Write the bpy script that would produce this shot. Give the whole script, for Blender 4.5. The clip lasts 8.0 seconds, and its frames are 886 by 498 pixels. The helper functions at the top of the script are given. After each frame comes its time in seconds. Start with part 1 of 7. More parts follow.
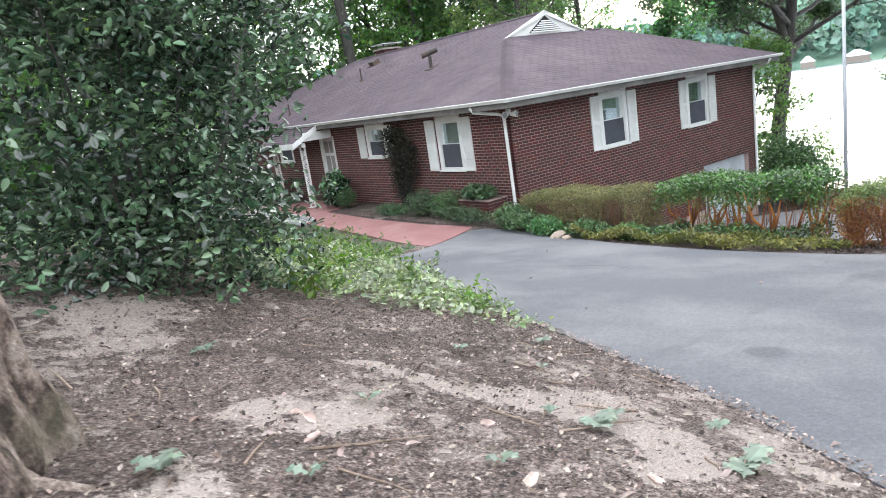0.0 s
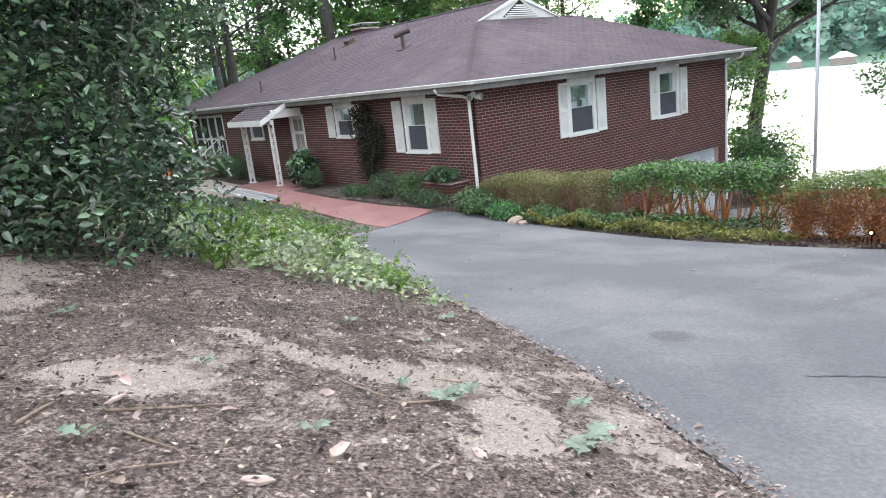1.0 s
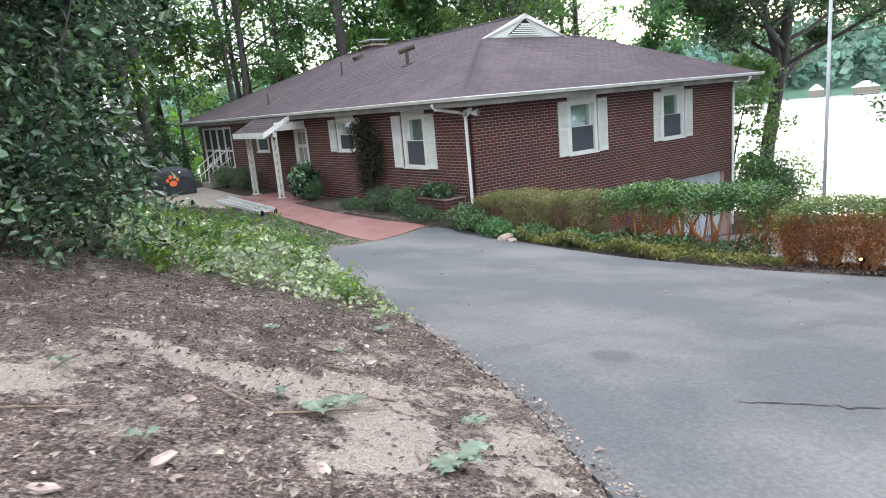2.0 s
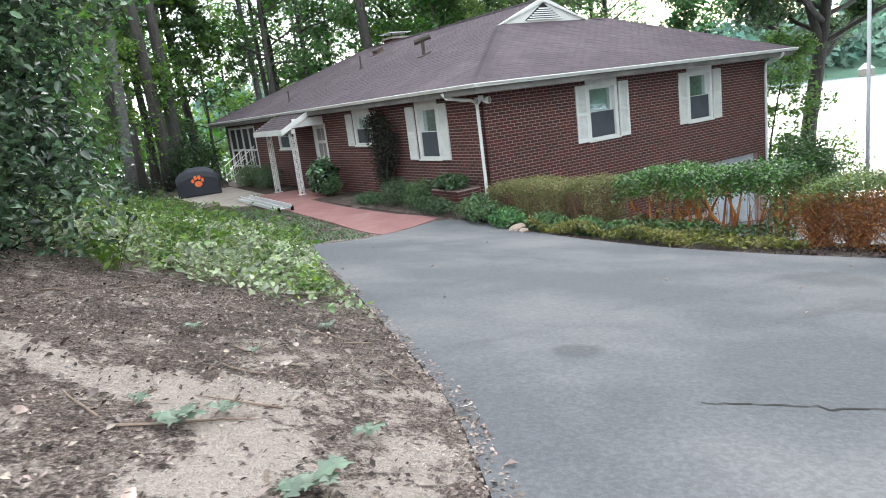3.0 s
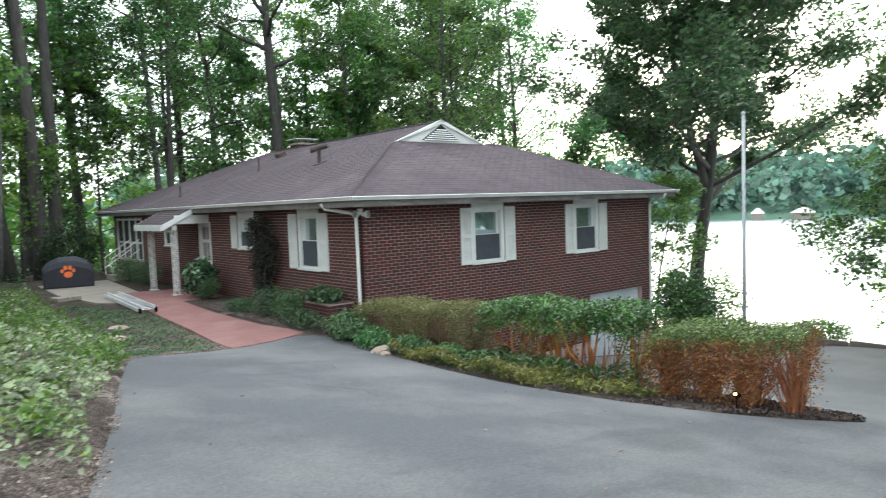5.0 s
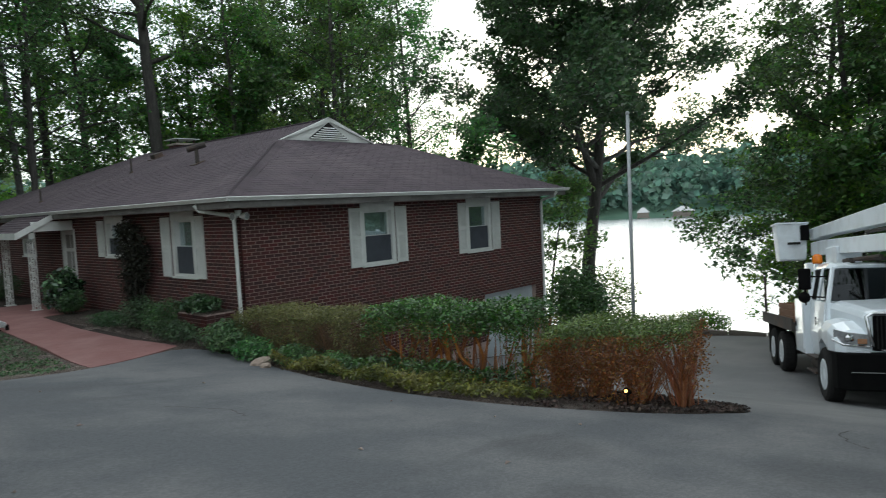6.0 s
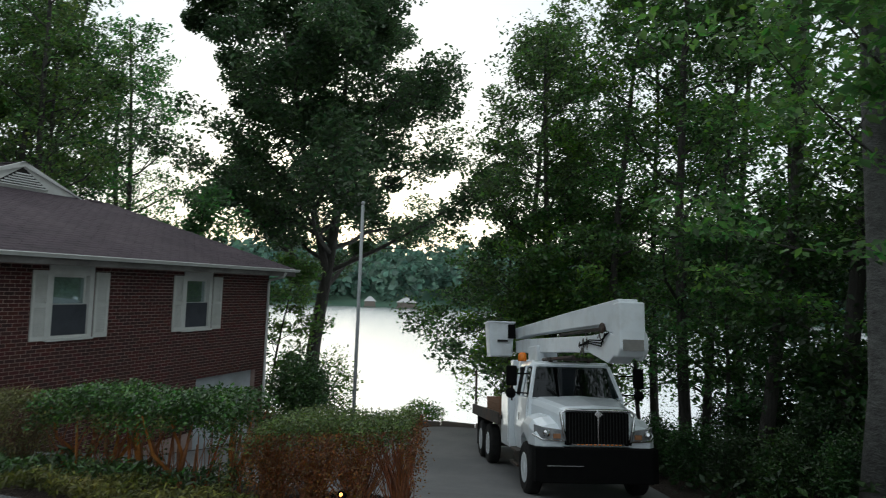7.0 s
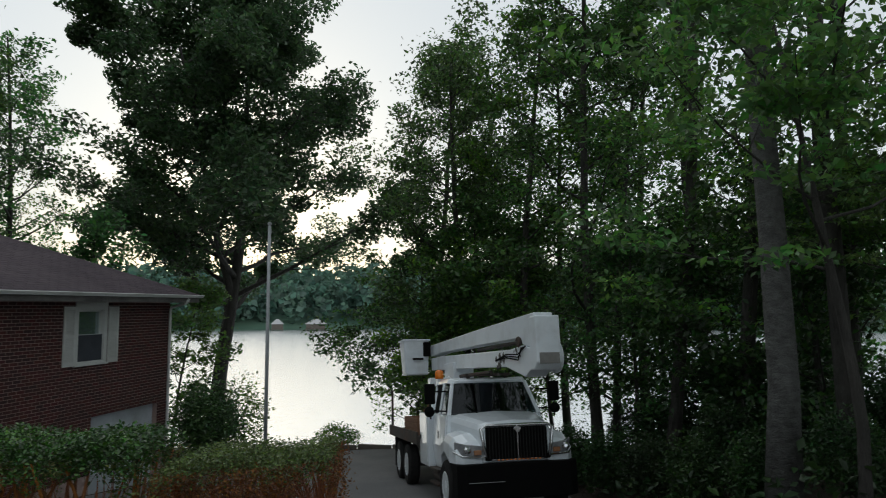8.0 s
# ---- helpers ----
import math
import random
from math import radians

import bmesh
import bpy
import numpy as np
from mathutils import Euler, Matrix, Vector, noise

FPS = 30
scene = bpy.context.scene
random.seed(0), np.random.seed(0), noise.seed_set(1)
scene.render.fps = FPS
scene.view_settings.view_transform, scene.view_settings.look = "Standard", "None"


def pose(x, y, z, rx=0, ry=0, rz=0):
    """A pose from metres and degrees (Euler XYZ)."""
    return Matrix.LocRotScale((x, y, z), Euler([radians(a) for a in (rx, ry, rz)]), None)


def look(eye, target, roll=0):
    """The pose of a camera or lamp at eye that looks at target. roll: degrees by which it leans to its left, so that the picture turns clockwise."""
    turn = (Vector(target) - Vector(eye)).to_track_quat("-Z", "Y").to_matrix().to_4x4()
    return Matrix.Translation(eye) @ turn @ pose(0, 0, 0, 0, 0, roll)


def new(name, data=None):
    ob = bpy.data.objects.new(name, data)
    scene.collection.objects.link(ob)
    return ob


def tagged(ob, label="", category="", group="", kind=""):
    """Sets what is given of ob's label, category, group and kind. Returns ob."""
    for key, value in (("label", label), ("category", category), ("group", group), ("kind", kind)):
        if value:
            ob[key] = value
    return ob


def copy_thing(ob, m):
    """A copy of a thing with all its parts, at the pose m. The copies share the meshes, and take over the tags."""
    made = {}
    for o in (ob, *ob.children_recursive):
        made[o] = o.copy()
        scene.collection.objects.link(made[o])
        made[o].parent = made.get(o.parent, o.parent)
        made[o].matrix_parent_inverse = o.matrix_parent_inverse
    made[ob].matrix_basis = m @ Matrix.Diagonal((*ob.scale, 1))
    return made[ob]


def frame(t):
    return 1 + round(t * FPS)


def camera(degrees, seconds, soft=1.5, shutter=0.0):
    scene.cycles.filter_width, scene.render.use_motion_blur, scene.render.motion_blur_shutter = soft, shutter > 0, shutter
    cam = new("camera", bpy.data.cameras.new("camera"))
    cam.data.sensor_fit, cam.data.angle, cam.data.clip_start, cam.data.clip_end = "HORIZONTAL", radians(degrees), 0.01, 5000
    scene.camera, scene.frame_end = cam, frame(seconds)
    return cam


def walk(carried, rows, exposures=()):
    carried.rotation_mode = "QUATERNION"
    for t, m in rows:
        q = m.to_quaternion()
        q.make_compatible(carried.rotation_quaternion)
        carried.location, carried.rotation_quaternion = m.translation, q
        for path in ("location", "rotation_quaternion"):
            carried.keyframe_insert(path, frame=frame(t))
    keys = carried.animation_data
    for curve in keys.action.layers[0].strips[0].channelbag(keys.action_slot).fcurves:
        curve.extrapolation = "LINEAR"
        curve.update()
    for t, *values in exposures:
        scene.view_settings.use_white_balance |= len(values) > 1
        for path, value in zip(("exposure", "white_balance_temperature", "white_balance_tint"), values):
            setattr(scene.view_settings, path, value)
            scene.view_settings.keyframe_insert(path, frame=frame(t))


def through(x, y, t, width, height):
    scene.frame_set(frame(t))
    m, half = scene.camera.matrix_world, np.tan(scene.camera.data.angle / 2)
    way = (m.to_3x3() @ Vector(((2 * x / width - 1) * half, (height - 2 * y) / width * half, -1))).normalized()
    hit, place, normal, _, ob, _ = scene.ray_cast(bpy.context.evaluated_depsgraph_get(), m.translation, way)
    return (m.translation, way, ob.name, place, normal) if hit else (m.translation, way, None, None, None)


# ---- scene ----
cam = camera(66.5, 8.0, soft=1.0, shutter=0.25)
PATH = [
    (0, (0.235, 0.305, 2.794), (1.373, 1.89, 2.354), -8.6),
    (0.5, (0.506, 0.224, 2.664), (1.647, 1.809, 2.232), -5.2),
    (1, (0.74, 0.052, 2.594), (1.905, 1.605, 2.111), -6.4),
    (1.5, (0.945, -0.107, 2.54), (2.073, 1.476, 2.069), -6.2),
    (2, (1.253, -0.157, 2.441), (2.392, 1.432, 2.017), -5.0),
    (3.5, (2.279, -0.175, 2.213), (3.25, 1.529, 1.822), -7.0),
    (4, (2.55, -0.201, 2.222), (3.487, 1.543, 1.936), -2.7),
    (4.5, (2.764, -0.292, 2.299), (3.798, 1.404, 2.068), -2.5),
    (5, (3.164, -0.204, 2.264), (4.439, 1.332, 2.136), -2.0),
    (6.3, (3.908, 0.165, 2.127), (5.513, 1.356, 2.05), -1.4),
    (6.5, (4.037, 0.232, 2.109), (5.754, 1.258, 2.116), 0.4),
    (7, (4.208, 0.328, 2.162), (6.093, 0.987, 2.274), 2.2),
    (7.5, (4.214, 0.382, 2.174), (6.137, 0.912, 2.316), -1.4),
    (8, (4.323, 0.472, 2.18), (6.275, 0.87, 2.349), -0.1),
]
EXPOSURES = [(0, 2.20, 6180, 12), (0.5, 2.17, 6180, 12), (1.0, 2.07, 6180, 12), (2.0, 1.97, 6200, 10), (3.5, 1.96, 6200, 7), (4.5, 2.02, 6180, 5), (5.2, 1.5, 6160, 3), (6.3, 0.12, 6120, 2), (7, -0.18, 6150, 3), (7.5, -0.42, 6200, 4), (8, -0.55, 6250, 5)]
walk(cam, [(t, look(eye, target, roll)) for t, eye, target, roll in PATH], EXPOSURES)

# ---- light: a bright overcast evening sky, no hard sun ----
world = bpy.data.worlds.new("evening_sky")
scene.world = world
world.use_nodes = True
wn, wl = world.node_tree.nodes, world.node_tree.links
wn.clear()
sky = wn.new("ShaderNodeTexSky")
sky.sky_type = "NISHITA"
sky.sun_disc = False
sky.sun_elevation, sky.sun_rotation = radians(12), radians(62)
sky_scale = wn.new("ShaderNodeVectorMath")
sky_scale.operation = "SCALE"
sky_scale.inputs["Scale"].default_value = 0.034
cloud = wn.new("ShaderNodeVectorMath")
cloud.operation = "ADD"
cloud.inputs[1].default_value = (0.93, 0.94, 0.96)
back = wn.new("ShaderNodeBackground")
back.inputs["Strength"].default_value = 1.0
wout = wn.new("ShaderNodeOutputWorld")
wl.new(sky.outputs["Color"], sky_scale.inputs[0])
wl.new(sky_scale.outputs["Vector"], cloud.inputs[0])
wl.new(cloud.outputs["Vector"], back.inputs["Color"])
wl.new(back.outputs["Background"], wout.inputs["Surface"])
sun_data = bpy.data.lights.new("sun", "SUN")
sun_data.energy, sun_data.angle, sun_data.color = 0.35, radians(30), (1.0, 0.93, 0.84)
sun = new("sun", sun_data)
sun.matrix_world = look((38, 26, 28), (0, 0, 0))

# ---- materials ----
def nodes_of(name):
    m = bpy.data.materials.new(name)
    m.use_nodes = True
    n, l = m.node_tree.nodes, m.node_tree.links
    n.clear()
    out = n.new("ShaderNodeOutputMaterial")
    b = n.new("ShaderNodeBsdfPrincipled")
    l.new(b.outputs["BSDF"], out.inputs["Surface"])
    return m, n, l, b, out


def rgb(c):
    return (*c, 1.0)


def noise_tex(n, l, co, scale, detail=4.0, rough=0.55):
    t = n.new("ShaderNodeTexNoise")
    t.inputs["Scale"].default_value, t.inputs["Detail"].default_value, t.inputs["Roughness"].default_value = scale, detail, rough
    l.new(co, t.inputs["Vector"])
    return t.outputs["Fac"]


def ramp(n, l, fac, stops):
    r = n.new("ShaderNodeValToRGB")
    e = r.color_ramp.elements
    while len(e) < len(stops):
        e.new(0.5)
    for k, (p, c) in enumerate(stops):
        e[k].position, e[k].color = p, rgb(c)
    l.new(fac, r.inputs["Fac"])
    return r.outputs["Color"]


def mix(n, l, fac, a, b, kind="MIX"):
    m = n.new("ShaderNodeMix")
    m.data_type, m.blend_type = "RGBA", kind
    for sock, v in ((m.inputs["Factor"], fac), (m.inputs[6], a), (m.inputs[7], b)):
        if isinstance(v, (int, float)):
            sock.default_value = v
        elif isinstance(v, tuple):
            sock.default_value = rgb(v)
        else:
            l.new(v, sock)
    return m.outputs[2]


def vary(n, l, color, source, hue=0.02, sat=0.15, val=0.25):
    """Hue, saturation and value shifted by a random number from 0 to 1."""
    h = n.new("ShaderNodeHueSaturation")
    l.new(color, h.inputs["Color"])
    for key, mid, amp in (("Hue", 0.5, hue), ("Saturation", 1.0, sat), ("Value", 1.0, val)):
        mr = n.new("ShaderNodeMapRange")
        mr.inputs["To Min"].default_value, mr.inputs["To Max"].default_value = mid - amp, mid + amp
        if key == "Hue":
            w = n.new("ShaderNodeMath")
            w.operation = "FRACT"
            k = n.new("ShaderNodeMath")
            k.operation = "MULTIPLY"
            k.inputs[1].default_value = 7.31
            l.new(source, k.inputs[0])
            l.new(k.outputs[0], w.inputs[0])
            l.new(w.outputs[0], mr.inputs["Value"])
        else:
            l.new(source, mr.inputs["Value"])
        l.new(mr.outputs[0], h.inputs[key])
    return h.outputs["Color"]


def surface(name, c1, c2, scale=3.0, rough=0.7, bump=0.2, bump_scale=40.0, metal=0.0, island=0.0, single=0.0, streak=(1, 1, 1), coat=0.0, depth=0.01, spec=0.5, dirt=None, dirt_scale=0.8, dirt_amount=0.5):
    """Two colours mixed by noise at two scales, with fine relief. island, single: how far pieces differ."""
    m, n, l, b, _ = nodes_of(name)
    tc = n.new("ShaderNodeTexCoord")
    mp = n.new("ShaderNodeMapping")
    mp.inputs["Scale"].default_value = streak
    l.new(tc.outputs["Object"], mp.inputs["Vector"])
    co = mp.outputs["Vector"]
    f1 = noise_tex(n, l, co, scale)
    f2 = noise_tex(n, l, co, scale * 9)
    both = n.new("ShaderNodeMath")
    both.operation = "MULTIPLY_ADD"
    both.inputs[1].default_value = 0.6
    l.new(f1, both.inputs[0])
    half = n.new("ShaderNodeMath")
    half.operation = "MULTIPLY"
    half.inputs[1].default_value = 0.4
    l.new(f2, half.inputs[0])
    l.new(half.outputs[0], both.inputs[2])
    col = ramp(n, l, both.outputs[0], [(0.34, c1), (0.66, c2)])
    if dirt:
        d = noise_tex(n, l, tc.outputs["Object"], dirt_scale, 6.0, 0.65)
        df = ramp(n, l, d, [(0.48, (0, 0, 0)), (0.7, (dirt_amount,) * 3)])
        col = mix(n, l, df, col, dirt)
    if island:
        g = n.new("ShaderNodeNewGeometry")
        col = vary(n, l, col, g.outputs["Random Per Island"], 0.012, island * 0.5, island)
    if single:
        o = n.new("ShaderNodeObjectInfo")
        col = vary(n, l, col, o.outputs["Random"], 0.012, single * 0.5, single)
    l.new(col, b.inputs["Base Color"])
    b.inputs["Metallic"].default_value = metal
    b.inputs["Coat Weight"].default_value = coat
    b.inputs["Specular IOR Level"].default_value = spec
    rr = n.new("ShaderNodeMapRange")
    rr.inputs["To Min"].default_value, rr.inputs["To Max"].default_value = max(0.02, rough - 0.1), min(1.0, rough + 0.1)
    l.new(f2, rr.inputs["Value"])
    l.new(rr.outputs[0], b.inputs["Roughness"])
    if bump:
        bp = n.new("ShaderNodeBump")
        bp.inputs["Strength"].default_value, bp.inputs["Distance"].default_value = bump, depth
        l.new(noise_tex(n, l, co, bump_scale, 6.0, 0.65), bp.inputs["Height"])
        l.new(bp.outputs["Normal"], b.inputs["Normal"])
    return m


def leaf_material(name, dark, light, gloss=0.45, through=0.35, island=0.35, spread=0.7, spec=0.5):
    """Leaves: each its own shade, larger patches of lighter growth, light that passes through."""
    m, n, l, b, out = nodes_of(name)
    g = n.new("ShaderNodeNewGeometry")
    tc = n.new("ShaderNodeTexCoord")
    f = noise_tex(n, l, tc.outputs["Object"], spread, 3.0)
    o = n.new("ShaderNodeObjectInfo")
    col = ramp(n, l, f, [(0.36, dark), (0.64, light)])
    col = vary(n, l, col, g.outputs["Random Per Island"], 0.025, 0.2, island)
    col = vary(n, l, col, o.outputs["Random"], 0.012, 0.1, 0.18)
    l.new(col, b.inputs["Base Color"])
    b.inputs["Roughness"].default_value = gloss
    b.inputs["Specular IOR Level"].default_value = spec
    t = n.new("ShaderNodeBsdfTranslucent")
    l.new(col, t.inputs["Color"])
    mx = n.new("ShaderNodeMixShader")
    mx.inputs[0].default_value = through
    l.new(b.outputs["BSDF"], mx.inputs[1])
    l.new(t.outputs["BSDF"], mx.inputs[2])
    l.new(mx.outputs[0], out.inputs["Surface"])
    return m


def glass_material(name, tint=(0.8, 0.88, 0.9), rough=0.02, blend=0.3):
    """A window pane: partly clear, mirror-like at a slant."""
    m, n, l, b, out = nodes_of(name)
    gl = n.new("ShaderNodeBsdfGlossy")
    gl.inputs["Roughness"].default_value = rough
    gl.inputs["Color"].default_value = rgb((0.9, 0.95, 1.0))
    tr = n.new("ShaderNodeBsdfTransparent")
    tr.inputs["Color"].default_value = rgb(tint)
    fr = n.new("ShaderNodeLayerWeight")
    fr.inputs["Blend"].default_value = blend
    mx = n.new("ShaderNodeMixShader")
    l.new(fr.outputs["Facing"], mx.inputs[0])
    l.new(tr.outputs[0], mx.inputs[1])
    l.new(gl.outputs[0], mx.inputs[2])
    l.new(mx.outputs[0], out.inputs["Surface"])
    return m


def glow_material(name, color, strength):
    m, n, l, b, out = nodes_of(name)
    b.inputs["Base Color"].default_value = rgb(color)
    b.inputs["Emission Color"].default_value = rgb(color)
    b.inputs["Emission Strength"].default_value = strength
    return m


M = {}
M["brick"] = surface("red_brick", (0.050, 0.0165, 0.0155), (0.088, 0.028, 0.026), 6, 0.85, 0.4, 90, island=0.34, dirt=(0.045, 0.016, 0.016), dirt_scale=0.6)
M["brick_one"] = surface("red_brick_single", (0.050, 0.0165, 0.0155), (0.088, 0.028, 0.026), 6, 0.85, 0.4, 90, single=0.34, dirt=(0.045, 0.016, 0.016), dirt_scale=0.6)
M["mortar"] = surface("pinkish_mortar", (0.29, 0.205, 0.185), (0.44, 0.335, 0.305), 1.6, 0.95, 0.4, 120)
M["shingle"] = surface("purple_brown_shingle", (0.055, 0.041, 0.050), (0.090, 0.066, 0.079), 2.5, 0.92, 0.5, 160, island=0.09, dirt=(0.165, 0.13, 0.14), dirt_scale=0.35, dirt_amount=0.4)
M["white"] = surface("white_trim_paint", (0.60, 0.61, 0.59), (0.72, 0.73, 0.71), 3, 0.5, 0.12, 60, dirt=(0.45, 0.44, 0.40), dirt_scale=1.6, dirt_amount=0.35)
# On the soffit, this grey carries the eave's shade in its colour.
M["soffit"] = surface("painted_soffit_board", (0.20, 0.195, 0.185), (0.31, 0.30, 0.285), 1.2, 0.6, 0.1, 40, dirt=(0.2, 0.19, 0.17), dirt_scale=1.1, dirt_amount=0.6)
# Shadow below the gutter is put into this dark paint colour.
M["fascia"] = surface("shade_dark_fascia_paint", (0.075, 0.070, 0.066), (0.17, 0.160, 0.150), 1.5, 0.7, 0.1, 40, dirt=(0.26, 0.25, 0.24), dirt_scale=1.4, dirt_amount=0.5)
M["gap"] = surface("dark_gap", (0.012, 0.011, 0.010), (0.02, 0.018, 0.016), 3, 0.9, 0)
M["mulch"] = surface("dark_bark_mulch", (0.016, 0.011, 0.009), (0.050, 0.033, 0.026), 9, 0.95, 1.0, 40, depth=0.03)
# Indoor dimness is put into the dark wall colour.
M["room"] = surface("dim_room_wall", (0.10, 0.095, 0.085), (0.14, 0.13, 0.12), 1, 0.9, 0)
M["curtain"] = surface("pale_curtain", (0.42, 0.42, 0.34), (0.62, 0.61, 0.52), 2, 0.9, 0.4, 9, streak=(12, 12, 0.3), depth=0.03)
M["glass"] = glass_material("window_glass")
M["path"] = surface("red_painted_concrete", (0.200, 0.088, 0.082), (0.265, 0.130, 0.122), 1.6, 0.85, 0.3, 90, dirt=(0.33, 0.20, 0.185), dirt_scale=1.2, dirt_amount=0.5)
M["concrete"] = surface("weathered_concrete", (0.22, 0.19, 0.165), (0.33, 0.29, 0.25), 2, 0.9, 0.3, 60, dirt=(0.16, 0.14, 0.12), dirt_scale=0.9)
M["bark"] = surface("dark_grey_bark", (0.030, 0.028, 0.026), (0.082, 0.075, 0.068), 3, 0.95, 1.0, 8, streak=(3, 3, 0.5), depth=0.06, dirt=(0.10, 0.11, 0.09), dirt_scale=2.0, dirt_amount=0.4)
M["bark_pale"] = surface("pale_grey_bark", (0.080, 0.080, 0.078), (0.165, 0.165, 0.160), 4, 0.95, 1.0, 9, streak=(1.2, 1.2, 2.2), depth=0.05, dirt=(0.05, 0.048, 0.044), dirt_scale=5, dirt_amount=0.7)
M["twig"] = surface("dry_twig", (0.10, 0.07, 0.05), (0.26, 0.20, 0.15), 5, 0.9, 0.4, 60, island=0.2)
M["leaf_wood"] = leaf_material("woodland_leaf", (0.055, 0.130, 0.042), (0.130, 0.250, 0.085), 0.42, 0.5, 0.5)
M["leaf_light"] = leaf_material("light_green_leaf", (0.088, 0.180, 0.042), (0.190, 0.310, 0.082), 0.45, 0.55)
# Deep leaf green, with the woods' shade put into its colour.
M["leaf_dark"] = leaf_material("dark_shade_leaf", (0.026, 0.060, 0.020), (0.055, 0.110, 0.034), 0.42, 0.35)
# Distance haze is put into this paler, bluish leaf colour.
M["leaf_far_hazed"] = leaf_material("hazed_far_shore_leaf", (0.085, 0.165, 0.125), (0.165, 0.265, 0.195), 0.9, 0.2, spread=0.05)
M["water"] = nodes_of("sheen_lake_water")[0]


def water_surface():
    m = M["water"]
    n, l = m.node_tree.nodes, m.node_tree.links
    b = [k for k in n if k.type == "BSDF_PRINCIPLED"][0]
    # Bright sky sheen is put into this pale, part-metal base colour.
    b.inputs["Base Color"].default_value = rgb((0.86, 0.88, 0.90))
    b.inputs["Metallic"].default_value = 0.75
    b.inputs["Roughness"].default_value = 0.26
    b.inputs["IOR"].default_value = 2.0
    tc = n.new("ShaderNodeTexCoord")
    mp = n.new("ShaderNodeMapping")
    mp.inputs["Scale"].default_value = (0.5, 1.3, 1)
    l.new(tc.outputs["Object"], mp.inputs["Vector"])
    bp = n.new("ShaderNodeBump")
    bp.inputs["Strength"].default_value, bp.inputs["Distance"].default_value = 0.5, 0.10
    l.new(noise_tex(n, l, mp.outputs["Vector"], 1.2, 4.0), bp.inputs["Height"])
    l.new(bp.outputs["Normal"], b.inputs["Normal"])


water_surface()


def soil_surface():
    """Brown soil full of fine crumbs and bits of bark, with pale sandy bare patches and darker damp ones."""
    m, n, l, b, _ = nodes_of("bare_sandy_soil")
    tc = n.new("ShaderNodeTexCoord")
    co = tc.outputs["Object"]
    crumb = noise_tex(n, l, co, 60, 6.0, 0.78)
    clod = noise_tex(n, l, co, 15, 5.0, 0.7)
    fine = noise_tex(n, l, co, 9, 6.0, 0.75)
    col = ramp(n, l, crumb, [(0.37, (0.036, 0.026, 0.022)), (0.46, (0.190, 0.140, 0.120)), (0.55, (0.36, 0.280, 0.245)), (0.63, (0.64, 0.55, 0.50))])
    col = mix(n, l, 1.0, col, ramp(n, l, clod, [(0.36, (0.42, 0.40, 0.40)), (0.50, (1.0, 1.0, 1.0)), (0.66, (1.35, 1.32, 1.30))]), "MULTIPLY")
    damp = ramp(n, l, noise_tex(n, l, co, 0.9, 5.0, 0.65), [(0.47, (0, 0, 0)), (0.60, (0.45, 0.45, 0.45))])
    col = mix(n, l, damp, col, (0.062, 0.043, 0.036))
    wide = noise_tex(n, l, co, 1.1, 6.0, 0.65)
    at = n.new("ShaderNodeAttribute")
    at.attribute_name = "bare"
    swept = n.new("ShaderNodeMath")
    swept.operation = "MULTIPLY_ADD"
    swept.inputs[1].default_value = 2.2
    l.new(fine, swept.inputs[0])
    rough_edge = n.new("ShaderNodeMath")
    rough_edge.operation = "MULTIPLY_ADD"
    rough_edge.inputs[1].default_value = 1.5
    l.new(noise_tex(n, l, co, 22, 6.0, 0.75), rough_edge.inputs[0])
    l.new(at.outputs["Fac"], rough_edge.inputs[2])
    l.new(rough_edge.outputs[0], swept.inputs[2])
    thin = n.new("ShaderNodeMath")
    thin.operation = "MULTIPLY_ADD"
    thin.inputs[1].default_value = 1.0
    l.new(wide, thin.inputs[0])
    l.new(fine, thin.inputs[2])
    sand = ramp(n, l, crumb, [(0.30, (0.42, 0.325, 0.275)), (0.42, (0.66, 0.545, 0.475)), (0.62, (0.86, 0.745, 0.67))])
    cover_up = n.new("ShaderNodeMapRange")
    cover_up.inputs["From Min"].default_value, cover_up.inputs["From Max"].default_value = 2.24, 2.46
    l.new(swept.outputs[0], cover_up.inputs["Value"])
    col = mix(n, l, cover_up.outputs[0], col, sand)
    patch = n.new("ShaderNodeMapRange")
    patch.inputs["From Min"].default_value, patch.inputs["From Max"].default_value = 1.07, 1.16
    patch.inputs["To Max"].default_value = 0.7
    l.new(thin.outputs[0], patch.inputs["Value"])
    col = mix(n, l, patch.outputs[0], col, sand)
    # Dark litter browns that also carry the woods' shade in their colour.
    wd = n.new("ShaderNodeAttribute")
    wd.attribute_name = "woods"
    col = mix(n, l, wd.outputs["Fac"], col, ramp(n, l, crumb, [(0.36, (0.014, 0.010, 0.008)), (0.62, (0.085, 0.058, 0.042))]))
    l.new(col, b.inputs["Base Color"])
    b.inputs["Roughness"].default_value = 0.95
    bp = n.new("ShaderNodeBump")
    bp.inputs["Strength"].default_value, bp.inputs["Distance"].default_value = 1.0, 0.03
    l.new(crumb, bp.inputs["Height"])
    bq = n.new("ShaderNodeBump")
    bq.inputs["Strength"].default_value, bq.inputs["Distance"].default_value = 0.9, 0.06
    l.new(clod, bq.inputs["Height"])
    l.new(bp.outputs["Normal"], bq.inputs["Normal"])
    l.new(bq.outputs["Normal"], b.inputs["Normal"])
    return m


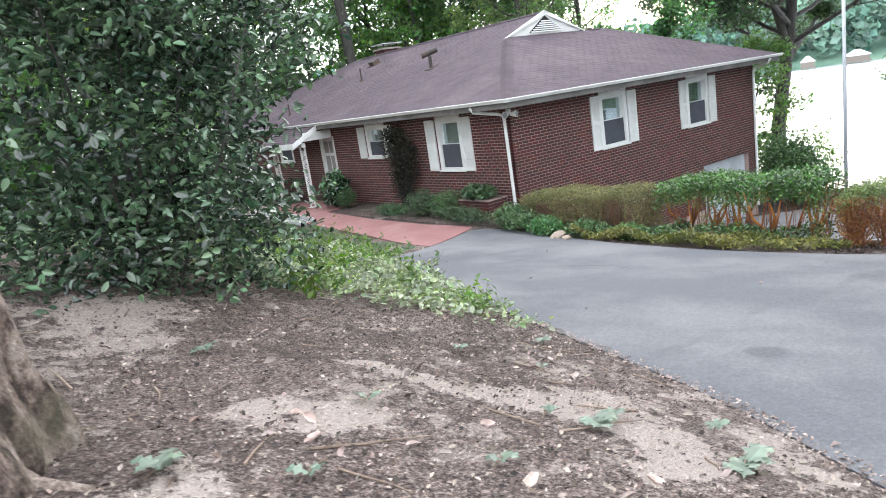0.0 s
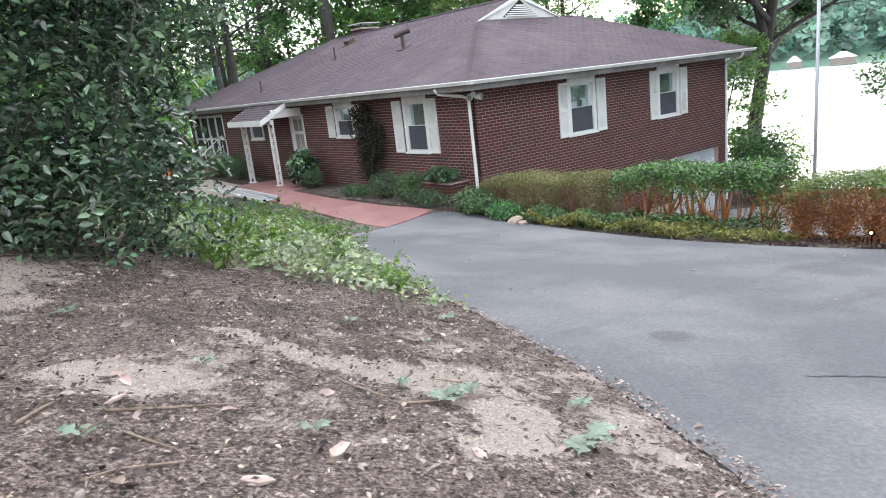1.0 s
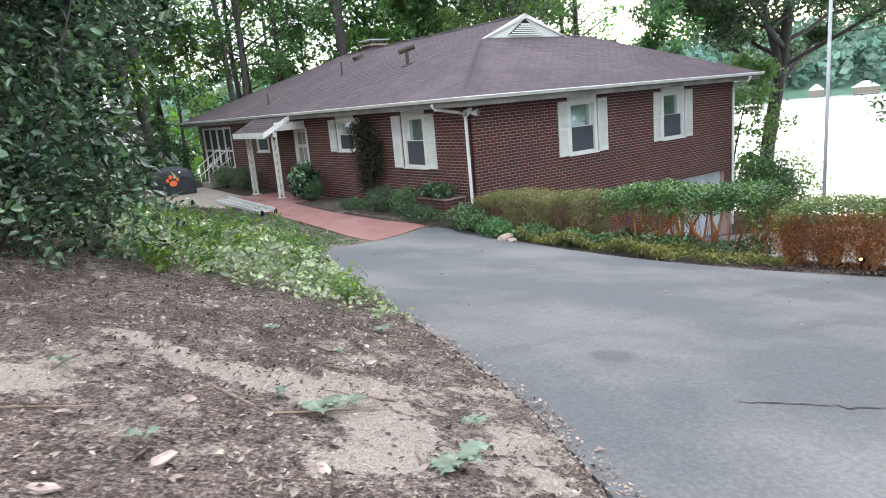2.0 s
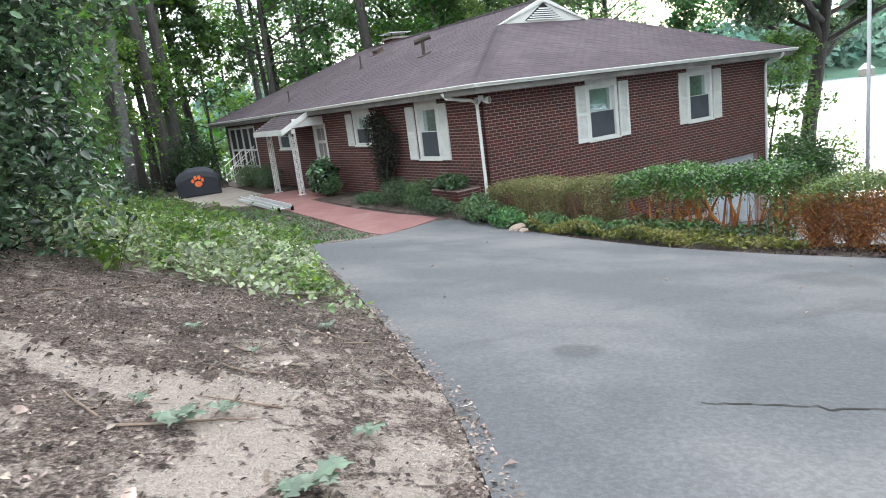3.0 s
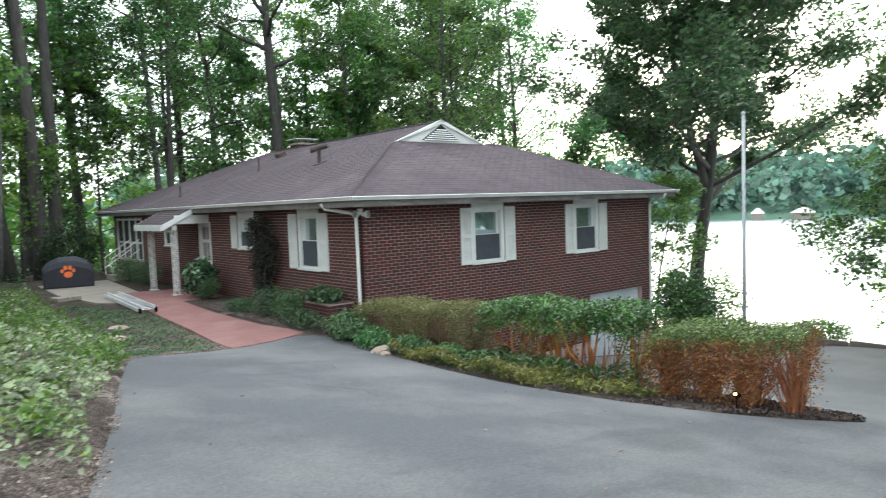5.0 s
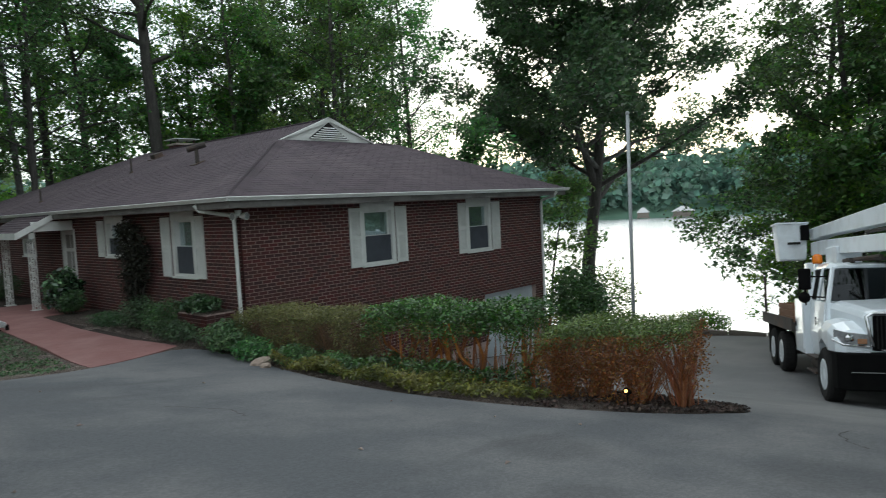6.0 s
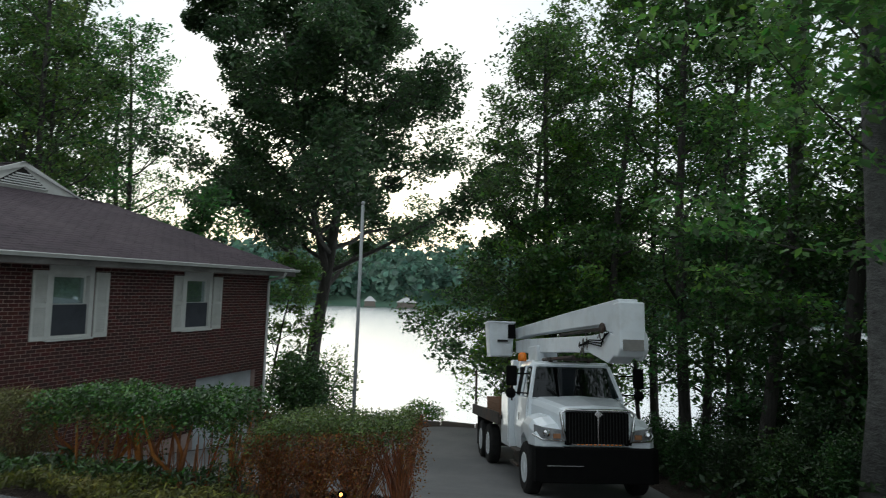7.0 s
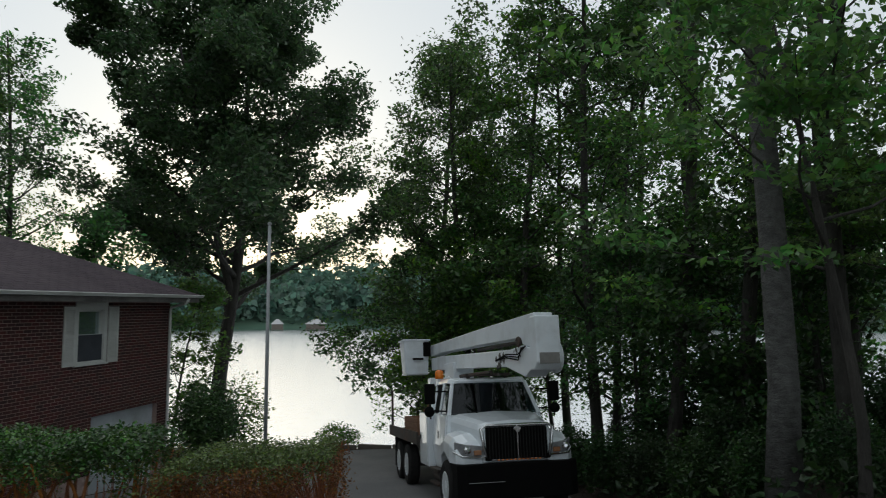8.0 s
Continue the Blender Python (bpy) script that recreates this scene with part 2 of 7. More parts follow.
def asphalt_surface():
    """Old asphalt: fine stone grain, broad lighter and darker wear, a few oily stains."""
    m, n, l, b, _ = nodes_of("worn_grey_asphalt")
    tc = n.new("ShaderNodeTexCoord")
    co = tc.outputs["Object"]
    grain = noise_tex(n, l, co, 260, 3.0, 0.7)
    col = ramp(n, l, grain, [(0.3, (0.054, 0.057, 0.064)), (0.7, (0.122, 0.127, 0.138))])
    wide = ramp(n, l, noise_tex(n, l, co, 0.42, 6.0, 0.62), [(0.42, (0, 0, 0)), (0.62, (0.8, 0.8, 0.8))])
    col = mix(n, l, wide, col, (0.165, 0.162, 0.164))
    mp = n.new("ShaderNodeMapping")
    mp.inputs["Rotation"].default_value = (0, 0, 0.6)
    mp.inputs["Scale"].default_value = (0.5, 2.2, 1)
    l.new(co, mp.inputs["Vector"])
    dark = ramp(n, l, noise_tex(n, l, mp.outputs["Vector"], 0.8, 5.0, 0.6), [(0.60, (0, 0, 0)), (0.74, (0.75, 0.75, 0.75))])
    col = mix(n, l, dark, col, (0.070, 0.070, 0.076))
    for x, y, r, depth in ((4.56, 2.64, 0.16, 0.6), (8.3, 3.1, 0.45, 0.4), (7.3, 2.2, 0.3, 0.35), (9.0, 1.2, 0.5, 0.35), (14.5, 3.4, 0.6, 0.35)):
        vd = n.new("ShaderNodeVectorMath")
        vd.operation = "DISTANCE"
        vs = n.new("ShaderNodeVectorMath")
        vs.operation = "MULTIPLY"
        vs.inputs[1].default_value = (1, 1, 0)
        l.new(co, vs.inputs[0])
        l.new(vs.outputs[0], vd.inputs[0])
        vd.inputs[1].default_value = (x, y, 0)
        wob = n.new("ShaderNodeMath")
        wob.operation = "MULTIPLY_ADD"
        wob.inputs[1].default_value = -r * 1.4
        l.new(noise_tex(n, l, co, 2.2, 4.0), wob.inputs[0])
        l.new(vd.outputs["Value"], wob.inputs[2])
        spot = ramp(n, l, wob.outputs[0], [(0.0, (depth, depth, depth)), (min(1.0, r * 0.5), (0, 0, 0))])
        col = mix(n, l, spot, col, (0.050, 0.051, 0.056))
    fleck = ramp(n, l, noise_tex(n, l, co, 34, 4.0, 0.8), [(0.42, (0.84, 0.84, 0.84)), (0.62, (1.18, 1.18, 1.18))])
    col = mix(n, l, 1.0, col, fleck, "MULTIPLY")
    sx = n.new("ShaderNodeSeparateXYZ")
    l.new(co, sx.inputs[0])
    # Paler grey mixed in by position, from x 11.4 to 13.
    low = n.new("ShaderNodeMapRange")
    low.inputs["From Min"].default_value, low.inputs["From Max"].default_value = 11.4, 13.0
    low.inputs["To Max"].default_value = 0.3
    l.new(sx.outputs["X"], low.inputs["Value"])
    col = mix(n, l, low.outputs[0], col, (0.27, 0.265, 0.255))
    l.new(col, b.inputs["Base Color"])
    b.inputs["Roughness"].default_value = 0.88
    bp = n.new("ShaderNodeBump")
    bp.inputs["Strength"].default_value, bp.inputs["Distance"].default_value = 0.6, 0.004
    l.new(grain, bp.inputs["Height"])
    l.new(bp.outputs["Normal"], b.inputs["Normal"])
    return m


M["soil"], M["asphalt"] = soil_surface(), asphalt_surface()
# Blue-grey of reflections in the lower panes, put into a sheet's colour.
M["pane_reflection_grey"] = surface("grey_pane_reflection", (0.038, 0.043, 0.055), (0.062, 0.070, 0.088), 3, 0.7, 0.3, 300)
M["leaf_under"] = leaf_material("shaded_understory_leaf", (0.046, 0.104, 0.026), (0.135, 0.250, 0.070), 0.38, 0.48, 0.6)
M["leaf_spray"] = leaf_material("bright_spray_leaf", (0.095, 0.205, 0.056), (0.190, 0.340, 0.098), 0.34, 0.5, 0.5)
# Tan of reflections in the upper panes, put into a sheet's colour.
M["upper_pane_reflection"] = surface("tan_pane_reflection", (0.34, 0.33, 0.26), (0.44, 0.43, 0.35), 2, 0.8, 0.2, 60)
M["leaf_oak"] = leaf_material("oak_leaf", (0.050, 0.108, 0.042), (0.105, 0.190, 0.070), 0.42, 0.5)

# ---- mesh helpers ----
class Soup:
    """Vertices and faces gathered into one mesh."""

    def __init__(self):
        self.v, self.f = [], []

    def add(self, verts, faces):
        k = len(self.v)
        self.v.extend(verts)
        self.f.extend([tuple(i + k for i in f) for f in faces])
        return self

    def box(self, x0, x1, y0, y1, z0, z1):
        return self.add([(x0, y0, z0), (x1, y0, z0), (x1, y1, z0), (x0, y1, z0), (x0, y0, z1), (x1, y0, z1), (x1, y1, z1), (x0, y1, z1)], BOX)

    def block(self, m, sx, sy, sz):
        """A box of that size round the origin of the pose m."""
        c = [(x, y, z) for z in (-sz / 2, sz / 2) for x, y in ((-sx / 2, -sy / 2), (sx / 2, -sy / 2), (sx / 2, sy / 2), (-sx / 2, sy / 2))]
        return self.add([tuple(m @ Vector(p)) for p in c], BOX)

    def prism(self, outline, z0, z1):
        n = len(outline)
        self.add([(x, y, z0) for x, y in outline] + [(x, y, z1) for x, y in outline], [tuple(range(n - 1, -1, -1)), tuple(range(n, 2 * n))] + [(i, (i + 1) % n, n + (i + 1) % n, n + i) for i in range(n)])
        return self

    def profile(self, outline, a, b, m=None):
        """An outline in the x-z plane, pulled along y from a to b."""
        n = len(outline)
        pts = [(x, a, z) for x, z in outline] + [(x, b, z) for x, z in outline]
        if m is not None:
            pts = [tuple(m @ Vector(p)) for p in pts]
        return self.add(pts, [tuple(range(n)), tuple(range(2 * n - 1, n - 1, -1))] + [((i + 1) % n, i, n + i, n + (i + 1) % n) for i in range(n)])

    def tube(self, points, radii, n=8, cap=True):
        pts = [Vector(p) for p in points]
        if isinstance(radii, (int, float)):
            radii = [radii] * len(pts)
        verts, faces = [], []
        side = None
        for k, p in enumerate(pts):
            d = (pts[min(k + 1, len(pts) - 1)] - pts[max(k - 1, 0)]).normalized()
            if side is None:
                side = d.orthogonal().normalized()
            side = (side - d * side.dot(d)).normalized()
            up = d.cross(side)
            for j in range(n):
                a = 2 * math.pi * j / n
                verts.append(tuple(p + radii[k] * (math.cos(a) * side + math.sin(a) * up)))
        for k in range(len(pts) - 1):
            for j in range(n):
                faces.append((k * n + j, k * n + (j + 1) % n, (k + 1) * n + (j + 1) % n, (k + 1) * n + j))
        if cap:
            faces.append(tuple(range(n - 1, -1, -1)))
            faces.append(tuple(range((len(pts) - 1) * n, len(pts) * n)))
        return self.add(verts, faces)

    def lathe(self, rings, n=16, m=None):
        """Rings of (radius, height) round z."""
        verts = [(r * math.cos(2 * math.pi * j / n), r * math.sin(2 * math.pi * j / n), z) for r, z in rings for j in range(n)]
        if m is not None:
            verts = [tuple(m @ Vector(p)) for p in verts]
        faces = [(k * n + j, k * n + (j + 1) % n, (k + 1) * n + (j + 1) % n, (k + 1) * n + j) for k in range(len(rings) - 1) for j in range(n)]
        return self.add(verts, faces + [tuple(range(n - 1, -1, -1)), tuple(range((len(rings) - 1) * n, len(rings) * n))])

    def mesh(self, name, material, smooth=False):
        me = bpy.data.meshes.new(name)
        me.from_pydata(self.v, [], self.f)
        if material is not None:
            me.materials.append(material)
        if smooth:
            me.polygons.foreach_set("use_smooth", [True] * len(me.polygons))
        me.update()
        return me


BOX = [(0, 3, 2, 1), (4, 5, 6, 7), (0, 1, 5, 4), (1, 2, 6, 5), (2, 3, 7, 6), (3, 0, 4, 7)]


def part(name, soup, material, parent=None, label="", bevel=0.0, smooth=False, kind=""):
    """One mesh object under a thing or a part."""
    me = soup if isinstance(soup, bpy.types.Mesh) else soup.mesh(name, material, smooth)
    ob = new(name, me)
    if parent is not None:
        ob.parent = parent
    if bevel:
        md = ob.modifiers.new("bevel", "BEVEL")
        md.width, md.segments, md.limit_method = bevel, 2, "ANGLE"
    if label or kind:
        tagged(ob, label, kind=kind)
    return ob


def thing(name, label, category, m=None, group="", kind=""):
    """An empty at the base of a thing, for its parts."""
    ob = new(name)
    ob.empty_display_size = 0.2
    if m is not None:
        ob.matrix_basis = m
    return tagged(ob, label, category, group, kind)


def solid(name, soup, material, label, category, m=None, group="", kind="", bevel=0.0, smooth=False):
    """A thing that is one mesh."""
    ob = part(name, soup, material, None, "", bevel, smooth)
    if m is not None:
        ob.matrix_basis = m
    return tagged(ob, label, category, group, kind)


def step(a, b, x):
    t = min(1.0, max(0.0, (x - a) / (b - a)))
    return t * t * (3 - 2 * t)


def along(table, x):
    if x <= table[0][0]:
        return table[0][1]
    for (a, p), (b, q) in zip(table, table[1:]):
        if x <= b:
            return p + (q - p) * (x - a) / (b - a)
    return table[-1][1]


# ---- the lie of the land ----
FALL = [(-30, 5.6), (-5, 1.92), (8.06, 0), (11.0, -0.43), (12.0, -0.63), (17.35, -1.95), (22.65, -2.60), (28.8, -3.05), (60, -4.2)]
EDGE = [(-9, -3.2), (-5, -0.6), (-2.5, 0.9), (-0.5, 2.0), (1.4, 3.02), (2.4, 3.5), (4.0, 4.0), (5.7, 4.52), (7.5, 5.0), (10.25, 5.86), (13, 6.2), (20, 6.5), (30, 6.9), (60, 8)]
WATER = -6.0


# bare sandy patches: place, half length, half width, turn
SAND = [(1.82, 3.32, 0.22, 0.10, -70), (1.96, 2.96, 0.30, 0.10, -66), (2.14, 2.80, 0.20, 0.09, -30), (1.28, 2.76, 0.26, 0.15, 10), (1.06, 2.94, 0.24, 0.14, 40), (2.48, 2.55, 0.26, 0.20, 80), (2.62, 2.32, 0.34, 0.24, 30), (2.46, 1.92, 0.28, 0.20, 60), (2.20, 1.76, 0.20, 0.14, 0), (2.75, 1.50, 0.24, 0.18, 50), (2.24, 2.72, 0.26, 0.20, 100), (3.42, 2.40, 0.12, 0.30, 70), (2.84, 3.04, 0.20, 0.12, 20), (0.90, 4.75, 0.42, 0.28, 20), (0.82, 5.05, 0.5, 0.25, 0), (0.86, 4.32, 0.30, 0.14, 10), (0.52, 2.25, 0.3, 0.2, 30), (2.1, 1.1, 0.3, 0.2, 40), (3.02, 1.9, 0.14, 0.3, -30), (1.3, 2.58, 0.2, 0.12, 0)]


def sandy(x, y):
    """How far the soil is swept bare of litter, from 0 to 1."""
    w = 0.0
    for a, b, long, wide, turn in SAND:
        c, q = math.cos(math.radians(turn)), math.sin(math.radians(turn))
        u, v = ((x - a) * c + (y - b) * q) / long, ((y - b) * c - (x - a) * q) / wide
        w += 0.95 * math.exp(-0.9 * (u * u + v * v))
    w *= 0.85 + 0.5 * noise.noise((x * 4.3, y * 4.3, 1.0)) + 0.45 * noise.noise((x * 11, y * 11, 5.0))
    return min(1.0, max(0.0, w))


def drive_z(x, y):
    z = along(FALL, x) - 0.035 * (min(max(y, -6.0), 16.0) - 8.24)
    if y > 9.5 and x < 14:
        z += (-0.19 - z) * step(9.5, 13.5, y) * step(14, 11.2, x)
    return z


def land_z(x, y):
    """Height of the bare ground."""
    e = along(EDGE, y)
    z = drive_z(max(x, e), y)
    if x < e:
        d = e - x
        z += 0.33 * min(d, 1.8) + 0.27 * max(0.0, min(d, 4.5) - 1.8) + 0.13 * max(0.0, min(d, 12.0) - 4.5)
        z += 0.15 * step(4.2, 5.5, y) * min(1.0, max(0.0, d - 1.5) / 1.5)
        z += 0.05 * noise.noise((x * 0.9, y * 0.9, 3.0)) * min(1.0, d) + 0.018 * noise.noise((x * 4.1, y * 4.1, 8.0)) * min(1.0, d * 2)
    south = step(0.2, -4.0, y) * step(9, 13, x)
    z += 0.5 * south
    far = max(0.0, y - 30)
    z -= 0.05 * far * step(0, 20, x)
    bank = max(0.0, x - 28.9)
    z -= 0.45 * min(bank, 12.0)
    return max(z, WATER - 1.5)

# ---- ground, drive, paths, lake ----
DRIVE = [(-3.2, -9.0), (-0.6, -5.0), (0.9, -2.5), (2.0, -0.5), (3.02, 1.4), (3.5, 2.4), (4.0, 4.0), (4.52, 5.7), (5.0, 7.5), (5.86, 10.25), (7.78, 11.25), (9.75, 12.2), (10.25, 10.5), (9.9, 9.6), (9.5, 7.6), (9.42, 6.0), (9.7, 4.6), (10.3, 3.4), (10.9, 2.75), (11.6, 2.5), (12.1, 2.9), (12.3, 4.5), (12.6, 9.0), (13.2, 11.9), (21.8, 11.9), (25.4, 10.4), (28.2, 8.9), (28.6, 8.0), (28.7, 4.6), (24.0, 2.2), (18.0, 0.2), (15.0, -0.9), (12.0, -2.4), (9.0, -5.5), (7.0, -9.0)]


def inside(x, y, poly):
    hit = False
    for (x0, y0), (x1, y1) in zip(poly, poly[1:] + poly[:1]):
        if (y0 > y) != (y1 > y) and x < (x1 - x0) * (y - y0) / (y1 - y0) + x0:
            hit = not hit
    return hit


def smooth_loop(pts, rounds=2):
    for _ in range(rounds):
        pts = [p for (x0, y0), (x1, y1) in zip(pts, pts[1:] + pts[:1]) for p in ((0.8 * x0 + 0.2 * x1, 0.8 * y0 + 0.2 * y1), (0.2 * x0 + 0.8 * x1, 0.2 * y0 + 0.8 * y1))]
    return pts


def ground_sheet():
    """One sheet, fine near the walk and coarse far away."""
    xs = sorted({*np.arange(-3, 7, 0.12).round(3), *np.arange(0.66, 3.9, 0.06).round(3), *np.arange(7, 30, 0.4).round(3), *np.arange(30, 60, 2.0), *np.arange(-30, -3, 1.5).round(3), *np.arange(-900, -30, 60.0), 80, 120, 200, 300, 500, 900})
    ys = sorted({*np.arange(-1, 12, 0.12).round(3), *np.arange(0.98, 4.4, 0.06).round(3), *np.arange(12, 36, 0.4).round(3), *np.arange(36, 80, 2.0), *np.arange(-30, -1, 1.0).round(3), *np.arange(-900, -30, 60.0), 100, 140, 200, 300, 500, 900})
    s = Soup()
    loop = smooth_loop(DRIVE)
    for y in ys:
        for x in xs:
            z = land_z(float(x), float(y))
            if inside(x, y, loop) or inside(x, y, PATH_LINE) or inside(x, y, PATIO_LINE):
                z -= 0.06
            if x > 11.3 and 12.2 < y < 31.8 and x < 21.7:
                z = min(z, -2.7)
            s.v.append((float(x), float(y), z))
    w = len(xs)
    s.f = [(j * w + i, j * w + i + 1, (j + 1) * w + i + 1, (j + 1) * w + i) for j in range(len(ys) - 1) for i in range(w - 1)]
    return s


def sheet(outline, lift, cell=0.5, thick=0.08):
    """A paved sheet over the land with that outline, with a side face all round."""
    bm = bmesh.new()
    rim = [bm.verts.new((x, y, 0)) for x, y in outline]
    bm.faces.new(rim)
    xs, ys = [p[0] for p in outline], [p[1] for p in outline]
    for axis, lo, hi in ((0, min(xs), max(xs)), (1, min(ys), max(ys))):
        v = lo + cell
        while v < hi:
            co, no = ((v, 0, 0), (1, 0, 0)) if axis == 0 else ((0, v, 0), (0, 1, 0))
            bmesh.ops.bisect_plane(bm, geom=bm.verts[:] + bm.edges[:] + bm.faces[:], plane_co=co, plane_no=no)
            v += cell
    bm.normal_update()
    if sum(f.normal.z for f in bm.faces) < 0:
        bmesh.ops.reverse_faces(bm, faces=bm.faces[:])
    ret = bmesh.ops.extrude_face_region(bm, geom=bm.faces[:])
    low = {v for v in ret["geom"] if isinstance(v, bmesh.types.BMVert)}
    for v in bm.verts:
        v.co.z = drive_z(v.co.x, v.co.y) + lift + (0 if v in low else -thick)
    bmesh.ops.recalc_face_normals(bm, faces=bm.faces[:])
    me = bpy.data.meshes.new("sheet")
    bm.to_mesh(me)
    bm.free()
    return me


PATH_LINE = [(7.80, 11.28), (9.72, 12.24), (9.42, 13.6), (9.40, 16.0), (9.62, 19.2), (10.9, 19.4), (10.9, 22.6), (9.5, 23.0), (8.5, 23.0), (8.35, 18.0), (8.10, 14.2)]
PATIO_LINE = [(8.46, 23.02), (9.5, 23.02), (9.9, 28.6), (7.5, 28.6), (7.4, 24.5), (7.8, 21.2), (8.35, 20.4), (8.42, 21.5)]

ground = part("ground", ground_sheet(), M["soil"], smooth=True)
bare = ground.data.attributes.new("bare", "FLOAT", "POINT")
bare.data.foreach_set("value", [sandy(v.co.x, v.co.y) if -4 < v.co.x < 5 and -2 < v.co.y < 9 else 0.0 for v in ground.data.vertices])
# Where soil turns to dark litter, deepened in colour for tree shade.
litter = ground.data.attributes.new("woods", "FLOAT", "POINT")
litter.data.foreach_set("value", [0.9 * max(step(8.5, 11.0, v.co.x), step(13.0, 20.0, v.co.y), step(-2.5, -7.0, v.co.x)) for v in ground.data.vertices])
tagged(ground, "sloping bare soil with dry leaf litter under trees", "ground", kind="structure")


def paved(name, outline, material, lift, label, category):
    me = sheet(outline, lift)
    me.materials.append(material)
    return tagged(part(name, me, None), label, category, kind="structure")


BED_A = [(9.46, 13.7), (9.44, 16.0), (9.66, 19.15), (11.09, 19.3), (11.09, 12.0), (10.3, 10.6), (9.76, 12.2)]
BED_B = [(9.56, 23.05), (10.95, 22.7), (11.09, 22.7), (11.09, 28.0), (9.92, 28.0)]
paved("mulch", BED_A, M["mulch"], -0.02, "dark mulch bed between path and wall", "mulch bed")
paved("mulch", BED_B, M["mulch"], -0.02, "dark mulch bed below the porch window", "mulch bed")
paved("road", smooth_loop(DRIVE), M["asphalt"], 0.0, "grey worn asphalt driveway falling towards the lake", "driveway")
paved("pavement", PATH_LINE, M["path"], 0.004, "red painted concrete garden path beside the house", "path")
paved("pavement", PATIO_LINE, M["concrete"], 0.002, "pale weathered concrete patio at the path's end", "patio")

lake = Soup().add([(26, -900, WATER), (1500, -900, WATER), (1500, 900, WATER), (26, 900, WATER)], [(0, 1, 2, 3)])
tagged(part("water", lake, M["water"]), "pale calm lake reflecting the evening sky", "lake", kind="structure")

# ---- the brick house ----
WX0, WX1, WY0, WY1 = 11.10, 21.85, 12.05, 32.0
WALL_TOP, COURSE, UNIT = 2.34, 0.0745, 0.214
house = thing("house", "single-storey red brick house with a brown shingled hip roof", "house", pose(0, 0, 0))


def to_wall(side, u, v, w):
    """u along the wall, v up, w out from its face, into the world. Side b faces the drive, side a the path."""
    return (u, WY0 - w, v) if side == "b" else (WX0 - w, u, v)


def wall_box(s, side, u0, u1, v0, v1, w0, w1):
    (x0, y0, z0), (x1, y1, z1) = to_wall(side, u0, v0, w0), to_wall(side, u1, v1, w1)
    return s.box(min(x0, x1), max(x0, x1), min(y0, y1), max(y0, y1), min(z0, z1), max(z0, z1))


HOLES = {
    "b": [(14.33, 15.29, 0.86, 2.14), (18.20, 19.16, 0.86, 2.14), (18.80, 21.40, -2.9, -0.46)],
    "a": [(13.96, 14.86, 0.88, 2.14), (17.55, 18.50, 1.28, 2.14), (20.70, 21.72, -0.10, 2.02), (24.05, 25.10, 1.22, 2.05), (27.9, 31.6, 0.45, 2.2)],
}


def walled(side, u0, u1, v0, v1, t):
    """The wall's core with its openings cut through."""
    us = sorted({u0, u1, *(h[k] for h in HOLES[side] for k in (0, 1))})
    vs = sorted({v0, v1, *(h[k] for h in HOLES[side] for k in (2, 3) if v0 < h[k] < v1)})
    s, at = Soup(), {}

    def corner(u, v, w):
        key = (round(u, 4), round(v, 4), w)
        if key not in at:
            at[key] = len(s.v)
            s.v.append(to_wall(side, u, v, w))
        return at[key]

    def full(i, j):
        if not (0 <= i < len(us) - 1 and 0 <= j < len(vs) - 1):
            return False
        um, vm = (us[i] + us[i + 1]) / 2, (vs[j] + vs[j + 1]) / 2
        return not any(h[0] < um < h[1] and h[2] < vm < h[3] for h in HOLES[side])

    o, n = -0.005, -t
    for i in range(len(us) - 1):
        for j in range(len(vs) - 1):
            if not full(i, j):
                continue
            a, b, c, d = us[i], us[i + 1], vs[j], vs[j + 1]
            for w in (o, n):
                s.f.append(tuple(corner(*p, w) for p in ((a, c), (b, c), (b, d), (a, d))))
            for di, dj, p, q in ((-1, 0, (a, c), (a, d)), (1, 0, (b, c), (b, d)), (0, -1, (a, c), (b, c)), (0, 1, (a, d), (b, d))):
                if not full(i + di, j + dj):
                    s.f.append((corner(*p, o), corner(*q, o), corner(*q, n), corner(*p, n)))
    return s


def wall_bricks(side, u0, u1, v0, v1):
    """Places of all bricks of a wall in running bond, cut at the openings: (start, end, bottom)."""
    out = []
    k = 0
    v = v0
    while v + COURSE <= v1 + 1e-6:
        u = u0 - (UNIT / 2 if k % 2 else 0)
        while u < u1:
            a, b = max(u, u0), min(u + UNIT - 0.015, u1)
            u += UNIT
            vm = v + COURSE / 2
            for h in HOLES[side]:
                if h[2] - 0.01 < vm < h[3] + 0.01:
                    if a >= h[0] and b <= h[1]:
                        a = b
                    elif a < h[0] < b:
                        b = h[0]
                    elif a < h[1] < b:
                        a = h[1]
            if b - a > 0.03:
                out.append((a, b, v))
        v += COURSE
        k += 1
    return out


wall_b = part("wall", walled("b", WX0 + 0.012, WX1, -2.9, WALL_TOP, 0.26), M["mortar"], house, "red brick wall facing the driveway")
wall_a = part("wall", walled("a", WY0 + 0.27, WY1, -0.9, WALL_TOP, 0.26), M["mortar"], house, "red brick wall along the path")
part("wall", Soup().box(WX1 - 0.26, WX1, WY0 + 0.27, WY1, -2.9, WALL_TOP), M["brick"], house, "red brick wall towards the lake")
part("wall", Soup().box(WX0 + 0.27, WX1 - 0.27, WY1 - 0.26, WY1, -2.9, WALL_TOP), M["brick"], house, "red brick wall at the far end")
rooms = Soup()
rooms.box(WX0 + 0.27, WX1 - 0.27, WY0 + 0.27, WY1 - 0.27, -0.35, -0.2)
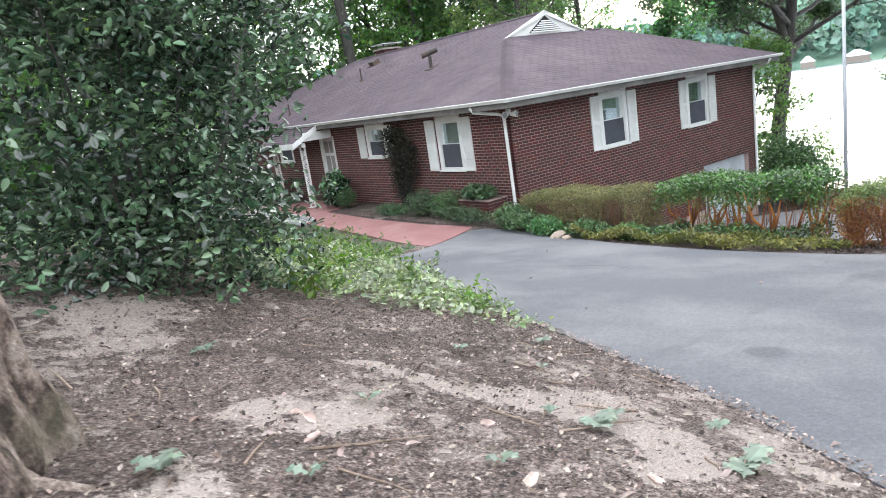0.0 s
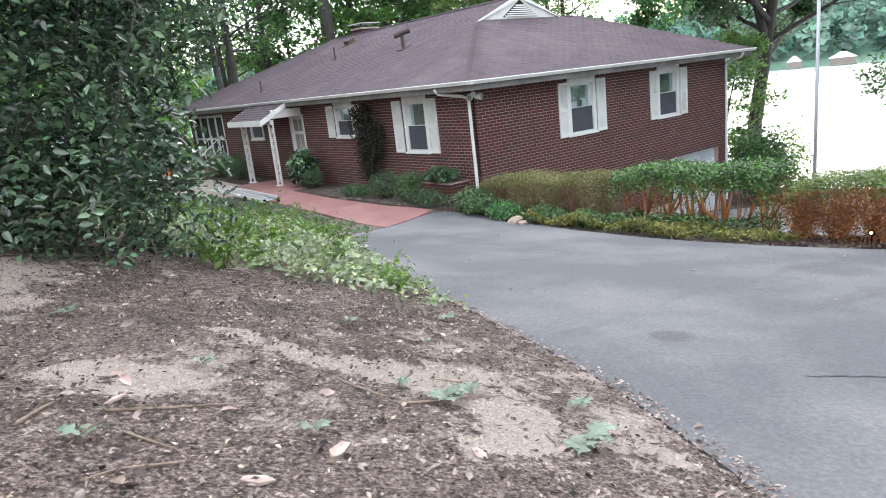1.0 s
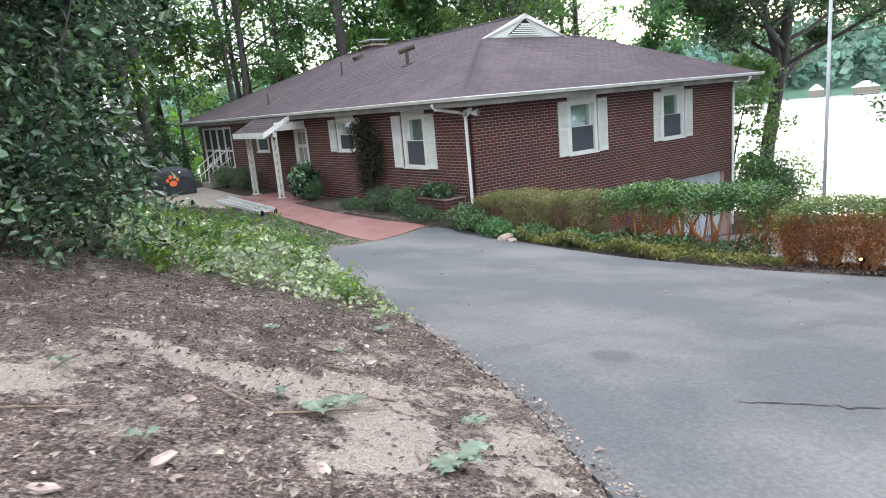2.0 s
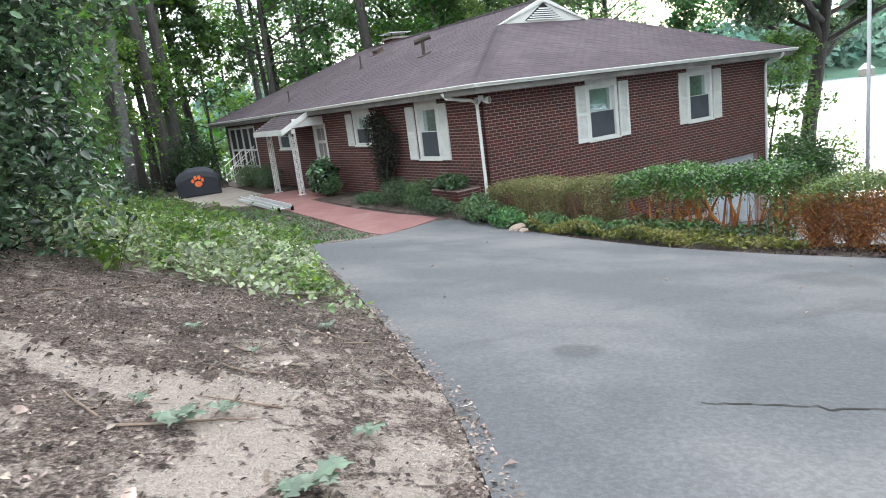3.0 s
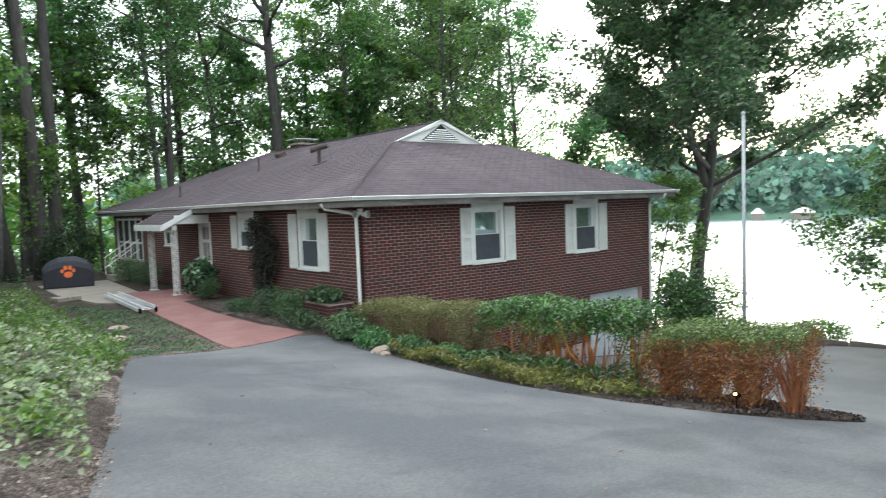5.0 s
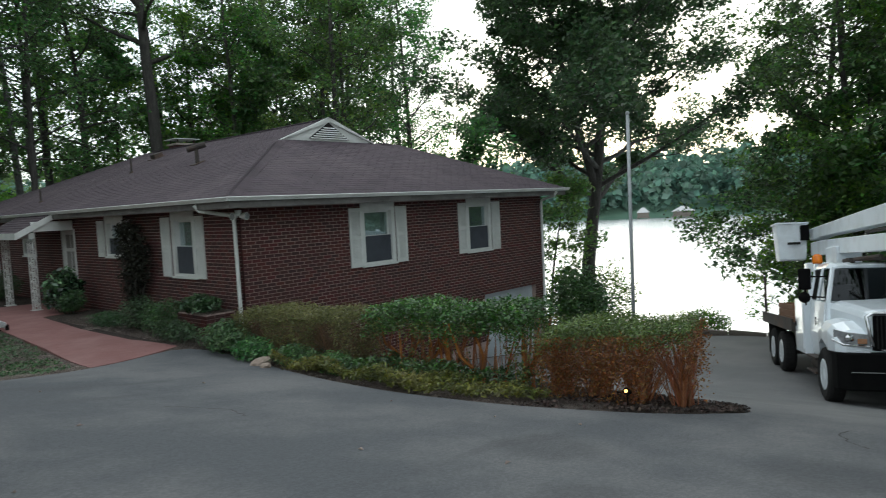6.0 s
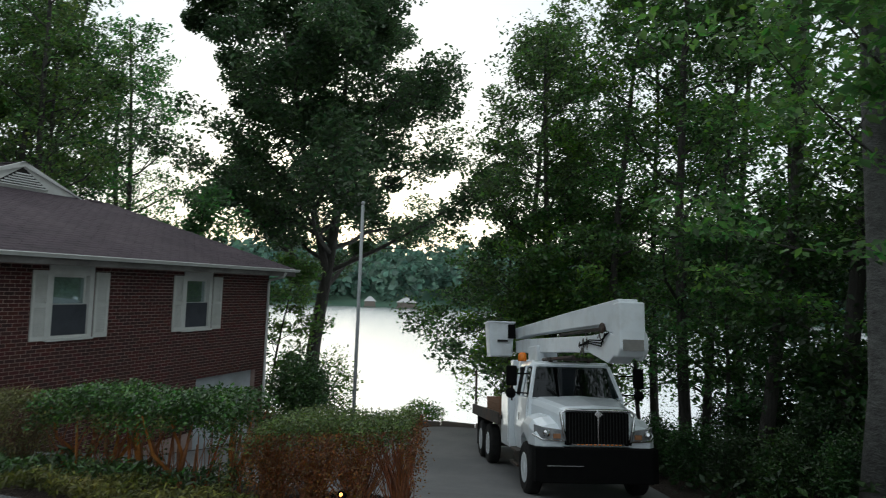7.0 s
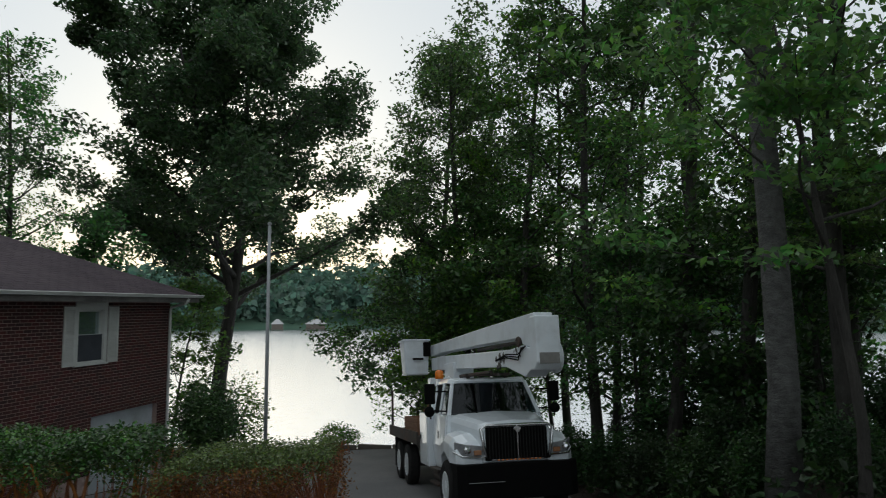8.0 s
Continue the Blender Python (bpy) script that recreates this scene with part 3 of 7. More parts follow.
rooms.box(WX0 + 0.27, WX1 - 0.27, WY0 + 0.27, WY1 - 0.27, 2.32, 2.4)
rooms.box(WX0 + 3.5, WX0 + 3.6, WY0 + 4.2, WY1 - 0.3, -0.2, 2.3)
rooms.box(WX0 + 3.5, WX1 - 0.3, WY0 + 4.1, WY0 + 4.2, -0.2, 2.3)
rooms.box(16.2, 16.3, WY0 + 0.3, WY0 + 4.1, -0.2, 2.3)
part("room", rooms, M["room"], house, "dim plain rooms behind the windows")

GABLE_LOW, GABLE_TOP = 4.17, 4.83
EX0, EX1, EY0, EY1, EZ = 10.55, 22.42, 11.48, 32.6, 2.50
RX, RY0, RY1, FX = 16.42, 15.75, 26.9, 19.0
PITCH = (GABLE_TOP - EZ) / (RX - EX0)


def roof_plane(corners, name, label):
    """A roof slope: a thin deck, with overlapping shingle tabs laid on it in rows."""
    c = [Vector(p) for p in corners]
    u = (c[1] - c[0]).normalized()
    nrm = (c[1] - c[0]).cross(c[-1] - c[0]).normalized()
    if nrm.z < 0:
        nrm = -nrm
    up = nrm.cross(u)
    if up.z < 0:
        up = -up
    flat = [((p - c[0]).dot(u), (p - c[0]).dot(up)) for p in c]
    deck = Soup()
    n = len(c)
    low = [tuple(p - 0.10 * nrm) for p in c]
    deck.add([tuple(p) for p in c] + low, [tuple(range(n)), tuple(range(2 * n - 1, n - 1, -1))] + [(i, n + i, n + (i + 1) % n, (i + 1) % n) for i in range(n)])
    body = part("roof", deck, M["shingle"], house, label)
    tabs = Soup()
    rng = random.Random(len(name) + n)
    top = max(p[1] for p in flat)
    v, row = 0.0, 0
    while v < top:
        a = min(p[0] for p in flat) - (0.15 if row % 2 else 0)
        while a < max(p[0] for p in flat):
            g, h = a + 0.008, a + 0.297
            a += 0.305
            if inside((g + h) / 2, v + 0.07, flat):
                while not inside(g, v + 0.07, flat) and g < h - 0.05:
                    g += 0.05
                while not inside(h, v + 0.07, flat) and h > g + 0.05:
                    h -= 0.05
                t = 0.0055 + 0.0035 * rng.random()
                q = [c[0] + u * g + up * (v - 0.01) + nrm * t, c[0] + u * h + up * (v - 0.01) + nrm * t, c[0] + u * h + up * (v + 0.145) + nrm * 0.003, c[0] + u * g + up * (v + 0.145) + nrm * 0.003]
                q += [q[0] - nrm * t, q[1] - nrm * t]
                tabs.add([tuple(p) for p in q], [(0, 1, 2, 3), (4, 5, 1, 0), (4, 0, 3), (1, 5, 2)])
        v += 0.142
        row += 1
    tagged(part("shingles", tabs, M["shingle"], body), kind="stuff")
    return body


hip = (GABLE_LOW - EZ) / PITCH
roof_plane([(EX0, EY0, EZ), (EX0, EY1, EZ), (RX, RY1, GABLE_TOP), (RX, RY0, GABLE_TOP), (EX0 + hip, EY0 + hip, GABLE_LOW)], "west", "brown asphalt shingle slope over the path")
roof_plane([(EX0, EY0, EZ), (EX1, EY0, EZ), (FX, EY0 + hip, GABLE_LOW), (EX0 + hip, EY0 + hip, GABLE_LOW)], "south", "brown asphalt shingle hip over the driveway")
roof_plane([(EX1, EY0, EZ), (EX1, EY1, EZ), (FX, EY1 - hip, GABLE_LOW), (FX, EY0 + hip, GABLE_LOW)], "east", "brown asphalt shingle slope towards the lake")
roof_plane([(EX0, EY1, EZ), (EX1, EY1, EZ), (FX, EY1 - hip, GABLE_LOW), (RX, RY1, GABLE_TOP)], "north", "brown asphalt shingle hip at the far end")
flat_roof = Soup().box(RX + 1.5, FX, EY0 + hip + 0.02, EY1 - hip, GABLE_LOW - 0.12, GABLE_LOW - 0.005)
part("roof", flat_roof, M["shingle"], house, "flat strip of roof behind the gablet")
back_slope = Soup().add([(RX, RY0, GABLE_TOP), (RX, RY1, GABLE_TOP), (RX + 1.7, RY1, GABLE_LOW), (RX + 1.7, RY0, GABLE_LOW), (RX, RY0, GABLE_TOP - 0.1), (RX, RY1, GABLE_TOP - 0.1), (RX + 1.7, RY1, GABLE_LOW - 0.1), (RX + 1.7, RY0, GABLE_LOW - 0.1)], BOX)
part("roof", back_slope, M["shingle"], house, "rear slope of the ridge roof")

# ridge and hip caps
caps = Soup()


def cap_line(a, b, width=0.30):
    a, b = Vector(a), Vector(b)
    d = (b - a).normalized()
    side = d.cross(Vector((0, 0, 1))).normalized()
    n = int((b - a).length / 0.2)
    for k in range(n):
        p, q = a + d * 0.2 * k, a + d * (0.2 * k + 0.24)
        drop = Vector((0, 0, -width / 2 * 0.38))
        lift0, lift1 = Vector((0, 0, 0.035)), Vector((0, 0, 0.022))
        caps.add([tuple(x) for x in (p + lift0, q + lift1, q + side * width / 2 + drop + lift1, p + side * width / 2 + drop + lift0, q - side * width / 2 + drop + lift1, p - side * width / 2 + drop + lift0)], [(0, 3, 2, 1), (0, 1, 4, 5)])


cap_line((RX, RY0 - 0.18, GABLE_TOP), (RX, RY1, GABLE_TOP))
cap_line((EX0, EY0, EZ), (EX0 + hip, EY0 + hip, GABLE_LOW))
cap_line((EX1, EY0, EZ), (FX, EY0 + hip, GABLE_LOW))
cap_line((RX + 2.0, EY0 + hip, GABLE_LOW), (FX, EY0 + hip, GABLE_LOW))
cap_line((EX0, EY1, EZ), (RX, RY1, GABLE_TOP))
part("ridge_cap", caps, M["shingle"], house, "overlapping shingle caps on ridge and hips", kind="stuff")

# gablet with its louvred vent
gx0, gx1, gy = EX0 + hip + 0.05, 2 * RX - EX0 - hip - 0.05, EY0 + hip - 0.02
gab = Soup().add([(gx0, gy, GABLE_LOW), (gx1, gy, GABLE_LOW), (RX, gy, GABLE_TOP - 0.03), (gx0, gy + 0.1, GABLE_LOW), (gx1, gy + 0.1, GABLE_LOW), (RX, gy + 0.1, GABLE_TOP - 0.03)], [(0, 1, 2), (5, 4, 3), (0, 3, 4, 1), (1, 4, 5, 2), (2, 5, 3, 0)])
gablet = part("gablet", gab, M["white"], house, "white gable end with a louvred vent")
rake = Soup()
for sx in (-1, 1):
    a, b = Vector((RX + sx * (RX - gx0 + 0.12), gy - 0.06, GABLE_LOW - 0.01)), Vector((RX, gy - 0.06, GABLE_TOP + 0.035))
    d = (b - a).normalized()
    up = Vector((0, 0, 1))
    q = [a, b, b - up * 0.13, a - up * 0.02]
    rake.add([tuple(p) for p in q] + [tuple(p + Vector((0, 0.09, 0))) for p in q], BOX)
part("rake_board", rake, M["white"], gablet)
slats = Soup()
for k in range(6):
    z = GABLE_LOW + 0.10 + k * 0.06
    half = (GABLE_TOP - 0.13 - z) / PITCH * 0.62
    slats.add([(RX - half, gy - 0.02, z), (RX + half, gy - 0.02, z), (RX + half, gy - 0.055, z - 0.035), (RX - half, gy - 0.055, z - 0.035), (RX - half, gy - 0.012, z - 0.008), (RX + half, gy - 0.012, z - 0.008), (RX + half, gy - 0.047, z - 0.043), (RX - half, gy - 0.047, z - 0.043)], BOX)
part("louvre", slats, M["white"], gablet, "grey louvre slats")
rk = (GABLE_TOP - 0.13 - GABLE_LOW - 0.05) / PITCH * 0.62
# Flat dark face stands for shade behind the slats; nothing is cut.
part("vent_shade_face", Soup().add([(RX - rk, gy - 0.006, GABLE_LOW + 0.06), (RX + rk, gy - 0.006, GABLE_LOW + 0.06), (RX, gy - 0.006, GABLE_TOP - 0.11)], [(0, 1, 2)]), M["gap"], gablet)

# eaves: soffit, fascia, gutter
part("soffit", Soup().box(EX0 + 0.04, EX1 - 0.04, EY0 + 0.04, WY0 - 0.001, 2.31, 2.34).box(EX0 + 0.04, WX0 - 0.001, WY0, EY1, 2.31, 2.34).box(WX1 + 0.001, EX1 - 0.04, WY0, EY1, 2.31, 2.34), M["soffit"], house, "weathered white soffit boards darkened for the eave's shade")
part("fascia", Soup().box(EX0, EX1, EY0, EY0 + 0.03, 2.30, 2.43).box(EX0, EX0 + 0.03, EY0 + 0.031, EY1, 2.30, 2.43).box(EX1 - 0.03, EX1, EY0 + 0.031, EY1, 2.30, 2.43), M["fascia"], house, "weathered fascia board darkened for the gutter's shade")
GUT = [(0.03, 0.018), (0.02, 0.04), (-0.012, 0.088), (0.0, 0.10), (0.010, 0.09), (0.035, 0.034), (0.10, 0.034), (0.10, 0.018)]
gut_a = Soup().profile([(EX0 - 0.10 + x, 2.415 + z) for x, z in GUT], EY0 - 0.10, EY1)
gut_b = Soup()
m_b = Matrix(((0, 1, 0, 0), (1, 0, 0, 0), (0, 0, 1, 0), (0, 0, 0, 1)))
gut_b.profile([(EY0 - 0.10 + x, 2.415 + z) for x, z in GUT], EX0 - 0.10, EX1 + 0.1, m_b)
part("gutter", gut_a, M["white"], house, "white metal gutter")
part("gutter", gut_b, M["white"], house, "white metal gutter")


def downspout(points, r=0.04):
    s = Soup().tube(points, r, 8)
    return part("downspout", s, M["white"], house, "white metal downspout")


downspout([(10.52, 12.75, 2.40), (10.60, 12.72, 2.28), (10.99, 12.30, 2.17), (11.03, 12.16, 2.10), (11.03, 12.14, 0.4), (11.03, 12.14, -0.3)])
downspout([(21.80, 11.42, 2.40), (21.78, 11.5, 2.28), (21.78, 11.96, 2.16), (21.78, 11.99, 2.05), (21.78, 11.99, 0.0), (21.78, 11.99, -2.3)])


def window(side, u0, u1, v0, v1, curtain, shut=(True, True), sh=0.40, gap=(0.0, 0.0)):
    """A white sash window with its casing, two sashes, sill, panes and shutters."""
    a, b, c, d = u0, u1, v0, v1
    w = part("window", wall_box(wall_box(wall_box(wall_box(Soup(), side, a - 0.07, a + 0.04, c - 0.03, min(2.305, d + 0.165), -0.14, 0.02), side, b - 0.04, b + 0.07, c - 0.03, min(2.305, d + 0.165), -0.14, 0.02), side, a + 0.0405, b - 0.0405, d - 0.03, min(2.305, d + 0.165), -0.14, 0.018), side, a + 0.0405, b - 0.0405, c - 0.03, c + 0.03, -0.14, 0.018), M["white"], house, "white wooden sash window", 0.004)
    part("sill", wall_box(Soup(), side, a - 0.09, b + 0.09, c - 0.075, c - 0.032, -0.1, 0.06), M["white"], w, bevel=0.004)
    mid = (c + d) / 2
    for lo, hi, out in ((c + 0.031, mid + 0.02, -0.06), (mid - 0.02, d - 0.031, -0.10)):
        f = Soup()
        wall_box(f, side, a + 0.041, a + 0.085, lo, hi, out - 0.03, out)
        wall_box(f, side, b - 0.085, b - 0.041, lo, hi, out - 0.03, out)
        wall_box(f, side, a + 0.0855, b - 0.0855, lo, lo + 0.045, out - 0.03, out)
        wall_box(f, side, a + 0.0855, b - 0.0855, hi - 0.045, hi, out - 0.03, out)
        sash = part("sash", f, M["white"], w)
        pane = part("pane", wall_box(Soup(), side, a + 0.083, b - 0.083, lo + 0.043, hi - 0.043, out - 0.018, out - 0.013), M["glass"], w)
        pane.visible_shadow = False
    # Two opaque sheets stand in for what the panes reflect.
    part("upper_pane_reflection", wall_box(Soup(), side, a + 0.086, b - 0.086, mid + 0.03, d - 0.08, -0.126, -0.123), M["upper_pane_reflection"], w, "tan sheet standing in for reflections in the upper pane")
    part("lower_pane_reflection", wall_box(Soup(), side, a + 0.0415, b - 0.0415, c + 0.0315, mid + 0.01, -0.045, -0.041), M["pane_reflection_grey"], w, "grey sheet standing in for reflections in the lower pane")
    # Drawn on every window; its tone also stands in for reflected sky.
    if curtain:
        cs = Soup()
        n = 36
        lo = d - (d - c) * curtain
        vs, fs = [], []
        for k in range(n + 1):
            u = a + 0.02 + (b - a - 0.04) * k / n
            off = -0.155 - 0.018 * math.sin(k * 1.9)
            vs += [to_wall(side, u, lo, off), to_wall(side, u, d, off)]
        fs = [(2 * k, 2 * k + 1, 2 * k + 3, 2 * k + 2) for k in range(n)]
        cs.add(vs, fs)
        part("curtain", cs, M["curtain"], w, "pale drawn curtain")
    for on, s0 in zip(shut, (a - 0.072 - sh - gap[0], b + 0.072 + gap[1])):
        if on:
            body = Soup()
            wall_box(body, side, s0, s0 + 0.05, c - 0.05, d + 0.05, 0.004, 0.04)
            wall_box(body, side, s0 + sh - 0.05, s0 + sh, c - 0.05, d + 0.05, 0.004, 0.04)
            for q0, q1 in ((c - 0.05, c + 0.05), (d - 0.03, d + 0.05), (mid - 0.04, mid + 0.04)):
                wall_box(body, side, s0 + 0.0502, s0 + sh - 0.0502, q0, q1, 0.004, 0.039)
            z = c + 0.06
            while z < d - 0.05:
                if abs(z + 0.02 - mid) > 0.055:
                    p = [to_wall(side, u, v, o) for u in (s0 + 0.0502, s0 + sh - 0.0502) for v, o in ((z, 0.034), (z + 0.034, 0.008), (z + 0.028, 0.006), (z - 0.005, 0.03))]
                    body.add(p, [(0, 1, 5, 4), (1, 2, 6, 5), (2, 3, 7, 6), (3, 0, 4, 7)])
                z += 0.036
            wall_box(body, side, s0 + 0.0502, s0 + sh - 0.0502, c, d, 0.004, 0.005)
            part("shutter", body, M["white"], w, "white louvred shutter")
    return w


window("b", 14.33, 15.29, 0.86, 2.14, 1.0, sh=0.36, gap=(0.0, 0.03))
window("b", 18.20, 19.16, 0.86, 2.14, 1.0, sh=0.36, gap=(0.0, 0.03))
window("a", 13.96, 14.86, 0.88, 2.14, 1.0, gap=(0.0, 0.07))
window("a", 17.55, 18.50, 1.28, 2.14, 1.0, gap=(0.0, 0.07))
window("a", 24.05, 25.10, 1.22, 2.05, 1.0, shut=(False, False))

M["garage"] = surface("pale_blue_grey_garage_paint", (0.44, 0.48, 0.52), (0.56, 0.60, 0.64), 2, 0.6, 0.1, 40, dirt=(0.25, 0.25, 0.24), dirt_scale=1.2, dirt_amount=0.4)
# the front door in its white frame, and the garage door under the house
dr = part("door", Soup().box(WX0 + 0.06, WX0 + 0.10, 20.80, 21.62, -0.08, 1.93), M["white"], house, "white panelled front door", 0.004)
fr = Soup().box(WX0 - 0.02, WX0 + 0.14, 20.70, 20.799, -0.1, 2.0).box(WX0 - 0.02, WX0 + 0.14, 21.621, 21.72, -0.1, 2.0).box(WX0 - 0.02, WX0 + 0.14, 20.80, 21.62, 1.931, 2.02)
part("door_frame", fr, M["white"], dr)
pn = Soup()
for y0, y1 in ((20.88, 21.17), (21.25, 21.54)):
    for z0, z1 in ((0.06, 0.75), (0.85, 1.35), (1.45, 1.84)):
        pn.box(WX0 + 0.045, WX0 + 0.0595, y0, y1, z0, z1)
part("panel", pn, M["soffit"], dr)
part("handle", Soup().tube([(WX0 + 0.06, 20.88, 0.92), (WX0 + 0.0, 20.88, 0.92), (WX0 - 0.01, 20.98, 0.92)], 0.012, 8), M["gap"], dr, "dark door handle")
gd = Soup()
for k in range(5):
    gd.box(18.82, 21.38, WY0 + 0.14, WY0 + 0.18, -2.88 + k * 0.48, -2.88 + k * 0.48 + 0.472)
part("garage_door", gd, M["garage"], house, "pale grey garage door panels", 0.006)
part("lintel", Soup().box(18.70, 21.50, WY0 + 0.004, WY0 + 0.2, -0.458, -0.30), M["concrete"], house, "concrete lintel over the garage")

# ---- trees ----
def leaf_mesh(name, centers, size, material, rng, up=0.35, spread=0.35, shape=0.55, droop=0.0, oval=False):
    """Leaves as folded blades, one at each centre (an array), turned at random but mostly face up. oval: rounded blades of six corners."""
    n = len(centers)
    nrm = rng.normal(size=(n, 3))
    nrm[:, 2] = np.abs(nrm[:, 2]) + up
    nrm /= np.linalg.norm(nrm, axis=1, keepdims=True)
    tip = rng.normal(size=(n, 3))
    tip[:, 2] -= droop
    tip -= nrm * (tip * nrm).sum(1, keepdims=True)
    tip /= np.linalg.norm(tip, axis=1, keepdims=True)
    side = np.cross(nrm, tip)
    s = (size * (1 + spread * rng.uniform(-1, 1, n)))[:, None]
    base = centers - tip * s * 0.5
    fold = nrm * s * 0.10
    wide = side * s * shape * 0.5
    if oval:
        v = np.stack([base, centers + wide * 0.9 + fold - tip * s * 0.22, centers + wide * 0.85 + fold * 0.8 + tip * s * 0.16, centers + tip * s * 0.5 - fold * 0.8, centers - wide * 0.85 + fold * 0.8 + tip * s * 0.16, centers - wide * 0.9 + fold - tip * s * 0.22], 1).reshape(-1, 3)
        corners, order = 6, np.array([0, 1, 2, 0, 2, 3, 0, 3, 4, 0, 4, 5])
    else:
        v = np.stack([base, centers + wide + fold - tip * s * 0.05, centers + tip * s * 0.5 - fold * 0.6, centers - wide + fold - tip * s * 0.05], 1).reshape(-1, 3)
        corners, order = 4, np.array([0, 1, 2, 0, 2, 3])
    k = len(order)
    me = bpy.data.meshes.new(name)
    me.vertices.add(corners * n)
    me.vertices.foreach_set("co", v.astype(np.float32).ravel())
    me.loops.add(k * n)
    idx = (np.arange(n)[:, None] * corners + order).ravel()
    me.loops.foreach_set("vertex_index", idx.astype(np.int32))
    me.polygons.add(k // 3 * n)
    me.polygons.foreach_set("loop_start", np.arange(0, k * n, 3, dtype=np.int32))
    me.materials.append(material)
    me.update(calc_edges=True)
    me.validate()
    return me


def bent(rng, a, d, length, n, wander, lift=0.0):
    pts, p, d = [Vector(a)], Vector(a), Vector(d).normalized()
    for _ in range(n):
        d = (d + Vector(rng.normal(size=3)) * wander + Vector((0, 0, lift))).normalized()
        p = p + d * length / n
        pts.append(p.copy())
    return pts


def tree(seed, height, radius, crown_from, reach, leaves, size, bark, leaf, label, limbs=16, clump=0.75, lean=0.02, fork=0.0, flat=0.6, category="tree", crown_top=1.0, low_wide=0.75, taper=0.55, gap=1.0):
    """A tapered, slightly bent trunk with limbs and branches, and leaves in clumps at their ends."""
    rng = np.random.default_rng(seed)
    t = thing("tree", label, category)
    wood = Soup()
    trunk = bent(rng, (0, 0, -0.3), (rng.normal() * lean, rng.normal() * lean, 1), height * 0.97, 12, 0.035, 0.03)
    radii = [radius * (1.2 if k == 0 else 1.0 - 0.82 * k / 12) for k in range(13)]
    wood.tube(trunk, radii, 9)
    tops = []
    if fork:
        k = int(12 * fork)
        second = bent(rng, trunk[k], (rng.normal(), rng.normal(), 2.2), height * (0.95 - fork), 8, 0.06, 0.06)
        wood.tube(second, [radii[k] * 0.75 * (1 - 0.8 * j / 8) for j in range(9)], 7)
        tops = [second]
    spots = []
    main = trunk[:13]
    for k in range(limbs):
        f = crown_from + (0.97 - crown_from) * (k + rng.uniform(0, 0.8)) / limbs
        q = f * 12
        j = min(int(q), 11)
        p = main[j].lerp(main[j + 1], q - j)
        if tops and k % 2 and f > fork + 0.08:
            i = min(7, int((f - fork) / (1 - fork) * 8))
            p = tops[0][i].lerp(tops[0][i + 1], 0.5)
        a = k * 2.4 + rng.uniform(-0.5, 0.5)
        rel = (f - crown_from) / (1 - crown_from)
        far = reach * (low_wide + (1 - low_wide) * math.sin(math.pi * min(1, rel + 0.25))) * (1 - taper * rel**2) * rng.uniform(0.7, 1.15)
        limb = bent(rng, p, (math.cos(a), math.sin(a), 0.25 + 0.5 * rel), far, 6, 0.12, 0.05)
        r0 = max(0.02, radius * 0.34 * (1 - 0.6 * rel))
        wood.tube(limb, [r0 * (1 - 0.85 * i / 6) for i in range(7)], 5, False)
        spots += [(limb[i], 0.6 + 0.1 * i) for i in (3, 4, 5, 6)]
        for b in range(5):
            i = 2 + b % 5 if 2 + b % 5 < 6 else 5
            twig = bent(rng, limb[i], Vector((rng.normal(), rng.normal(), 0.3 + 0.3 * rng.normal())) + (limb[6] - limb[0]).normalized() * 0.6, far * rng.uniform(0.25, 0.5), 3, 0.2)
            wood.tube(twig, [r0 * 0.3, r0 * 0.22, r0 * 0.14, r0 * 0.05], 4, False)
            spots += [(twig[2], 0.8), (twig[3], 1.0)]
    spots += [(main[12], 1.0), (main[11], 1.0)]
    w = np.array([s[1] for s in spots]) * (0.08 + rng.exponential(1.0, len(spots)) ** gap)
    pick = rng.choice(len(spots), leaves, p=w / w.sum())
    base = np.array([tuple(s[0]) for s in spots])[pick]
    ball = rng.normal(size=(leaves, 3))
    ball /= np.linalg.norm(ball, axis=1, keepdims=True)
    rad = clump * rng.uniform(0.55, 1.35, len(spots))[pick] * rng.uniform(0.15, 1.0, leaves) ** 0.5
    c = base + ball * rad[:, None] * np.array([1, 1, flat])
    part("trunk", wood, bark, t, smooth=True)
    part("crown", leaf_mesh("crown", c, size, leaf, rng), None, t)
    return t


def planted(ob, x, y, turn=0.0, scale=1.0, z=None, label="", group=""):
    """A copy of a tree or bush at a place of the land."""
    k = copy_thing(ob, pose(x, y, land_z(x, y) if z is None else z, 0, 0, turn))
    k.scale = (scale, scale, scale)
    if label:
        tagged(k, label)
    if group:
        tagged(k, group=group)
    return k


WOOD = "woodland trees round the house"
tall_a = tree(11, 23, 0.24, 0.36, 5.0, 6200, 0.24, M["bark"], M["leaf_wood"], "tall slender woodland tree with a high green crown", clump=0.85, limbs=20)
tall_b = tree(12, 20, 0.20, 0.22, 4.6, 6200, 0.235, M["bark"], M["leaf_light"], "tall woodland tree with light green leaves", clump=0.8, limbs=20)
tall_c = tree(13, 25, 0.235, 0.50, 5.2, 7000, 0.225, M["bark_pale"], M["leaf_wood"], "tall pale-barked tree with a high leafy crown", clump=0.9)
under_a = tree(14, 6.5, 0.07, 0.22, 2.6, 4300, 0.185, M["bark"], M["leaf_light"], "thin understory sapling with light green leaves", limbs=12, clump=0.6)
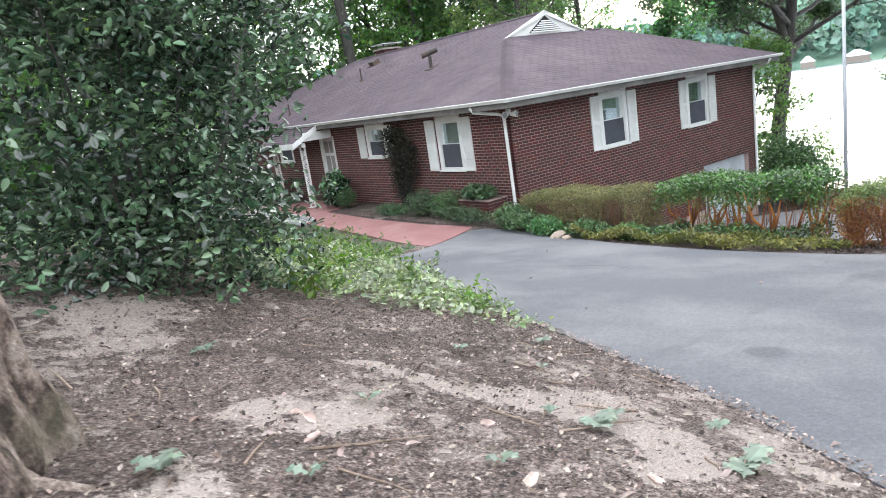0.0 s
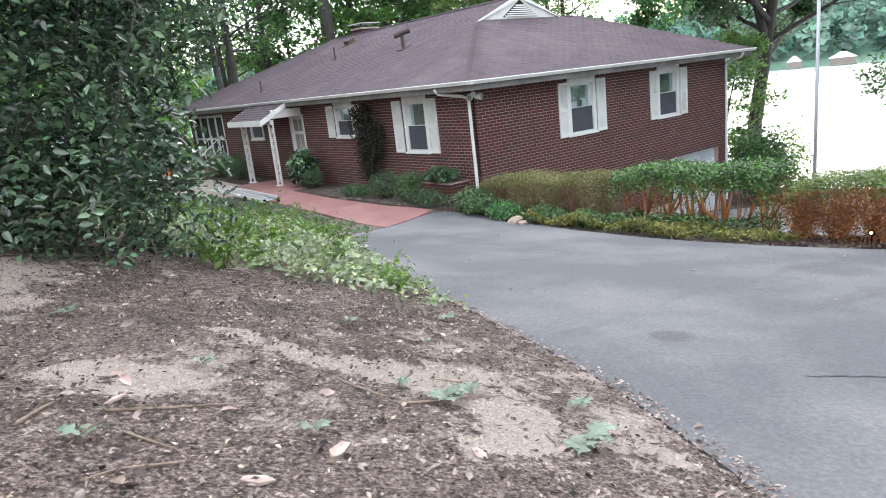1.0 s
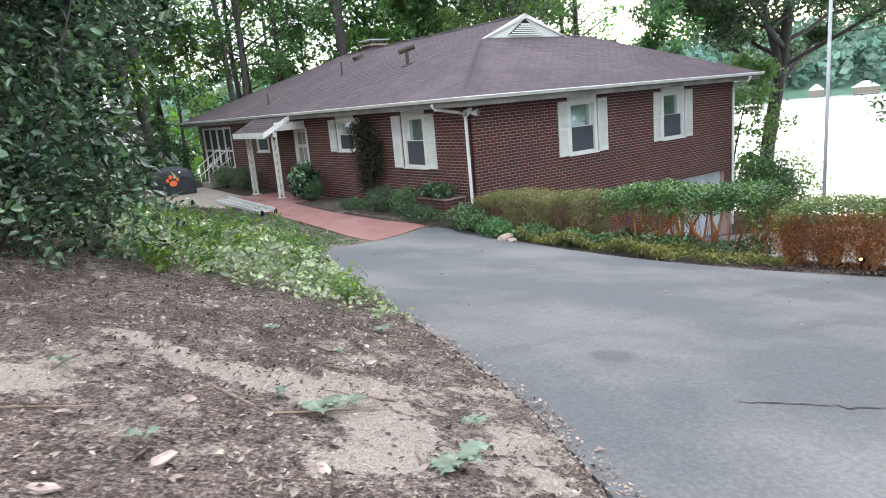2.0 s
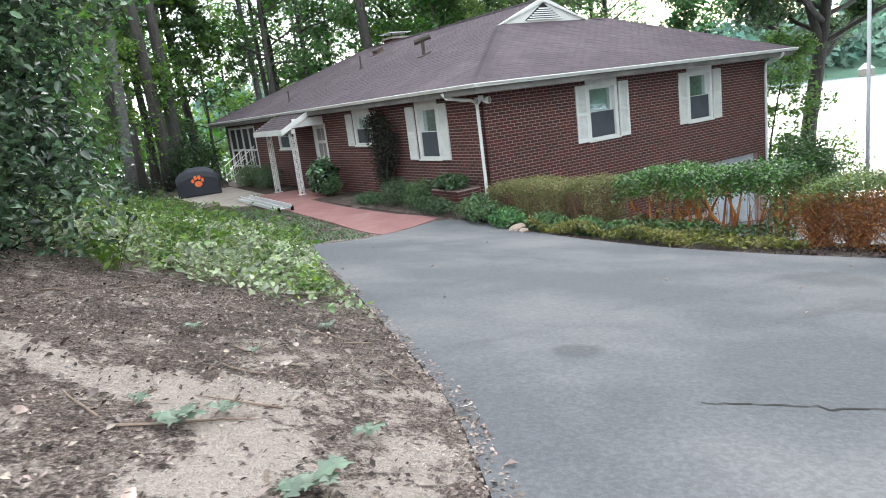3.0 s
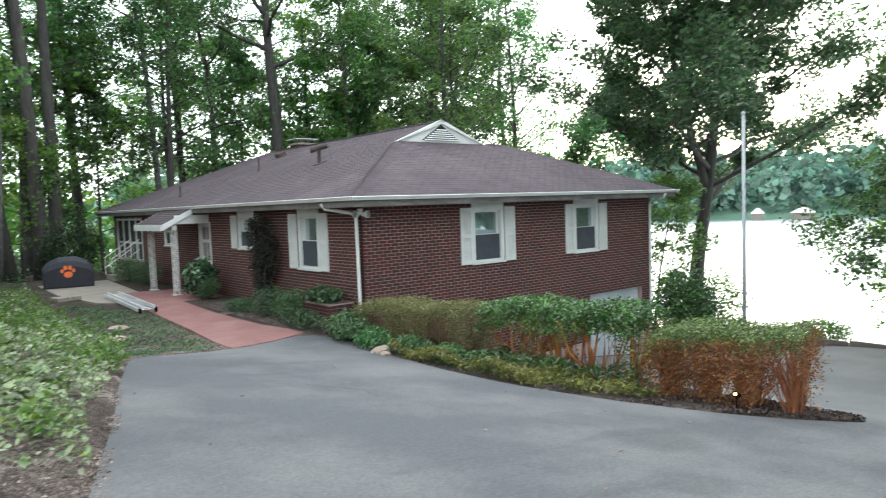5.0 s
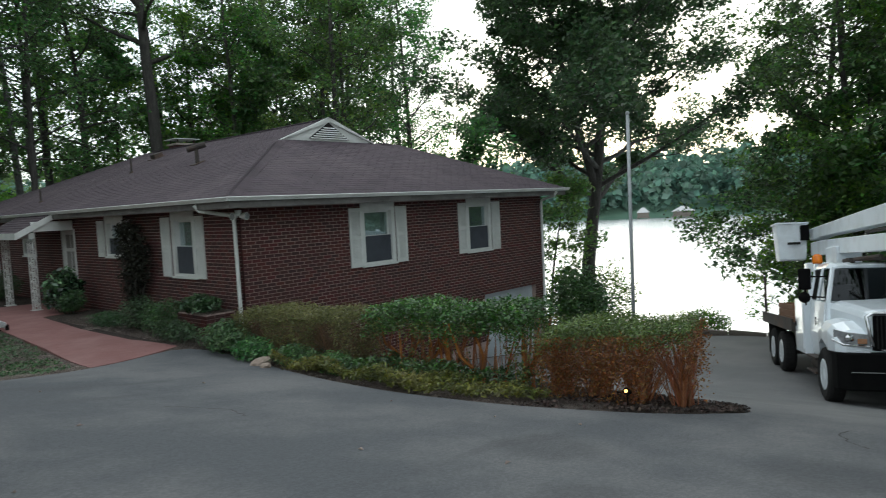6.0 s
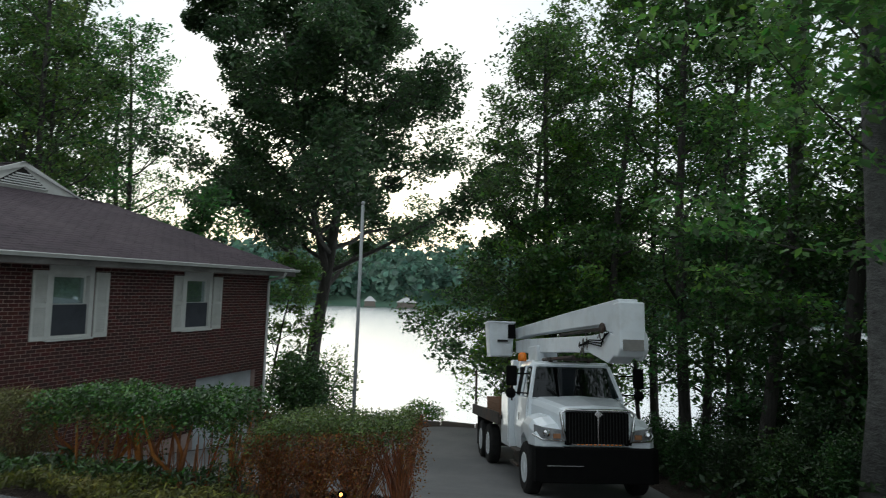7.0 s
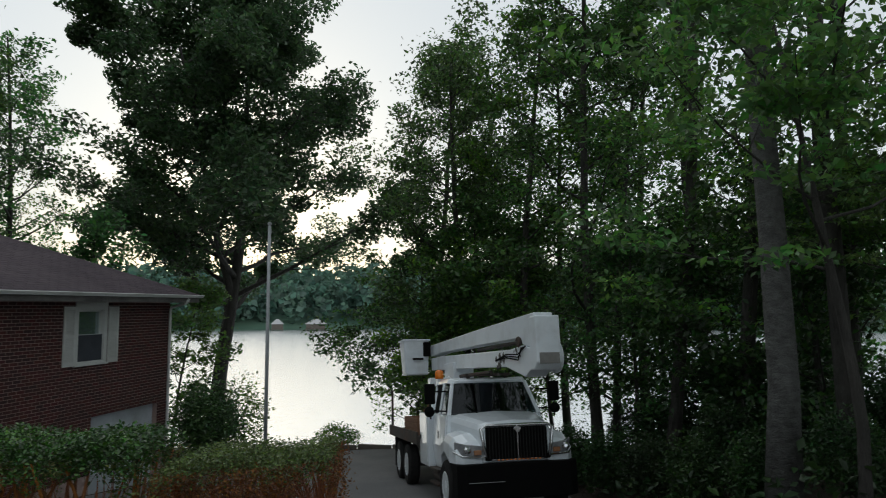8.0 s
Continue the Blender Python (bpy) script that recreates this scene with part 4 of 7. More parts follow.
under_b = tree(15, 8.5, 0.09, 0.18, 2.9, 5200, 0.19, M["bark"], M["leaf_wood"], "slender understory tree with spreading branches", limbs=14, clump=0.6)
tall_d = tree(21, 25, 0.17, 0.52, 4.4, 5500, 0.215, M["bark"], M["leaf_under"], "tall thin dark-barked tree at the edge of the woods", clump=0.8, limbs=16, fork=0.45)
near_a = tree(16, 19, 0.20, 0.22, 4.6, 13500, 0.17, M["bark"], M["leaf_under"], "tall dark tree beside the driveway", limbs=20, clump=0.7)
near_b = tree(19, 17, 0.16, 0.10, 4.4, 13500, 0.175, M["bark"], M["leaf_under"], "dense green tree, on the lake bank and added unseen for shade", limbs=26, clump=0.95, low_wide=0.9)
layered = tree(18, 7.6, 0.08, 0.42, 4.4, 9000, 0.14, M["bark"], M["leaf_spray"], "understory tree with layered sprays of green leaves", limbs=14, clump=0.75, flat=0.16, low_wide=1.0)
oak = tree(17, 23.0, 0.44, 0.38, 8.3, 98000, 0.25, M["bark"], M["leaf_oak"], "broad dark oak standing on the lake bank", limbs=32, clump=1.12, flat=0.66, fork=0.42, low_wide=0.88, taper=0.12, gap=0.95)

stout = tree(22, 27, 0.42, 0.50, 5.4, 9000, 0.19, M["bark"], M["leaf_under"], "thick dark-barked tree rising behind the roof", limbs=18, clump=0.9)
slim = tree(23, 26, 0.30, 0.48, 4.8, 8000, 0.19, M["bark"], M["leaf_under"], "straight dark-barked tree beside the patio", limbs=16, clump=0.85, lean=0.05)
# Low canopy placed to keep sky light off the undergrowth.
overhang = tree(24, 5.6, 0.09, 0.16, 3.6, 9000, 0.16, M["bark"], M["leaf_dark"], "low dark tree leaning out over the edge of the drive", limbs=20, clump=0.8, flat=0.4, low_wide=1.0, taper=0.3, lean=0.06)
SPOTS = [
    # Next row: trees with negative x are unseen, added to block western sky.
    (overhang, 22.6, -3.4, 90, 1.0), (near_b, -2.6, 18.0, 40, 0.95), (near_b, -2.2, 23.5, 150, 0.95), (tall_a, -5.0, 21.0, 140, 0.95), (tall_b, -2.5, 27.0, 240, 1.0),
    (slim, 8.85, 33.0, 60, 1.0), (slim, 17.9, 43.0, 20, 1.0), (slim, 29.2, 39.0, 130, 1.0), (slim, 34.0, 42.0, 220, 1.1), (slim, 38.5, 34.0, 300, 0.95),
    (tall_c, 6.45, 31.0, 0, 1.0), (tall_d, 7.15, 31.6, 40, 1.2), (tall_d, 6.9, 32.6, 10, 1.1), (tall_a, 2.6, 38.0, 200, 1.05), (tall_c, 14.6, 36.0, 120, 0.9), (tall_b, 16.5, 40.5, 10, 1.05),
    (tall_a, 18.5, 39.0, 250, 1.0), (tall_b, 19.0, 47.0, 220, 1.1), (tall_a, 25.0, 44.0, 310, 1.05),
    (tall_b, 27.0, 36.0, 45, 1.0), (tall_a, 29.0, 29.0, 100, 0.95), (tall_b, 25.5, 26.0, 190, 0.85), (tall_a, 32.0, 36.0, 20, 1.0), (tall_b, 0.0, 38.0, 60, 1.0), (tall_a, -3.0, 31.0, 150, 1.0),
    (tall_b, 5.0, 58.0, 0, 1.2), (tall_a, 15.0, 60.0, 30, 1.2), (tall_b, 26.0, 57.0, 60, 1.2), (tall_b, 34.0, 48.0, 140, 1.1),
    # Next two rows: trees south of y -8 are unseen, added to block sky.
    (tall_b, -7.0, 40.0, 20, 1.1), (tall_b, 9.0, -13.0, 10, 1.0),
    (near_b, 9.5, -8.5, 70, 0.9), (near_b, 13.5, -11.5, 170, 1.0), (near_a, 4.0, -10.5, 290, 0.95), (near_a, 36.5, 7.6, 120, 1.2),
    (near_a, 26.3, 0.0, 0, 1.0), (near_a, 31.5, -2.0, 20, 1.05),
    (under_a, 29.9, 6.9, 0, 0.8), (under_b, 30.2, 4.4, 45, 1.2), (under_b, 31.2, 6.8, 75, 1.15), (near_a, 32.5, 5.9, 200, 1.05), (near_a, 25.0, 25.0, 40, 1.1), 
    (under_a, 9.0, 38.0, 60, 1.9), (under_a, 2.0, 14.0, 20, 1.0), (under_b, 21.5, 42.0, 190, 2.0), (under_a, 0.5, 33.0, 250, 1.8), (under_a, 2.5, 21.5, 99, 1.3), (under_b, 26.0, 32.0, 170, 1.8), (under_a, 24.0, 36.5, 33, 2.0), (under_b, -4.5, 21.0, 210, 1.6), (under_a, -1.5, 12.5, 111, 1.4), (under_a, 30.5, 1.5, 140, 1.4), (under_a, 28.5, 4.2, 100, 1.0), (under_b, 23.5, -0.9, 50, 0.85), (layered, 20.5, -4.0, 80, 1.1), (tall_d, 16.7, -3.9, 0, 1.0), (tall_d, 20.2, -2.9, 70, 1.05), (tall_d, 21.5, -1.5, 140, 1.0), (tall_d, 18.8, -4.6, 200, 0.9), (tall_d, 25.2, -3.2, 260, 1.0), (under_b, 26.8, -2.5, 10, 0.9),
    (near_b, 30.6, 4.8, 40, 1.0), (near_b, 27.4, -0.6, 160, 0.95), (layered, 12.75, -2.55, 30, 0.95), (layered, 15.4, -5.4, 150, 0.8), (tall_a, 14.0, 33.5, 20, 0.8), (tall_b, 4.6, 34.0, 90, 0.9), (tall_a, 11.2, 38.5, 190, 1.0), (tall_a, 8.4, 36.0, 260, 0.9), (near_a, 29.5, 2.6, 80, 0.95), (under_b, 30.0, -8.0, 170, 1.2), (under_a, 26.5, -5.0, 310, 1.2), (tall_b, 24.5, 38.0, 15, 1.0), (tall_a, 28.0, 40.0, 75, 1.05), (tall_b, 31.0, 33.5, 135, 1.0), (near_a, 27.5, 30.5, 195, 1.15), (near_a, 23.8, 33.0, 255, 1.1), (tall_a, 34.0, 30.0, 315, 1.0), (tall_b, 37.0, 36.0, 5, 1.05), (under_a, 4.0, 25.0, 30, 1.0), (under_b, 1.2, 27.0, 80, 1.0), (under_a, 7.6, 33.0, 140, 1.1), (under_b, 11.5, 36.0, 200, 1.1), (under_a, -0.8, 19.0, 20, 1.0), (under_b, -3.5, 14.0, 300, 0.9), (under_a, 3.0, 40.0, 75, 1.2),
]
for ob, x, y, turn, k in SPOTS:
    planted(ob, x, y, turn, k, group=WOOD)
oak.matrix_basis = pose(35.1, 18.3, land_z(35.1, 18.3) - 0.1, 0, 0, 0)
tall_a.matrix_basis = pose(10.5, 53, land_z(10.5, 53))
tall_b.matrix_basis = pose(21, 64, land_z(21, 64))
tall_d.matrix_basis = pose(23.4, -4.6, land_z(23.4, -4.6))
tall_c.matrix_basis = pose(15.2, -2.35, land_z(15.2, -2.35))
under_a.matrix_basis = pose(27.8, 15.8, land_z(27.8, 15.8))
under_b.matrix_basis = pose(24.4, 16.5, land_z(24.4, 16.5))
overhang.matrix_basis = pose(19.4, -4.3, land_z(19.4, -4.3))
stout.matrix_basis = pose(20.9, 34.0, land_z(20.9, 34.0))
slim.matrix_basis = pose(8.2, 32.0, land_z(8.2, 32.0))
near_b.matrix_basis = pose(35.5, 3.5, land_z(35.5, 3.5))
layered.matrix_basis = pose(17.5, -6.0, land_z(17.5, -6.0))
near_a.matrix_basis = pose(33.0, 1.0, land_z(33.0, 1.0))


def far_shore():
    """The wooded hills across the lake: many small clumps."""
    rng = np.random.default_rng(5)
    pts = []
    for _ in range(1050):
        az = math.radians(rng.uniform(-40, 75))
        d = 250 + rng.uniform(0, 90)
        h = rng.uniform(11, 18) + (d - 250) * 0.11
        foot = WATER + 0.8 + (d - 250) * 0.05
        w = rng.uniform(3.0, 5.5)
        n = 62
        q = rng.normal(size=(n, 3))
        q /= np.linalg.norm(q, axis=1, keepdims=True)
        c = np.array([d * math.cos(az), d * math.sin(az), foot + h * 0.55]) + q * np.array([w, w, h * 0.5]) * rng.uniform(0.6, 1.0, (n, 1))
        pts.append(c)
    return leaf_mesh("far", np.concatenate(pts), 3.0, M["leaf_far_hazed"], rng, up=0.2, shape=0.8)


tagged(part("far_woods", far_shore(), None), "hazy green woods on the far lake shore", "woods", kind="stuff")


def wood_belt(seed, count, x0, x1, y0, y1, h0, h1, leaf, size):
    """Leafy depth of the woods beyond the nearer trunks."""
    rng = np.random.default_rng(seed)
    pts = []
    for _ in range(count):
        x, y = rng.uniform(x0, x1), rng.uniform(y0, y1)
        h, w, n = rng.uniform(h0, h1), rng.uniform(1.6, 3.4), 75
        q = rng.normal(size=(n, 3))
        q /= np.linalg.norm(q, axis=1, keepdims=True)
        pts.append(np.array([x, y, land_z(x, y) + h * 0.5]) + q * np.array([w, w, h * 0.5]) * rng.uniform(0.4, 1.0, (n, 1)))
    return leaf_mesh("belt", np.concatenate(pts), size, leaf, rng, up=0.2, shape=0.7)


tagged(part("far_woods", wood_belt(7, 190, -35, 34, 52, 85, 4, 11, M["leaf_light"], 0.7), None), "bright green depth of the woods behind the house", "woods", kind="stuff")
# Mostly out of view, added to close the woods' side.
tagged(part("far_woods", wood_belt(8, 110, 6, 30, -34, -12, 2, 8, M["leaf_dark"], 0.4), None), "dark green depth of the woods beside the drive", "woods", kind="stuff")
# Wholly out of view, added for enclosure and reflections.
tagged(part("far_woods", wood_belt(9, 90, -45, -20, -25, 45, 2, 6, M["leaf_wood"], 0.6), None), "green depth of unseen woods added up the slope", "woods", kind="stuff")
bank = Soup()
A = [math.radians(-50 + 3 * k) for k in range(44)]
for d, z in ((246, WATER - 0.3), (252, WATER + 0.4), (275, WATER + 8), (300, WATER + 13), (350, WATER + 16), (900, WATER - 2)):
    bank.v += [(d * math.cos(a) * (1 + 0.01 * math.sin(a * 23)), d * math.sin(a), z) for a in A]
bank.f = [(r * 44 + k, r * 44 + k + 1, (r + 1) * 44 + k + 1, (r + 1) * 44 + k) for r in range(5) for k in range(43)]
tagged(part("backdrop", bank, M["leaf_far_hazed"]), "low green bank across the lake", "shore", kind="structure")

# ---- the bucket truck ----
M["truck_paint"] = surface("white_truck_paint", (0.83, 0.89, 0.94), (0.88, 0.93, 0.97), 1.2, 0.22, 0.02, 30, coat=0.6, dirt=(0.55, 0.55, 0.54), dirt_scale=1.3, dirt_amount=0.12)
M["fibreglass"] = surface("white_fibreglass_boom", (0.80, 0.86, 0.91), (0.87, 0.91, 0.95), 0.8, 0.38, 0.05, 25, dirt=(0.34, 0.33, 0.30), dirt_scale=1.1, dirt_amount=0.35)
M["black"] = surface("black_plastic", (0.0022, 0.0022, 0.0025), (0.005, 0.005, 0.005), 6, 0.85, 0.1, 80, spec=0.12)
M["rubber"] = surface("tyre_rubber", (0.016, 0.016, 0.016), (0.030, 0.029, 0.028), 5, 0.9, 0.3, 60, spec=0.2)
M["chrome"] = surface("chrome", (0.60, 0.61, 0.62), (0.72, 0.72, 0.73), 2, 0.15, 0.02, 20, metal=1.0)
M["steel"] = surface("dark_bed_steel", (0.030, 0.027, 0.025), (0.07, 0.055, 0.045), 3, 0.75, 0.3, 50, dirt=(0.14, 0.06, 0.03), dirt_scale=2)
M["cabin_glass"] = glass_material("cab_glass", (0.07, 0.10, 0.11), 0.02, 0.13)
M["amber"] = surface("amber_lens", (0.75, 0.17, 0.01), (0.85, 0.25, 0.02), 8, 0.25, 0)
M["amber_dim"] = surface("clear_amber_lens", (0.30, 0.13, 0.06), (0.42, 0.22, 0.12), 8, 0.2, 0, coat=0.5)
M["lens"] = surface("clear_lamp_lens", (0.16, 0.17, 0.18), (0.34, 0.35, 0.36), 9, 0.12, 0.05, 60, coat=0.5)
M["crate"] = surface("brown_wooden_box", (0.17, 0.085, 0.045), (0.27, 0.14, 0.08), 2, 0.8, 0.3, 30, streak=(1, 8, 8))
M["vinyl"] = surface("dark_cab_vinyl", (0.02, 0.02, 0.022), (0.04, 0.04, 0.042), 4, 0.7, 0.1, 50)
M["grease"] = surface("black_grease_stain", (0.02, 0.018, 0.016), (0.05, 0.045, 0.04), 10, 0.5, 0.1, 60)

truck = thing("bucket_truck", "white bucket truck with a folded boom parked on the driveway", "truck", pose(16.93, 1.58, -1.655, 0, 7.24, 24.0))


def tp(name, s, mat, label="", parent=None, bevel=0.0, smooth=False):
    return part(name, s, M[mat], parent or truck, label, bevel, smooth)


def lofted(rows):
    """A closed body from cross sections; each a list of points."""
    s = Soup()
    n = len(rows[0])
    for r in rows:
        s.v += [tuple(p) for p in r]
    s.f += [(k * n + i, k * n + (i + 1) % n, (k + 1) * n + (i + 1) % n, (k + 1) * n + i) for k in range(len(rows) - 1) for i in range(n)]
    s.f += [tuple(range(n - 1, -1, -1)), tuple(range((len(rows) - 1) * n, len(rows) * n))]
    return s


def hood_row(x, half, z, low, crown):
    return [(x, -half, low), (x, half, low), (x, half, z - 0.14), (x, half - 0.05, z - 0.04), (x, half - 0.18, z), (x, 0, z + crown), (x, -half + 0.18, z), (x, -half + 0.05, z - 0.04), (x, -half, z - 0.14)]


hood = tp("hood", lofted([hood_row(0.14, 0.66, 1.66, 1.0, 0.02), hood_row(0.3, 0.72, 1.71, 0.95, 0.03), hood_row(0.9, 0.84, 1.78, 0.95, 0.04), hood_row(1.50, 0.95, 1.84, 0.95, 0.05)]), "truck_paint", "white sloping hood", bevel=0.015, smooth=False)
# wings over the front wheels
for sy in (1, -1):
    rows = []
    for x, top, wide in ((0.16, 1.20, 1.02), (0.30, 1.34, 1.14), (0.62, 1.46, 1.19), (1.05, 1.50, 1.20), (1.40, 1.42, 1.18), (1.62, 1.20, 1.12)):
        arch = 0.98 if x < 0.45 else 0.56 + math.sqrt(max(0.0, 0.60**2 - (x - 1.05) ** 2))
        arch = min(arch, top - 0.08)
        rows.append([(x, sy * 0.62, arch), (x, sy * wide, arch), (x, sy * wide, top - 0.14), (x, sy * (wide - 0.08), top - 0.02), (x, sy * (wide - 0.25), top + 0.03), (x, sy * 0.62, top + 0.06)])
    tp("fender", lofted(rows), "truck_paint", bevel=0.012)
    head = Soup()
    head.add([(0.10, sy * 0.64, 1.10), (0.10, sy * 0.64, 1.29), (0.17, sy * 1.00, 1.33), (0.36, sy * 1.15, 1.37), (0.36, sy * 1.15, 1.20), (0.17, sy * 1.02, 1.12), (0.3, sy * 0.64, 1.10), (0.3, sy * 0.64, 1.29), (0.4, sy * 1.0, 1.33), (0.42, sy * 1.12, 1.36), (0.42, sy * 1.12, 1.2), (0.4, sy * 1.0, 1.12)], [(0, 1, 2, 5), (5, 2, 3, 4), (6, 11, 8, 7), (11, 10, 9, 8), (0, 6, 7, 1), (1, 7, 8, 2), (2, 8, 9, 3), (4, 10, 11, 5), (5, 11, 6, 0), (3, 9, 10, 4)])
    lamp = tp("headlight", head, "lens", "clear swept headlight", bevel=0.01)
    tp("reflector", Soup().lathe([(0.075, 0.0), (0.07, 0.02), (0.03, 0.05)], 14, pose(0.115, sy * 0.96, 1.23, 0, -82, sy * 14)), "chrome", parent=lamp)
    tp("indicator", Soup().box(0.078, 0.13, min(sy * 0.70, sy * 0.84), max(sy * 0.70, sy * 0.84), 1.135, 1.225), "amber_dim", "dull amber indicator", lamp, 0.012)
    tp("trim", Soup().tube([(0.09, sy * 0.64, 1.09), (0.15, sy * 1.03, 1.11), (0.37, sy * 1.17, 1.19)], 0.018, 6), "chrome", parent=lamp)

grille = tp("grille", Soup().box(0.10, 0.16, -0.60, 0.60, 1.02, 1.62), "black", "black grille with upright bars in a chrome frame", bevel=0.02)
frame_g = Soup().tube([(0.08, 0.60, 1.04), (0.075, 0.66, 1.30), (0.085, 0.70, 1.60), (0.09, 0.60, 1.655), (0.09, -0.60, 1.655), (0.085, -0.70, 1.60), (0.075, -0.66, 1.30), (0.08, -0.60, 1.04)], 0.03, 8)
tp("surround", frame_g, "chrome", parent=grille, smooth=True)
for k in range(19):
    y = -0.54 + 0.06 * k
    tp("bar", Soup().box(0.075, 0.099, y - 0.006, y + 0.006, 1.06, 1.61), "rubber", parent=grille)
tp("centre_bar", Soup().box(0.06, 0.099, -0.014, 0.014, 1.05, 1.62), "chrome", parent=grille)
badge = Soup()
badge.block(pose(0.055, 0.0, 1.585, 45, 0, 0), 0.02, 0.11, 0.11)
tp("badge", badge, "chrome", "chrome diamond badge", grille, 0.004)
for k in range(11):
    tp("strip_reflector", Soup().box(0.070, 0.084, -0.44 + 0.08 * k, -0.405 + 0.08 * k, 1.027, 1.048), "amber", parent=grille)
tp("lower_strip", Soup().box(0.085, 0.12, -0.5, 0.5, 1.025, 1.05), "chrome", parent=grille)

bumper = Soup().prism([(0.0, -1.0), (0.0, 1.0), (0.12, 1.16), (0.42, 1.18), (0.42, 1.05), (0.2, 0.95), (0.2, -0.95), (0.42, -1.05), (0.42, -1.18), (0.12, -1.16)], 0.36, 0.98)
tp("bumper", bumper, "black", "black steel front bumper", bevel=0.02)
tp("bumper_lip", Soup().box(-0.02, -0.001, 0.30, 0.98, 0.66, 0.675), "chrome")

# cab
cab_rows = [
    [(1.48, -0.98, 0.72), (1.48, 0.98, 0.72), (1.48, 1.04, 1.2), (1.48, 1.0, 1.82), (1.48, -1.0, 1.82), (1.48, -1.04, 1.2)],
    [(2.72, -1.02, 0.72), (2.72, 1.02, 0.72), (2.72, 1.08, 1.2), (2.72, 1.04, 1.84), (2.72, -1.04, 1.84), (2.72, -1.08, 1.2)],
]
cab = tp("cab", lofted(cab_rows), "truck_paint", "white cab body", bevel=0.02)
tp("roof", lofted([[(1.82, -0.78, 2.44), (1.82, 0.78, 2.44), (1.80, 0.72, 2.52), (1.80, -0.72, 2.52)], [(2.0, -0.90, 2.46), (2.0, 0.90, 2.46), (2.0, 0.82, 2.57), (2.0, -0.82, 2.57)], [(2.74, -0.94, 2.44), (2.74, 0.94, 2.44), (2.74, 0.86, 2.56), (2.74, -0.86, 2.56)]]), "truck_paint", "white cab roof", cab, 0.02)
for sy in (1, -1):
    tp("pillar", Soup().tube([(1.50, sy * 0.97, 1.80), (1.84, sy * 0.80, 2.47)], 0.045, 6), "truck_paint", parent=cab)
    tp("pillar", Soup().tube([(2.12, sy * 1.01, 1.82), (2.16, sy * 0.88, 2.47)], 0.05, 6), "truck_paint", parent=cab)
    tp("pillar", Soup().tube([(2.68, sy * 1.02, 1.82), (2.70, sy * 0.90, 2.47)], 0.06, 6), "truck_paint", parent=cab)
ws = Soup()
g = []
for k in range(9):
    y = -0.95 + 1.9 * k / 8
    bow = 0.16 * (1 - (y / 0.95) ** 2)
    g += [(1.52 - bow, y, 1.80), (1.83 - bow * 0.5, y * 0.83, 2.46)]
ws.add(g, [(2 * k, 2 * k + 2, 2 * k + 3, 2 * k + 1) for k in range(8)])
tp("windshield", ws, "cabin_glass", "dark reflecting windshield", cab, smooth=True).visible_shadow = False
cowl = Soup().add([(1.36 + 0.16 * (y / 0.95) ** 2 - d, y, z) for d, z in ((0, 1.795), (0.05, 1.81)) for y in (-0.95, -0.5, 0, 0.5, 0.95)], [(k, k + 1, k + 6, k + 5) for k in range(4)])
tp("cowl", cowl, "black", parent=cab)
for sy in (1, -1):
    tp("wiper", Soup().tube([(1.37, sy * 0.12 + 0.25, 1.83), (1.50, sy * 0.3 + 0.3, 2.02)], 0.012, 5), "black", parent=cab)
    sg = Soup().add([(1.62, sy * 1.005, 1.84), (2.10, sy * 1.02, 1.84), (2.13, sy * 0.90, 2.44), (1.92, sy * 0.86, 2.44)], [(0, 1, 2, 3)])
    tp("side_window", sg, "cabin_glass", parent=cab).visible_shadow = False
    rg = Soup().add([(2.19, sy * 1.025, 1.85), (2.63, sy * 1.035, 1.85), (2.65, sy * 0.915, 2.43), (2.21, sy * 0.90, 2.43)], [(0, 1, 2, 3)])
    tp("side_window", rg, "black", parent=cab)
    door = tp("cab_door", Soup().add([(1.56, sy * 1.046, 0.80), (2.14, sy * 1.064, 0.80), (2.14, sy * 1.084, 1.2), (2.14, sy * 1.046, 1.80), (1.56, sy * 1.02, 1.80), (1.56, sy * 1.066, 1.2), (1.56, sy * 1.0, 0.80), (2.14, sy * 1.0, 0.80), (2.14, sy * 1.0, 1.2), (2.14, sy * 0.99, 1.8), (1.56, sy * 0.98, 1.8), (1.56, sy * 1.0, 1.2)], [(0, 1, 2, 5), (5, 2, 3, 4), (0, 6, 7, 1), (3, 9, 10, 4), (1, 7, 8, 2), (2, 8, 9, 3), (0, 5, 11, 6), (5, 4, 10, 11)]), "truck_paint", "white cab door", cab)
    tp("handle", Soup().box(2.02, 2.06, sy * 1.085, sy * 1.10, 1.34, 1.50) if sy > 0 else Soup().box(2.02, 2.06, -1.10, -1.085, 1.34, 1.50), "black", parent=cab)
    mir = Soup().tube([(1.58, sy * 1.0, 1.9), (1.55, sy * 1.34, 1.92)], 0.015, 6).tube([(1.60, sy * 0.96, 2.3), (1.56, sy * 1.34, 2.3)], 0.015, 6).tube([(1.555, sy * 1.34, 1.75), (1.555, sy * 1.34, 2.45)], 0.018, 6)
    mm = tp("mirror", mir, "black", "black mirror on a tubular arm")
    tp("housing", Soup().box(1.50, 1.60, min(sy * 1.24, sy * 1.46), max(sy * 1.24, sy * 1.46), 2.05, 2.46), "black", parent=mm, bevel=0.03)
    tp("convex", Soup().lathe([(0.02, -0.06), (0.10, -0.03), (0.11, 0.02), (0.06, 0.05)], 14, pose(1.55, sy * 1.36, 1.90, 0, 90, 0)), "black", parent=mm, smooth=True)
